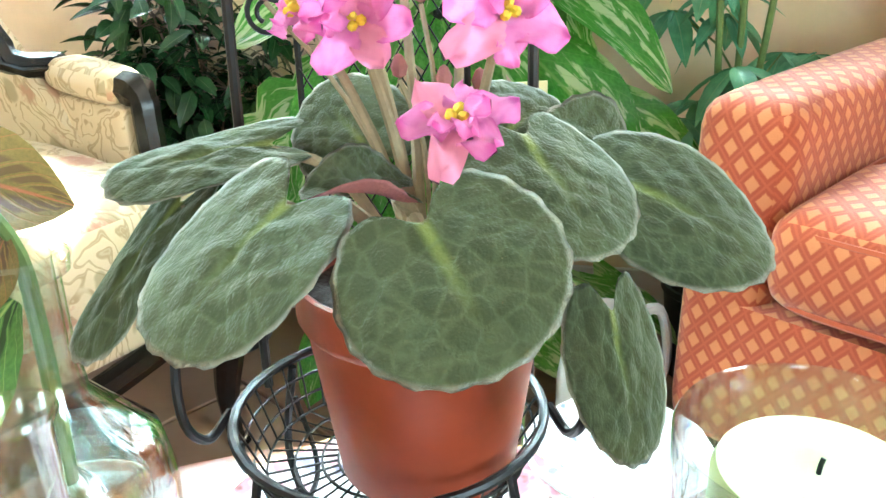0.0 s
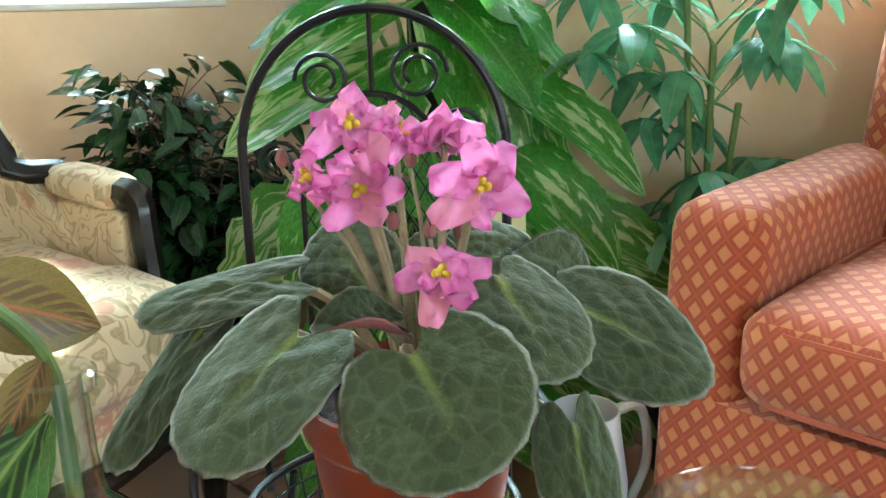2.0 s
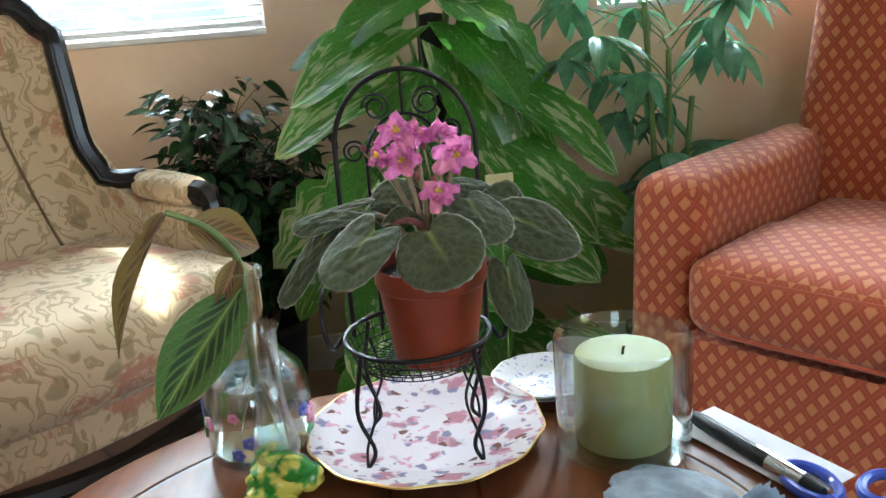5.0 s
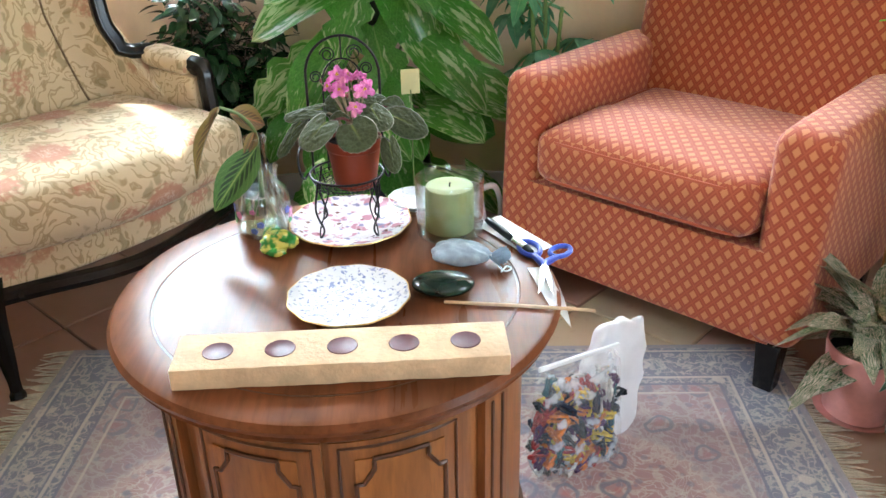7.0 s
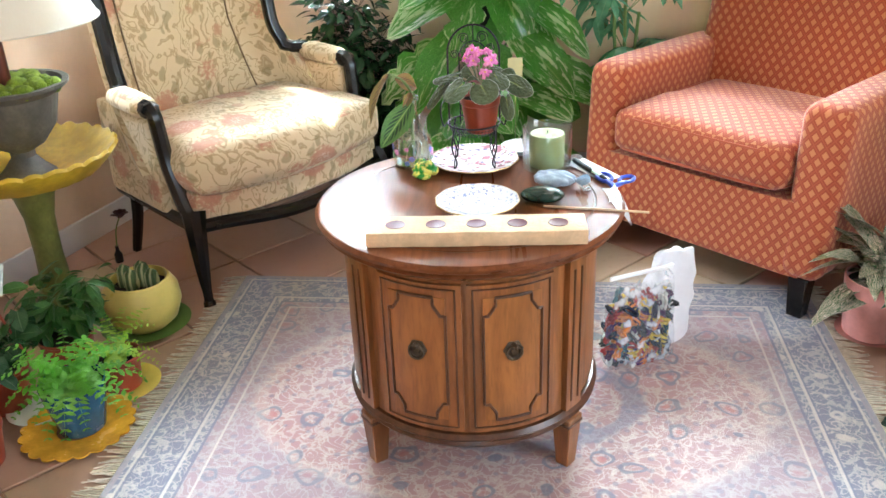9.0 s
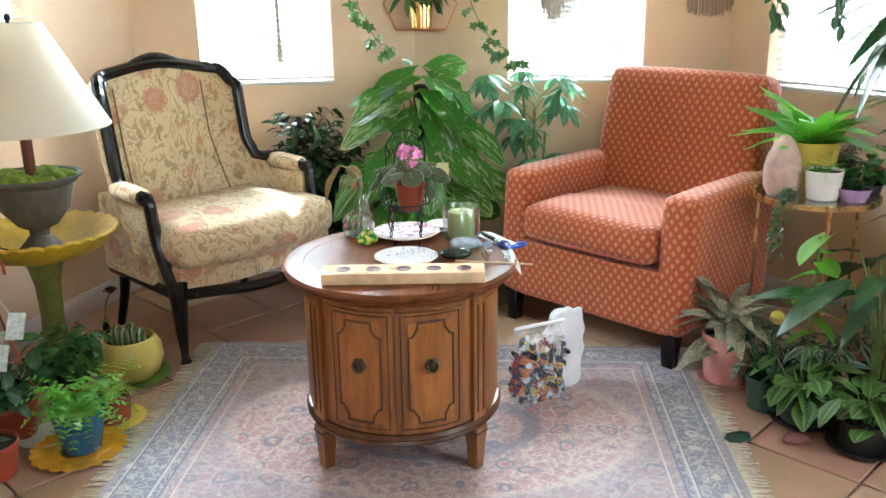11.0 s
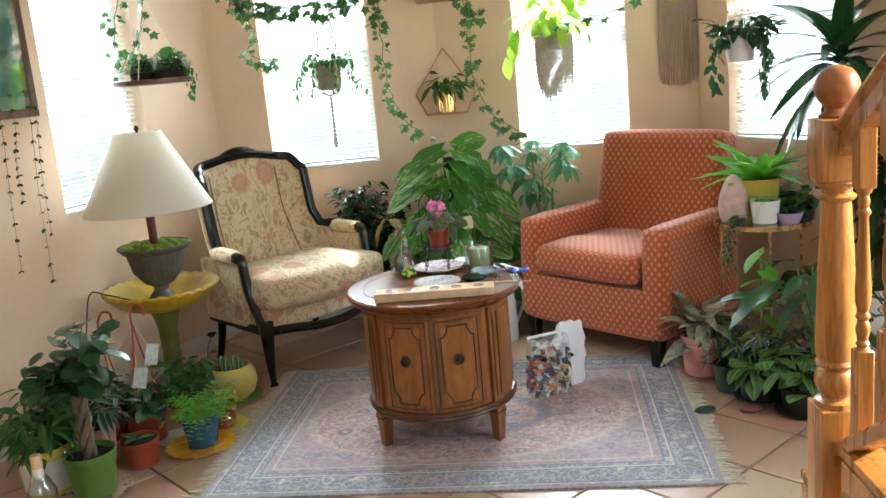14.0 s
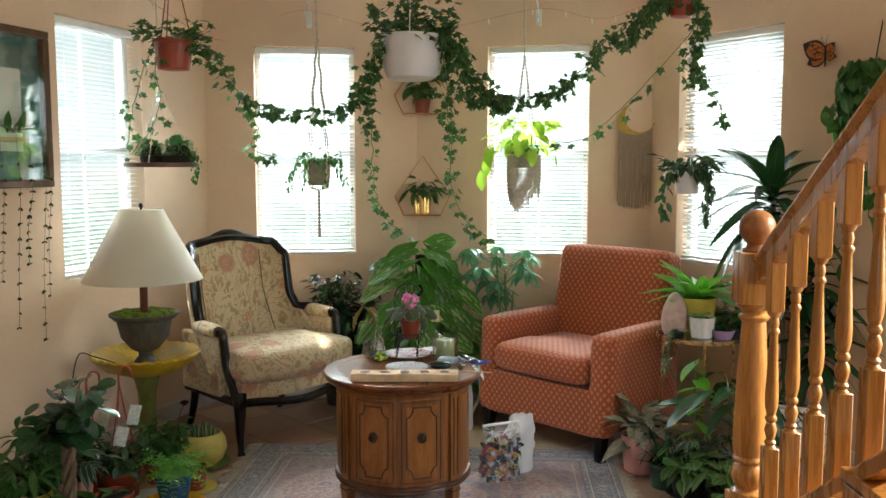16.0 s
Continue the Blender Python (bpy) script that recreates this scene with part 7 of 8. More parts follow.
shrub(pl, [((0, 0, 0.1), (rnd.uniform(-0.09, 0.09), rnd.uniform(-0.08, 0.08), rnd.uniform(0.18, 0.30))) for _ in range(8)], OVAL, MIDGREEN, 20, 0.065, 0.06, 53, 0.12, 0.003, twig=STEMG)
pl = thing("white_floor_plate", -1.12, 0.08, 0.0, 0, "plain white saucer lying on the tile floor", "plate")
saucer(pl, 0.085, WHITEG)
pl = thing("cactus_pot", -0.995, 0.505, 0.0, 0, "round cacti in a rounded pale yellow pot", "potted plant")
pl.matrix_world = pl.matrix_world @ Matrix.Scale(1.1, 4)
saucer(pl, 0.12, GREENP, 0.014)
CREAMY = plain("lemon_glaze", (0.68, 0.58, 0.16), 0.3, var=0.06)
part("pot", lathe([(0, 0.006), (0.06, 0.006), (0.088, 0.03), (0.104, 0.075), (0.100, 0.115), (0.082, 0.145), (0.076, 0.147), (0.074, 0.14), (0.08, 0.11), (0, 0.105)], 48), CREAMY, pl, "rounded lemon-yellow pot")
part("soil", lathe([(0, 0.118), (0.076, 0.12), (0, 0.13)], 20), SOIL, pl)
CACT = Nodes("striped_cactus", 0.6)
CACT.color(CACT.mix(CACT.step(CACT.math("SINE", CACT.math("MULTIPLY", CACT.split(CACT.coord())[0], 420)), 0.2, 0.8), (0.05, 0.10, 0.03), (0.30, 0.32, 0.16)))
for k, (x, y, h) in enumerate(((-0.035, 0.0, 0.075), (-0.008, -0.02, 0.07), (0.018, 0.0, 0.078), (0.042, -0.008, 0.066), (0.0, 0.03, 0.07))):
    cb = lathe([(0, 0), (0.016, 0.004), (0.020, h * 0.45), (0.016, h * 0.8), (0, h)], 24)
    bend(cb, lambda c: (c.x * (1 + 0.10 * math.cos(8 * math.atan2(c.y, c.x))), c.y * (1 + 0.10 * math.cos(8 * math.atan2(c.y, c.x))), c.z))
    part("cactus", cb, CACT.m, pl, m=Matrix.Translation((x, y, 0.115)))
bt = thing("cork_bottle", -1.335, -0.565, 0.0, 0, "clear glass bottle with a pale stopper", "bottle")
part("glass", lathe([(0, 0), (0.045, 0), (0.048, 0.006), (0.048, 0.12), (0.03, 0.165), (0.016, 0.185), (0.016, 0.22), (0.014, 0.22), (0.013, 0.185), (0.027, 0.163), (0.045, 0.12), (0.045, 0.01), (0, 0.008)], 32), GLASS, bt)
part("stopper", lathe([(0, 0.205), (0.0175, 0.205), (0.0185, 0.245), (0.016, 0.252), (0, 0.253)], 20), TRAYW, bt)
part("paper_label", lathe([(0.0172, 0.17), (0.0172, 0.205), (0.0166, 0.205), (0.0166, 0.17)], 24, True), WHITE, bt)
rs = thing("dark_rose", -1.25, 0.94, 0.0, 0, "single dried dark red rose in a slim bottle", "flower")
part("bottle", lathe([(0, 0), (0.014, 0), (0.014, 0.03), (0.006, 0.045), (0.006, 0.06), (0, 0.06)], 16), BLACKIRON, rs)
part("stem", tube(smooth_path([(0, 0, 0.05), (0.01, 0, 0.12), (0.04, -0.01, 0.18)], 8), 0.0025, 5), STEMG, rs)
lv = Bush()
for k in range(14):
    lv.add(ROUND, turn((0.04, -0.01, 0.176), k * 137, 25 + k * 4, 0, 0.036 - 0.001 * k))
lv.make("bloom", leafy("dried_rose", (0.03, 0.006, 0.008), (0.08, 0.012, 0.018), rough=0.7, through=0.1), rs)

# bag of threads beside the table
zb = thing("bag_of_thread", 0.435, 0.30, 0.0, 24, "clear plastic bag of coloured yarn beside the table", "bag")
yarn = [plain("yarn_" + nme, col, 0.9, var=0.3, scale=90, fine=400, bump=0.6) for nme, col in (("orange", (0.55, 0.16, 0.02)), ("yellow", (0.60, 0.42, 0.04)), ("teal", (0.015, 0.09, 0.11)), ("purple", (0.07, 0.015, 0.08)), ("white", (0.6, 0.58, 0.55)), ("navy", (0.01, 0.012, 0.03)), ("red", (0.28, 0.02, 0.02)), ("black", (0.012, 0.012, 0.014)))]
for k in range(170):
    x, z = rnd.uniform(-0.085, 0.085), 0.018 + 0.18 * rnd.random() ** 1.3
    y = rnd.uniform(-0.03, 0.03)
    a = rnd.uniform(0, 180)
    pts = []
    for j in range(26):
        t = j / 25 * 4 * math.pi
        w = rnd.uniform(0.8, 1.2)
        pts.append(Vector((x + 0.022 * math.cos(t) * w * math.cos(radians(a)), y + 0.010 * math.sin(t * 1.3) * w, z + 0.020 * math.cos(t) * math.sin(radians(a)) + 0.008 * math.sin(t))))
    part("skein", tube(pts, 0.0036, 5), yarn[k % 8], zb)
FILM = Nodes("clear_plastic_film", 0.12)
FILM.color((0.85, 0.87, 0.9))
FILM.put(FILM.b.inputs["Alpha"], FILM.math("ADD", FILM.math("MULTIPLY", FILM.step(FILM.noise(FILM.coord(), 26, 3), 0.5, 0.7), 0.45), 0.10))
FILM.bump(FILM.noise(FILM.coord(), 30, 4), 0.8, 0.01)
part("film", bend(pillow(0.21, 0.09, 0.27, 0.035, 9), lambda c: (c.x * (1 - 0.1 * c.z / 0.27) + 0.004 * noise.noise(c * 30), c.y * (1 - 0.75 * (c.z / 0.27) ** 2) + 0.006 * noise.noise(c * 22), c.z)), FILM.m, zb, "clear plastic film")
part("zip", block(0.19, 0.006, 0.012, 0.002, 1, at=(0, 0, 0.262)), WHITE, zb, "pale zip closure")
wb = solo("white_plastic_bag", bend(pillow(0.19, 0.06, 0.29, 0.028, 12), lambda c: (c.x * (1 - 0.45 * (c.z / 0.28) ** 2) + 0.02 * noise.noise(c * 18), c.y * (1 - 0.5 * c.z / 0.28) + 0.012 * noise.noise(c * 16 + Vector((4, 4, 4))), c.z + 0.02 * noise.noise(c * 14) * (c.z > 0.15))), plain("white_carrier_bag", (0.74, 0.73, 0.74), 0.45, var=0.04, bump=0.3), "crumpled white plastic carrier bag", "bag", pose(0.505, 0.385, 0.002, 0, 8, 24))
for x, y, col, nm, lab in ((1.012, 0.012, DKGREENP, "packet", "small crumpled dark green packet on the floor"), (1.185, 0.0, VBUD, "fallen_leaf", "dried dark red leaf fallen on the floor")):
    s = bmesh.new()
    bmesh.ops.create_icosphere(s, subdivisions=3, radius=1)
    bend(s, lambda c: (c.x * 0.042 * (1 + 0.3 * noise.noise(c * 2)), c.y * 0.03 * (1 + 0.3 * noise.noise(c * 2.4)), 0.010 + c.z * 0.010))
    solo(nm, s, col, lab, nm.replace("_", " "), pose(x, y, 0.0, 0, 0, 20))

# ---------------------------------------------------------------- hanging plants
IVYLEAF = lobed(1.0)
SMALLIVY = lobed(1.0, ((0, 0.8), (45, 0.5), (75, 0.66), (120, 0.42), (160, 0.30)))


def vine(parent, pts, per, size, seed, blade=IVYLEAF, material=IVY, thick=0.0022, scatter=0.03, n=40, name="vine"):
    """A trailing stem with its leaves, in the thing's own space."""
    r = random.Random(seed)
    path = smooth_path(pts, n)
    path = [p + Vector((r.uniform(-1, 1), r.uniform(-1, 1), r.uniform(-1, 1))) * 0.006 for p in path]
    v = part(name, tube(path, thick, 5), STEMG, parent)
    lv = Bush()
    for q in path:
        for _ in range(per):
            o = q + Vector((r.uniform(-1, 1), r.uniform(-1, 1), r.uniform(-0.9, 0.5))) * scatter
            lv.add(blade, turn(o, 180 + r.uniform(-80, 80), r.uniform(-85, -25), r.uniform(-45, 45), size * r.uniform(0.65, 1.3)))
    o = new("foliage", lv.mesh("foliage", material))
    o.parent = v
    return v


def crown(parent, centre, radius, n, size, seed, blade, material, flat=0.6, out=(-50, 40)):
    r = random.Random(seed)
    lv = Bush()
    for k in range(n):
        a = r.uniform(0, 360)
        d = Vector((math.cos(radians(a)), math.sin(radians(a)), r.uniform(-0.2, 1.0) * flat))
        p = Vector(centre) + d * radius * r.uniform(0.35, 1.0)
        lv.add(blade, turn(p, a - 90 + r.uniform(-40, 40), r.uniform(*out), r.uniform(-35, 35), size * r.uniform(0.7, 1.25)))
    return lv.make("foliage", material, parent)


def cords(parent, r, z0, z1, n=3, material=ROPE, thick=0.002, beads=False, top=None):
    """Hanging cords from the pot's rim up to the ceiling hook."""
    for k in range(n):
        a = 2 * math.pi * k / n + 0.5
        part("cord", tube([(r * math.cos(a), r * math.sin(a), z0), (0.0, 0.0, z1)], thick, 5), material, parent)
        if beads:
            for f in (0.25, 0.5):
                part("bead", lathe([(0, -0.009), (0.008, -0.004), (0.008, 0.004), (0, 0.009)], 10), TRAYW, parent, m=Matrix.Translation(Vector((r * math.cos(a), r * math.sin(a), z0)).lerp(Vector((0, 0, z1)), f)))
    if top:
        part("rope", bar((0, 0, z1 - 0.01), (0, 0, top), thick * 1.3, 6), material, parent)


ZC = CEILING_Z
# red pot with ivy, and the board of moss under it
p1 = thing("hanging_ivy", -1.125, 0.65, 1.90, 0, "ivy in a red plastic pot hung from the ceiling", "hanging plant", "ivy plants")
pot(p1, 0.096, 0.14, REDP, 0.02, 0.78)
cords(p1, 0.09, 0.135, 0.55, 3, REDP, 0.003, top=ZC - 1.90)
crown(p1, (0, 0, 0.15), 0.16, 120, 0.052, 61, IVYLEAF, IVY)
vine(p1, [(0.05, 0, 0.15), (0.10, 0.03, 0.14), (0.225, 0.05, 0.03), (0.325, 0.05, -0.14), (0.49, 0.05, -0.18), (0.75, 0.05, -0.19), (0.89, 0.05, -0.10), (1.03, 0.05, 0.14)], 5, 0.056, 62, scatter=0.04, n=46)
vine(p1, [(0.325, 0.05, -0.14), (0.385, 0.05, -0.28), (0.355, 0.05, -0.37), (0.43, 0.05, -0.41), (0.47, 0.05, -0.40)], 1, 0.045, 63, scatter=0.02, n=24)
vine(p1, [(-0.05, -0.02, 0.14), (-0.11, -0.03, 0.06), (-0.17, -0.02, -0.10), (-0.215, 0, -0.24), (-0.24, 0, -0.36)], 2, 0.05, 64, scatter=0.03, n=20)
vine(p1, [(-0.03, -0.04, 0.14), (-0.06, -0.09, 0.02), (-0.05, -0.07, -0.15), (-0.10, -0.05, -0.27), (-0.20, -0.05, -0.40)], 1, 0.045, 65, scatter=0.03, n=24)

p2 = thing("hanging_moss_board", -1.225, 0.72, 1.435, 0, "round wooden board of moss hung on beaded cords", "hanging plant")
part("board", lathe([(0, 0), (0.172, 0), (0.176, 0.005), (0.176, 0.02), (0.170, 0.022), (0.166, 0.012), (0, 0.010)], 48), TABLEDARK, p2, "dark round wooden tray")
cords(p2, 0.165, 0.02, 0.40, 3, ROPE, 0.0025, True, top=ZC - 1.435)
for cx, r, sd in ((-0.045, 0.065, 71), (0.085, 0.085, 72)):
    rr = random.Random(sd)
    lv = Bush()
    for k in range(700):
        a, b = rr.uniform(0, 360), rr.uniform(-20, 90)
        d = Vector((math.cos(radians(a)) * math.cos(radians(b)), math.sin(radians(a)) * math.cos(radians(b)), abs(math.sin(radians(b)))))
        lv.add(Blade(1.0, 0.5, "ovate", 2, 2, 0.2, 0.2), turn(Vector((cx, 0, 0.055)) + d * r * rr.uniform(0.75, 1.05), a - 90, b, 0, 0.020))
    lv.make("moss_mound", MIDGREEN, p2, "dense green moss cushion")
    part("mound_core", lathe([(0, 0.011), (r * 0.8, 0.011), (r * 0.85, 0.05), (r * 0.6, 0.10), (0, 0.12)], 20), SOIL, p2, m=Matrix.Translation((cx, 0, 0)))
vine(p2, [(0.14, 0.0, 0.06), (0.175, -0.02, 0.05), (0.18, -0.02, -0.05)], 7, 0.020, 73, OVAL, MIDGREEN, 0.001, 0.018, 12)

# macrame hanger with a small pot
KHAKI = plain("khaki_clay", (0.24, 0.22, 0.13), 0.75, var=0.15, scale=30)
p3 = thing("macrame_planter", -0.512, 1.16, 1.335, 0, "trailing plant in khaki pot in a cream macrame hanger", "hanging plant", "macrame planters")
pot(p3, 0.068, 0.135, KHAKI, 0.03, 0.85)
for a in (45, 135, 225, 315):
    c, s = math.cos(radians(a)), math.sin(radians(a))
    pts = [(0, 0, -0.03), (0.058 * c, 0.058 * s, 0.0), (0.072 * c, 0.072 * s, 0.10), (0.060 * c, 0.060 * s, 0.25), (0.02 * c, 0.02 * s, 0.62), (0, 0, 0.80)]
    q = smooth_path(pts, 60)
    tw = [Vector(p) + Vector((0.004 * math.sin(i * 1.1), 0.004 * math.cos(i * 1.1), 0)) for i, p in enumerate(q)]
    part("braid", tube(tw, 0.0042, 6), ROPE, p3, "knotted cream cord")
part("top_rope", tube([(0, 0, 0.79), (-0.02, 0, ZC - 1.335)], 0.005, 6), ROPE, p3)
ts = bmesh.new()
for k in range(26):
    a, r = rnd.uniform(0, 6.28), rnd.uniform(0, 0.012)
    join(ts, tube([(r * 0.5 * math.cos(a), r * 0.5 * math.sin(a), -0.03), (r * 0.5 * math.cos(a), r * 0.5 * math.sin(a), -0.20), (r * math.cos(a), r * math.sin(a), -0.27 + rnd.uniform(-0.02, 0.01))], 0.0022, 4))
part("tassel", ts, ROPE, p3, "long cream cotton tassel")
crown(p3, (0, 0, 0.13), 0.12, 80, 0.030, 74, OVAL, MIDGREEN)
for k in range(9):
    a = radians(k * 40 + 10)
    vine(p3, [(0.05 * math.cos(a), 0.05 * math.sin(a), 0.14), (0.12 * math.cos(a), 0.12 * math.sin(a), 0.13), (0.17 * math.cos(a), 0.15 * math.sin(a), rnd.uniform(-0.02, 0.06))], 2, 0.026, 80 + k, OVAL, MIDGREEN, 0.001, 0.015, 12)

# white planter in the middle with much ivy
p4 = thing("hanging_ivy", 0.015, 0.70, 1.855, 0, "lush ivy in a white round hanging planter", "hanging plant", "ivy plants")
WHITEPL = plain("white_planter", (0.72, 0.68, 0.70), 0.4, var=0.03)
part("planter", lathe([(0, 0), (0.09, 0), (0.118, 0.012), (0.136, 0.05), (0.146, 0.13), (0.148, 0.212), (0.142, 0.214), (0.139, 0.13), (0, 0.10)], 56), WHITEPL, p4, "white rounded planter")
part("soil", lathe([(0, 0.17), (0.140, 0.17), (0, 0.19)], 24), SOIL, p4)
cords(p4, 0.138, 0.21, 0.62, 3, WHITE, 0.0025, top=ZC - 1.855)
crown(p4, (0, 0, 0.22), 0.20, 300, 0.055, 90, IVYLEAF, IVY, 0.75)
vine(p4, [(0.10, 0, 0.24), (0.165, 0.0, 0.245), (0.275, 0, 0.07), (0.445, 0, -0.075), (0.645, 0, -0.055), (0.805, 0, 0.03), (0.915, 0, 0.165), (1.05, 0, 0.28), (1.2, 0, 0.38)], 6, 0.052, 91, scatter=0.05, n=52)
vine(p4, [(0.14, 0, 0.22), (0.22, 0.02, 0.15), (0.27, 0.0, -0.02), (0.36, 0.0, -0.07), (0.5, 0, -0.10)], 7, 0.052, 97, scatter=0.06, n=26)
vine(p4, [(-0.12, 0, 0.22), (-0.17, -0.03, 0.12), (-0.20, -0.02, 0.0), (-0.195, 0, -0.30), (-0.185, 0, -0.52), (-0.115, 0, -0.69), (-0.045, 0, -0.73)], 2, 0.044, 92, scatter=0.028, n=40)
vine(p4, [(-0.10, -0.05, 0.22), (-0.18, -0.06, 0.10), (-0.23, -0.04, -0.05), (-0.19, -0.04, -0.25)], 4, 0.048, 93, scatter=0.04, n=20)
vine(p4, [(0.12, -0.04, 0.22), (0.165, -0.04, 0.05), (0.185, 0, -0.33), (0.195, 0, -0.52), (0.275, 0, -0.69), (0.375, 0, -0.77)], 2, 0.044, 94, scatter=0.028, n=40)
vine(p4, [(0.12, -0.06, 0.22), (0.20, -0.06, 0.10), (0.17, -0.05, -0.12), (0.22, -0.03, -0.25)], 4, 0.048, 95, scatter=0.04, n=20)
vine(p4, [(0.0, -0.05, 0.26), (-0.02, -0.02, 0.36), (0.05, 0.0, 0.48)], 4, 0.045, 96, scatter=0.05, n=16)

# lime pothos in a fringed macrame holder
p5 = thing("macrame_planter", 0.615, 1.30, 1.43, 0, "lime green pothos in a fringed macrame hanger", "hanging plant", "macrame planters")
TEAL = plain("teal_glaze", (0.05, 0.28, 0.30), 0.2, var=0.15, scale=30)
pot(p5, 0.085, 0.125, TEAL, 0.0, 0.8)
fr = bmesh.new()
for k in range(110):
    a = 2 * math.pi * k / 110
    r = 0.092
    join(fr, tube([(r * math.cos(a), r * math.sin(a), 0.07), (r * 1.03 * math.cos(a), r * 1.03 * math.sin(a), -0.05), (r * 0.95 * math.cos(a + 0.03), r * 0.95 * math.sin(a + 0.03), -0.18 + 0.05 * math.sin(a * 2.5) + rnd.uniform(-0.03, 0.02))], 0.0026, 4))
part("fringe", fr, ROPE, p5, "long knotted cotton fringe")
part("collar", tube([(0.093 * math.cos(t), 0.093 * math.sin(t), 0.072) for t in (2 * math.pi * k / 48 for k in range(48))], 0.005, 6, True), ROPE, p5)
cords(p5, 0.088, 0.08, 0.62, 4, ROPE, 0.0035, top=ZC - 1.43)
LIME = one(Blade(1.0, 0.72, "heart", 7, 4, 0.35, 0.15, 0.015), "leaf", GOLDEN)
for k in range(64):
    yaw = k * 137.5
    d = Vector((-math.sin(radians(yaw)), math.cos(radians(yaw)), 0))
    p = d * rnd.uniform(0.04, 0.17) + Vector((0, 0, rnd.uniform(0.08, 0.27)))
    leaf_at(LIME, turn(p, yaw, rnd.uniform(-55, 30), rnd.uniform(-25, 25), rnd.uniform(0.06, 0.10)), p5)
for q in ((-0.2, -0.03, 0.05), (-0.23, -0.03, -0.03), (-0.19, -0.04, 0.10)):
    leaf_at(LIME, turn(q, 150, -60, 10, 0.095), p5)

# white pot by the east window
p6 = thing("hanging_houseplant", 1.355, 0.67, 1.305, 0, "variegated plant in white pot on thin cords", "hanging plant")
pot(p6, 0.070, 0.115, WHITEPL, 0.02, 0.75)
cords(p6, 0.066, 0.11, 0.52, 3, WHITE, 0.0016, True, top=ZC - 1.305)
crown(p6, (0, 0, 0.12), 0.15, 150, 0.055, 101, OVAL, JADE, 0.5)
for a in (200, 300, 20):
    c, s = math.cos(radians(a)), math.sin(radians(a))
    vine(p6, [(0.05 * c, 0.05 * s, 0.12), (0.12 * c, 0.12 * s, 0.08), (0.13 * c, 0.13 * s, -0.10)], 3, 0.045, 102 + a, OVAL, JADE, 0.0015, 0.02, 12)

# red pot high on the right with trailing ivy
p7 = thing("hanging_ivy", 1.32, 0.70, 2.155, 0, "ivy trailing from a red hanging pot", "hanging plant", "ivy plants")
pot(p7, 0.075, 0.12, REDP, 0.02, 0.78)
cords(p7, 0.07, 0.115, 0.45, 3, REDP, 0.0025, top=ZC - 2.155)
crown(p7, (0, 0, 0.12), 0.16, 120, 0.05, 111, IVYLEAF, IVY)
vine(p7, [(0.03, -0.03, 0.1), (0.04, -0.08, -0.05), (-0.19, 0, -0.345), (-0.33, 0, -0.475), (-0.44, 0, -0.575), (-0.63, 0, -0.605)], 1, 0.060, 112, scatter=0.025, n=22)
vine(p7, [(0.04, -0.02, 0.1), (0.06, -0.06, -0.06), (0.06, 0, -0.215), (0.18, 0, -0.385), (0.21, 0, -0.495)], 2, 0.052, 113, scatter=0.03, n=16)
vine(p7, [(-0.05, -0.02, 0.1), (-0.14, 0, 0.06), (-0.2, 0, -0.04), (-0.28, 0, -0.12)], 5, 0.050, 114, scatter=0.04, n=18)
vine(p7, [(0.02, -0.05, 0.1), (0.05, -0.09, -0.02), (0.03, -0.08, -0.20), (0.06, -0.06, -0.30)], 6, 0.048, 115, scatter=0.05, n=18)

# ---------------------------------------------------------------- on the walls


def on_wall(a, b, x, off=0.0):
    """Point of wall a-b at this x, off metres into the room, and the wall's turn."""
    a, b = Vector(a), Vector(b)
    f = (x - a.x) / (b.x - a.x)
    p = a.lerp(b, f)
    d = (b - a).normalized()
    return p.x + d.y * off, p.y - d.x * off, math.degrees(math.atan2(d.y, d.x))


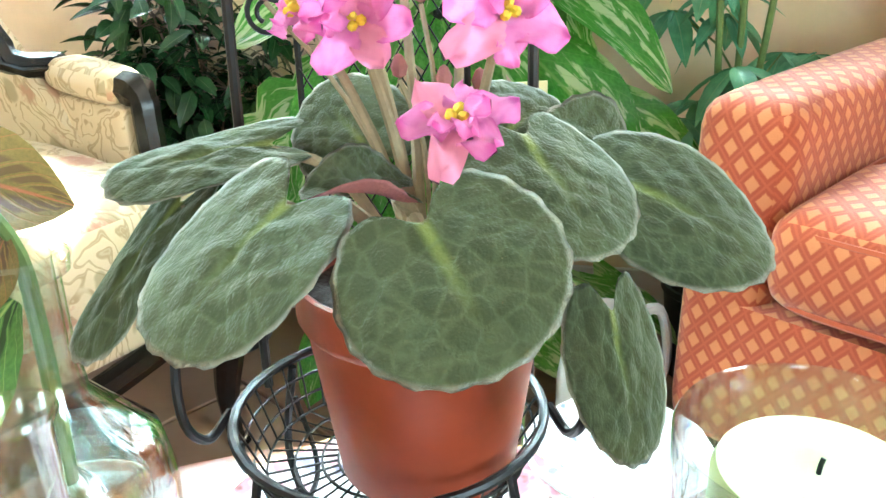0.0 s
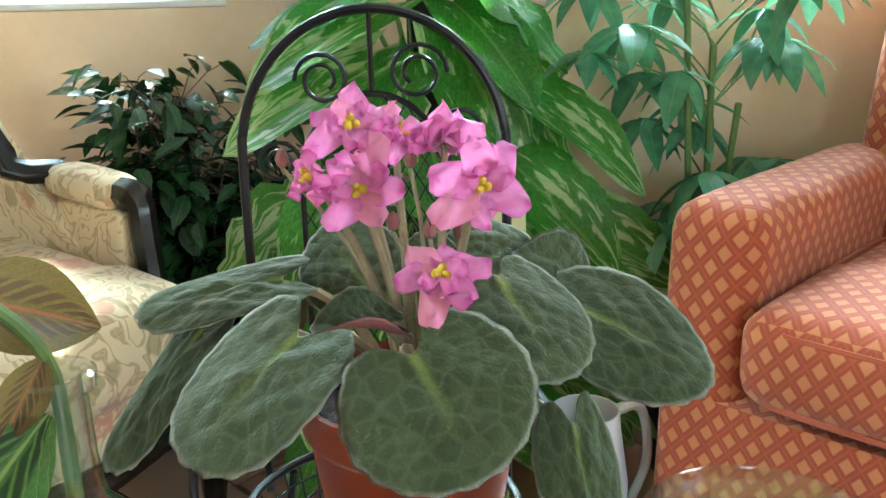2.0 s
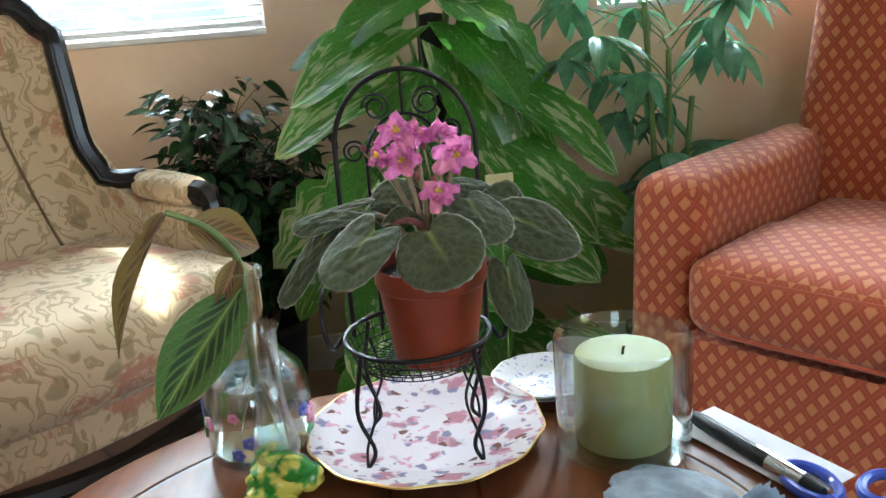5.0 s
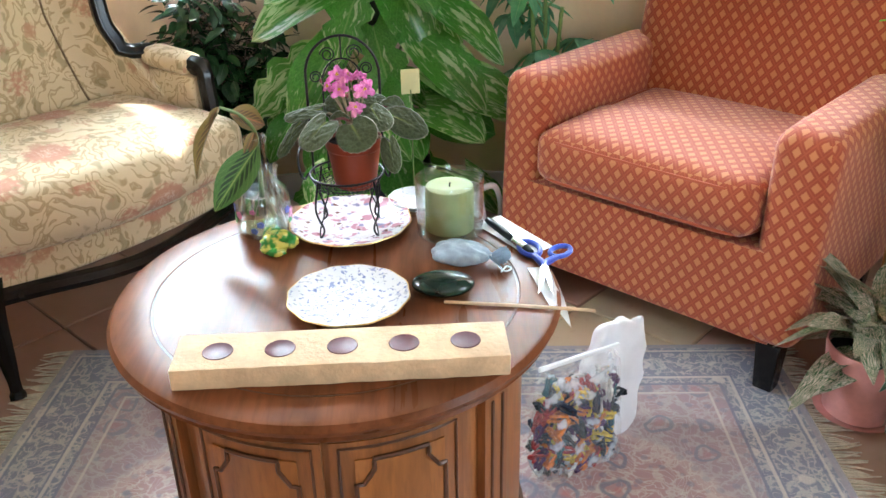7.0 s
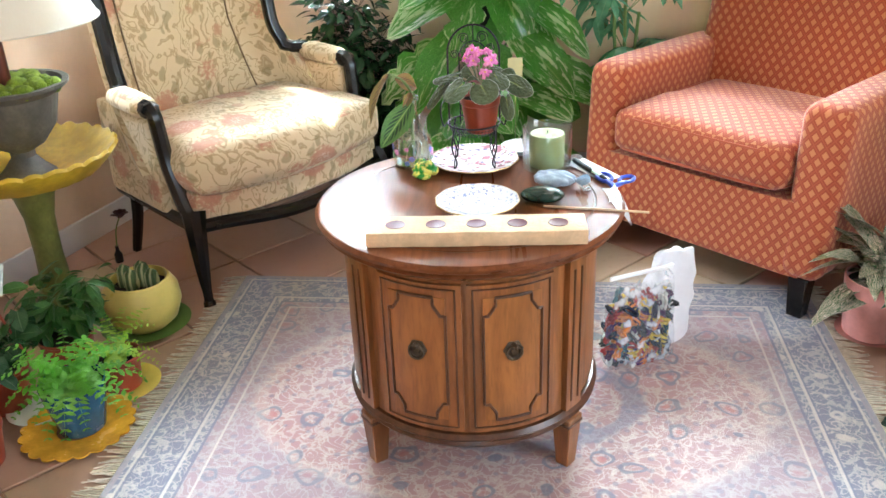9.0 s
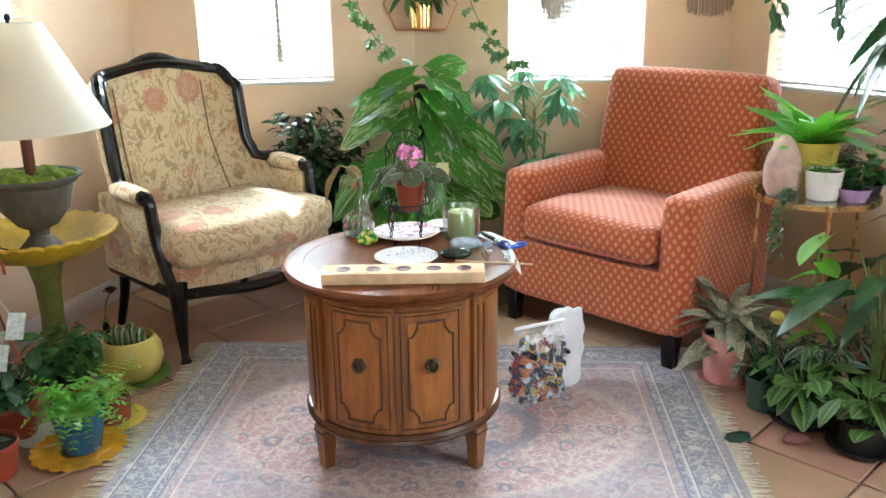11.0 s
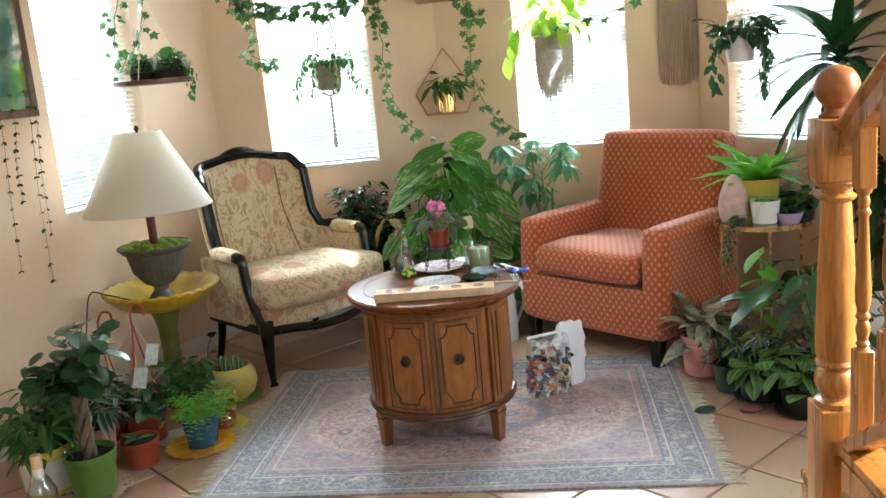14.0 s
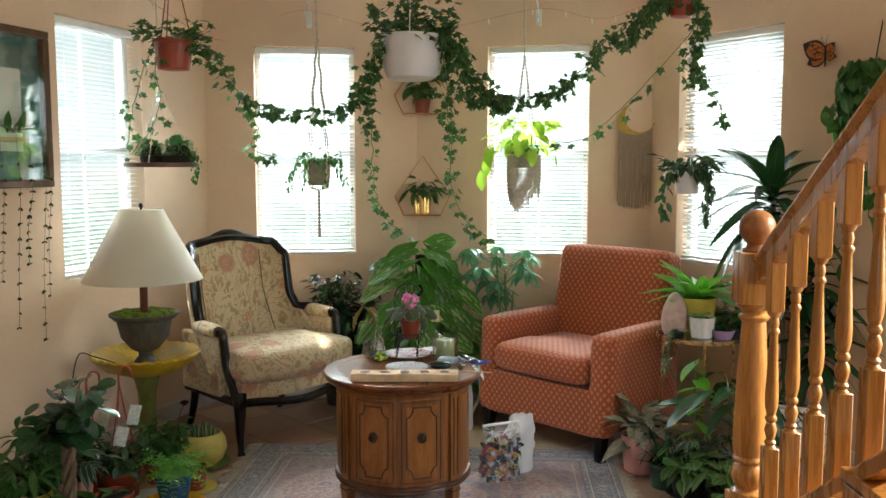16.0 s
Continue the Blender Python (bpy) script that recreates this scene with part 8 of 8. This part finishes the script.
COPPER = plain("copper_wire", (0.60, 0.30, 0.13), 0.3, 1.0, var=0.08)
GOLDM = plain("gold_pot", (0.75, 0.52, 0.20), 0.16, 1.0, var=0.05)
for zc, lab, potm in ((1.315, "pentagonal copper wire wall shelf with a gold pot", GOLDM), (1.925, "copper wire wall shelf with a terracotta pot", TERRA)):
    x, y = 0.035, 1.775
    sh = thing("wire_wall_shelf", x, y, zc, 0, lab, "wall shelf", "wire wall shelves")
    back = [(0, 0.0, 0.185), (0.170, 0.0, -0.06), (0.115, 0.0, -0.175), (-0.115, 0.0, -0.175), (-0.170, 0.0, -0.06)]
    front = [(q[0] * 0.97, -0.10, q[2]) for q in back[1:]]
    for k in range(5):
        part("wire", bar(back[k], back[(k + 1) % 5], 0.0032, 6), COPPER, sh)
    for k in range(3):
        part("wire", bar(front[k], front[k + 1], 0.0032, 6), COPPER, sh)
    for q, w in ((back[1], front[0]), (back[4], front[3]), (back[0], front[0]), (back[0], front[3]), (back[2], front[1]), (back[3], front[2])):
        part("wire", bar(q, w, 0.0025, 6), COPPER, sh)
    part("ledge", block(0.226, 0.10, 0.006, 0.001, 1, at=(0, -0.05, -0.176)), COPPER if potm is GOLDM else TRAYW, sh, "thin shelf plate")
    pl = thing("potted_houseplant", x, y - 0.052, zc - 0.1695, 0, "small leafy plant in a shiny gold pot" if potm is GOLDM else "small leafy plant in a terracotta pot", "potted plant")
    pot(pl, 0.052, 0.118 if potm is GOLDM else 0.085, potm, 0.0 if potm is GOLDM else 0.02, 0.97 if potm is GOLDM else 0.75)
    shrub(pl, [((0, 0, 0.09), (rnd.uniform(-0.06, 0.06), rnd.uniform(-0.03, 0.03), rnd.uniform(0.14, 0.20))) for _ in range(6)], LANCE if potm is GOLDM else OVAL, MIDGREEN, 7, 0.10, 0.05, 121, 0.09, 0.0025, twig=STEMG)

x, y, a = on_wall(AB, BC, 1.285, 0.012)
moon = thing("moon_wall_hanging", x, y, 1.70, a, "gold crescent moon with a tan yarn fringe", "wall hanging")
cr = bmesh.new()
out, inn = [], []
for k in range(25):
    t = radians(115 + 235 * k / 24)
    out.append(Vector((0.102 * math.cos(t), 0, 0.102 * math.sin(t))))
    inn.append(Vector((0.030 + 0.090 * math.cos(t), 0, 0.024 + 0.090 * math.sin(t))))
inn[0], inn[-1] = out[0], out[-1]
rows = [[cr.verts.new(p + Vector((0, yy, 0))) for p in q] for q, yy in ((out, -0.004), (inn, -0.004))]
for k in range(24):
    try:
        cr.faces.new((rows[0][k], rows[0][k + 1], rows[1][k + 1], rows[1][k]))
    except ValueError:
        pass
bmesh.ops.remove_doubles(cr, verts=cr.verts, dist=1e-5)
bmesh.ops.solidify(cr, geom=cr.faces[:], thickness=0.010)
part("crescent", cr, plain("gold_leaf", (0.48, 0.31, 0.06), 0.4, 0.6, var=0.15, scale=40), moon, "gold crescent")
yr = bmesh.new()
for k in range(64):
    xx = -0.093 + 0.19 * k / 63
    zt = -0.045 - 0.055 * math.sqrt(max(0, 1 - (xx / 0.1) ** 2))
    join(yr, tube([(xx, -0.004, zt + 0.02), (xx + rnd.uniform(-0.002, 0.002), -0.005, -0.28), (xx + rnd.uniform(-0.004, 0.004), -0.004, -0.46 - 0.045 * math.sqrt(max(0, 1 - (xx / 0.1) ** 2)) + rnd.uniform(-0.012, 0.012))], 0.0026, 4))
part("fringe", yr, plain("tan_yarn", (0.34, 0.245, 0.17), 0.9, var=0.15, scale=80, fine=400, bump=0.5), moon, "tan yarn fringe")
part("loop", tube([(-0.06, -0.004, 0.08), (0.0, -0.003, 0.25), (0.05, -0.004, 0.05)], 0.0012, 4), ROPE, moon)

x, y, a = on_wall(BC, C1, 2.0, 0.02)
fly = thing("butterfly_ornament", x, y, 1.955, a, "orange and black monarch butterfly wall ornament", "ornament")
WING = Nodes("monarch_wing", 0.5)
u_, v_, _w = WING.split(WING.coord("UV"))
ed = WING.math("ABSOLUTE", WING.math("SUBTRACT", v_, 0.5))
WING.color(WING.mix(WING.math("MAXIMUM", WING.step(WING.math("MAXIMUM", u_, WING.math("MULTIPLY", ed, 2.0)), 0.72, 0.80), WING.step(WING.voro(WING.stretch(WING.coord("UV"), (3, 5, 1)), 1.0, 1.0, "DISTANCE_TO_EDGE"), 0.06, 0.03)), (0.50, 0.13, 0.015), (0.012, 0.010, 0.010)))
wing = one(Blade(1.0, 0.75, "ovate", 8, 6, 0.05, 0.1), "wing", WING.m)
for yaw, s in ((60, 0.13), (110, 0.095), (-40, 0.075), (-100, 0.06)):
    leaf_at(wing, Matrix.Translation((0, -0.02, 0)) @ Matrix.Rotation(radians(90), 4, "X") @ turn((0, 0, 0.004), yaw, 8, 0, s), fly, "wing")
part("body", tube([(0, -0.026, -0.05), (0, -0.028, 0), (0, -0.026, 0.045)], [0.004, 0.008, 0.005], 8), BLACKIRON, fly)
for s in (-1, 1):
    part("antenna", tube([(0, -0.026, 0.045), (s * 0.01, -0.04, 0.07), (s * 0.018, -0.04, 0.095)], 0.0008, 4), BLACKIRON, fly)
part("pin", bar((0, -0.02, 0), (0, 0.02, 0), 0.002, 5), BLACKIRON, fly)

# framed picture box on the left wall
def along(a, b, s, off=0.0):
    a, b = Vector(a), Vector(b)
    d = (b - a).normalized()
    p = a + d * s
    return p.x + d.y * off, p.y - d.x * off, math.degrees(math.atan2(d.y, d.x))


x, y, a = along(D0, DA, 1.40, 0.0)
pic = thing("framed_picture", x, y, 1.345, a, "wooden framed shadow-box picture of plants in teal", "picture")
FRW = wood("picture_frame_wood", (0.13, 0.065, 0.03), (1, 1, 0.2), 0.4)
PW, PH = 0.60, 0.70
for sx, sz, cx, cz in ((PW, 0.035, 0, 0), (PW, 0.035, 0, PH - 0.035), (0.035, PH - 0.07, -PW / 2 + 0.0175, 0.035), (0.035, PH - 0.07, PW / 2 - 0.0175, 0.035)):
    part("frame_side", block(sx, 0.04, sz, 0.004, 1, at=(cx, -0.022, cz)), FRW, pic)
ART = Nodes("teal_print", 0.35)
av = ART.coord()
ART.color(ART.mix(ART.step(ART.noise(av, 6, 3), 0.45, 0.6), (0.06, 0.17, 0.18), (0.24, 0.36, 0.36)))
part("print", block(PW - 0.07, 0.004, PH - 0.07, 0, at=(0, -0.006, 0.035)), ART.m, pic, "teal printed backing")
part("mount", block(0.30, 0.003, 0.36, 0, at=(0, -0.012, 0.16)), WHITE, pic, "pale inner mount")
part("ledge", block(0.26, 0.02, 0.022, 0.003, 1, at=(0.02, -0.024, 0.20)), TRAYW, pic, "small wooden ledge")
for k in range(9):
    leaf_at(one(LANCE, "leaf", MIDGREEN), Matrix.Translation((0.06 + 0.012 * k, -0.02, 0.24)) @ turn((0, 0, 0), rnd.uniform(0, 360), rnd.uniform(20, 70), 0, 0.12), pic)
pg = part("glass", block(PW - 0.07, 0.003, PH - 0.07, 0, at=(0, -0.036, 0.035)), PANE, pic)

# string of hearts and bead strings under it
hs = thing("string_of_hearts", x, y, 1.345, a, "string-of-hearts vines hanging down the wall", "hanging plant")
for k, (sx, L) in enumerate(((0.0, 0.40), (0.09, 0.62), (0.16, 0.34), (0.24, 0.70), (0.27, 0.5), (-0.08, 0.55))):
    pts = [(sx, -0.03, 0.30), (sx, -0.045, 0.0), (sx + rnd.uniform(-0.01, 0.01), -0.02, -L * 0.5), (sx + rnd.uniform(-0.015, 0.015), -0.012, -L)]
    v = part("vine", tube(smooth_path(pts, 16), 0.0009, 4), BARK, hs)
    lv = Bush()
    for q in smooth_path(pts, 14)[3:]:
        for sgn in (-1, 1):
            lv.add(HEART, turn(q, 90 * sgn + 180, rnd.uniform(-50, 0), rnd.uniform(-30, 30), rnd.uniform(0.012, 0.019)))
    o = new("foliage", lv.mesh("foliage", FICUS))
    o.parent = v

# fairy lights along the top of the walls
fl = thing("fairy_lights", 0, 0, 0, 0, "unlit warm-white fairy light string along the wall", "string lights")
tops = [Vector((*along(D0, DA, 2.3, 0.012)[:2], 2.36)), Vector((*along(DA, AB, 0.1, 0.012)[:2], 2.18)), Vector((*along(DA, AB, 0.55, 0.012)[:2], 2.36)), Vector((*along(DA, AB, 1.0, 0.012)[:2], 2.28)), Vector((*along(AB, BC, 0.2, 0.012)[:2], 2.27)),
        Vector((*along(AB, BC, 0.75, 0.012)[:2], 2.36)), Vector((*along(AB, BC, 1.1, 0.012)[:2], 2.29)), Vector((*along(AB, BC, 1.36, 0.012)[:2], 2.36))]
wire = smooth_path(tops, 60)
part("wire", tube(wire, 0.0016, 4), COPPER, fl)
for q in wire[2::4]:
    part("bulb", bar(q, q + Vector((0.004, -0.002, -0.03)), 0.0035, 6), WHITE, fl)
for xx, wallp, s in ((0, (DA, AB), 0.62), (0, (AB, BC), 0.74)):
    bx, by, ba = along(wallp[0], wallp[1], s, 0.0)
    hk = thing("ceiling_bracket", bx, by, 2.26, ba, "white metal plant bracket on the wall", "bracket", "plant brackets")
    part("plate", block(0.035, 0.008, 0.10, 0.003, 1, at=(0, -0.005, 0)), WHITE, hk)
    part("arm", tube(smooth_path([(0, -0.008, 0.07), (0, -0.10, 0.12), (0, -0.22, 0.14), (0, -0.30, 0.10)], 14), 0.006, 6), WHITE, hk)
    part("scroll", tube([(0, -0.05 - 0.03 * math.cos(t), 0.05 + 0.03 * math.sin(t)) for t in np.linspace(0, 5.2, 20)], 0.004, 6), WHITE, hk)

# ---------------------------------------------------------------- stair and railing
CARPET = plain("grey_shag_carpet", (0.56, 0.54, 0.52), 0.95, var=0.25, scale=30, fine=220, bump=0.9, dist=0.008)
SLATE = plain("black_slate_tile", (0.035, 0.04, 0.045), 0.4, var=0.3, scale=8, fine=70)
RX, RISE, RUN, Y0 = 1.10, 0.195, 0.275, -0.90
sx0, sx1 = 1.068, 2.58
solo("slate_inlay", block(1.6, 1.1, 0.004, 0, at=(0, 0, 0)), SLATE, "black slate floor inlay at the stair foot", "floor", pose(1.72, -0.98, 0.0015, 0, 0, 45), kind="structure")
stair = thing("staircase", sx0, Y0, 0, 0, "oak staircase with grey carpeted treads", "stairs", kind="structure")
for n in range(1, 12):
    y1 = -(n - 1) * RUN
    depth = RUN * 1.0
    zt = RISE * n
    st = thing("step", 0, 0, 0)
    st.parent = stair
    st.matrix_world = Matrix.Identity(4)
    st.matrix_local = Matrix.Identity(4)
    part("riser", block(sx1 - sx0 - 0.02, 0.02, RISE - 0.021, 0.002, 1, at=((sx1 - sx0) / 2, y1 - 0.012, zt - RISE + 0.001)), OAK, st)
    part("tread", block(sx1 - sx0 - 0.12, depth + 0.02, 0.022, 0.006, 2, at=((sx1 - sx0) / 2 + 0.05, y1 - depth / 2, zt - 0.014)), CARPET, st, "grey carpeted tread")
    part("stringer", block(0.022, depth - 0.002, zt - 0.024, 0, at=(0.012, y1 - depth / 2, 0)), PLASTER, st, "peach plaster stair side")
    part("cap", block(0.095, depth + 0.022, 0.026, 0.005, 2, at=(0.04, y1 - depth / 2 + 0.011, zt - 0.022)), OAK, st, "oak stair nosing")
    part("side_board", block(0.012, depth - 0.004, 0.07, 0.003, 1, at=(-0.006, y1 - depth / 2, zt - 0.094)), OAK, st)
    part("side_post", block(0.012, 0.045, zt - 0.096 if zt > 0.2 else 0.09, 0.003, 1, at=(-0.0065, y1 - 0.024, 0)), OAK, st)

NX, NY = 1.096, -1.04
newel = thing("newel_post", NX, NY, RISE + 0.0085, 0, "turned oak newel post with a ball top", "newel post")
nz = RISE + 0.0085
part("base", block(0.108, 0.108, 0.455, 0.006, 2, at=(0, 0, -0.2)), OAK, newel)
part("shaft", lathe([(0, 0.25), (0.047, 0.25), (0.052, 0.258), (0.050, 0.268), (0.036, 0.274), (0.034, 0.28), (0.046, 0.295), (0.053, 0.318), (0.048, 0.345), (0.036, 0.356), (0.047, 0.362), (0.050, 0.370), (0.045, 0.380), (0.049, 0.395), (0.049, 0.44), (0.045, 0.58), (0.037, 0.74), (0.034, 0.785), (0.044, 0.793), (0.046, 0.80), (0.036, 0.808), (0.036, 0.815), (0.048, 0.826), (0.052, 0.834), (0.048, 0.842), (0, 0.842)], 40), OAK, newel, "turned oak shaft")
part("top_block", block(0.108, 0.108, 0.150, 0.008, 2, at=(0, 0, 0.840)), OAK, newel)
part("ball", lathe([(0, 0.988), (0.040, 0.988), (0.043, 0.996), (0.030, 1.004), (0.027, 1.012), (0.036, 1.022)] + [(0.052 * math.cos(t), 1.062 + 0.052 * math.sin(t)) for t in np.linspace(-0.85, 1.57, 14)], 36), wood("worn_oak_ball", (0.34, 0.125, 0.04), (1, 1, 0.2), 0.3, 0.7), newel, "darker worn wooden ball")

railing = thing("stair_railing", RX, NY, 0, 0, "oak stair railing with turned balusters", "railing")
SLOPE = 0.645


def top_z(y):
    return 1.125 + SLOPE * (NY - y)


def low_z(y):
    return 0.325 + SLOPE * (NY - y)


def sloped(profile, y0, y1, zf):
    """A rail of this cross-section (x, z) rising along -y."""
    bm = bmesh.new()
    ends = []
    for y in (y0, y1):
        ends.append([bm.verts.new((x, y - NY, zf(y) + z)) for x, z in profile])
    n = len(profile)
    for k in range(n):
        bm.faces.new((ends[0][k], ends[0][(k + 1) % n], ends[1][(k + 1) % n], ends[1][k]))
    bm.faces.new(ends[0])
    bm.faces.new(ends[1])
    return bm


hand = [(0.034 * math.cos(t) * (1 if math.sin(t) > -0.3 else 0.72), 0.030 * math.sin(t) + 0.01) for t in (2 * math.pi * k / 16 for k in range(16))]
part("handrail", sloped(hand, NY - 0.05, -3.6, top_z), OAK, railing)
part("fillet", sloped([(-0.022, -0.055), (0.022, -0.055), (0.022, -0.012), (-0.022, -0.012)], NY - 0.05, -3.6, top_z), OAK, railing)
part("shoe_rail", sloped([(-0.032, -0.026), (0.032, -0.026), (0.032, 0.010), (0.024, 0.020), (-0.024, 0.020), (-0.032, 0.010)], NY - 0.05, -3.6, low_z), OAK, railing)
L = 1.125 - 0.325 - 0.03
h = 0.0205
bl = block(h * 2, h * 2, 0.235, 0.003, 1)
join(bl, lathe([(0, 0.232), (0.020, 0.232), (0.012, 0.242), (0.0165, 0.250), (0.011, 0.258), (0.0145, 0.272), (0.0175, 0.285), (0.0145, 0.298), (0.0105, 0.306), (0.0165, 0.314), (0.0165, 0.32), (0.012, 0.328), (0.0175, 0.352), (0.0185, 0.38), (0.0165, 0.42), (0.0125, 0.50), (0.0105, 0.555), (0.0155, 0.562), (0.0155, 0.568), (0.0105, 0.575), (0.0135, 0.59), (0.0105, 0.604), (0.0165, 0.612), (0.020, 0.622), (0, 0.622)], 20))
join(bl, block(h * 2, h * 2, L + 0.04 - 0.62, 0.003, 1, at=(0, 0, 0.62)))
BAL = finish("baluster", bl, OAK, "auto")
for k in range(14):
    y = NY - 0.148 - 0.14 * k
    b = new("baluster", BAL)
    b.parent = railing
    b.matrix_local = Matrix.Translation((0, y - NY, low_z(y) + 0.0))

# ---------------------------------------------------------------- floor tiles, laid on the diagonal
tb = block(0.324, 0.324, 0.012, 0.003, 1, at=(0, 0, -0.012))
TILEMESH = finish("tile", tb, TILE, "auto")
ca = math.cos(radians(45))
for i in range(-14, 15):
    for j in range(-14, 15):
        x, y = 0.1 + (i - j) * 0.331 * ca, -0.7 + (i + j) * 0.331 * ca
        if not (-2.35 < x < 2.7 and -2.6 < y < 1.85):
            continue
        if y > 1.85 - 0.15 * abs(x) or (x < -1.7 and y > 0.55 + (x + 1.62) / 0.33 + 0.8):
            continue
        o = new("tile", TILEMESH)
        o.parent = floor
        o.matrix_local = pose(x, y, 0, 0, 0, 45)
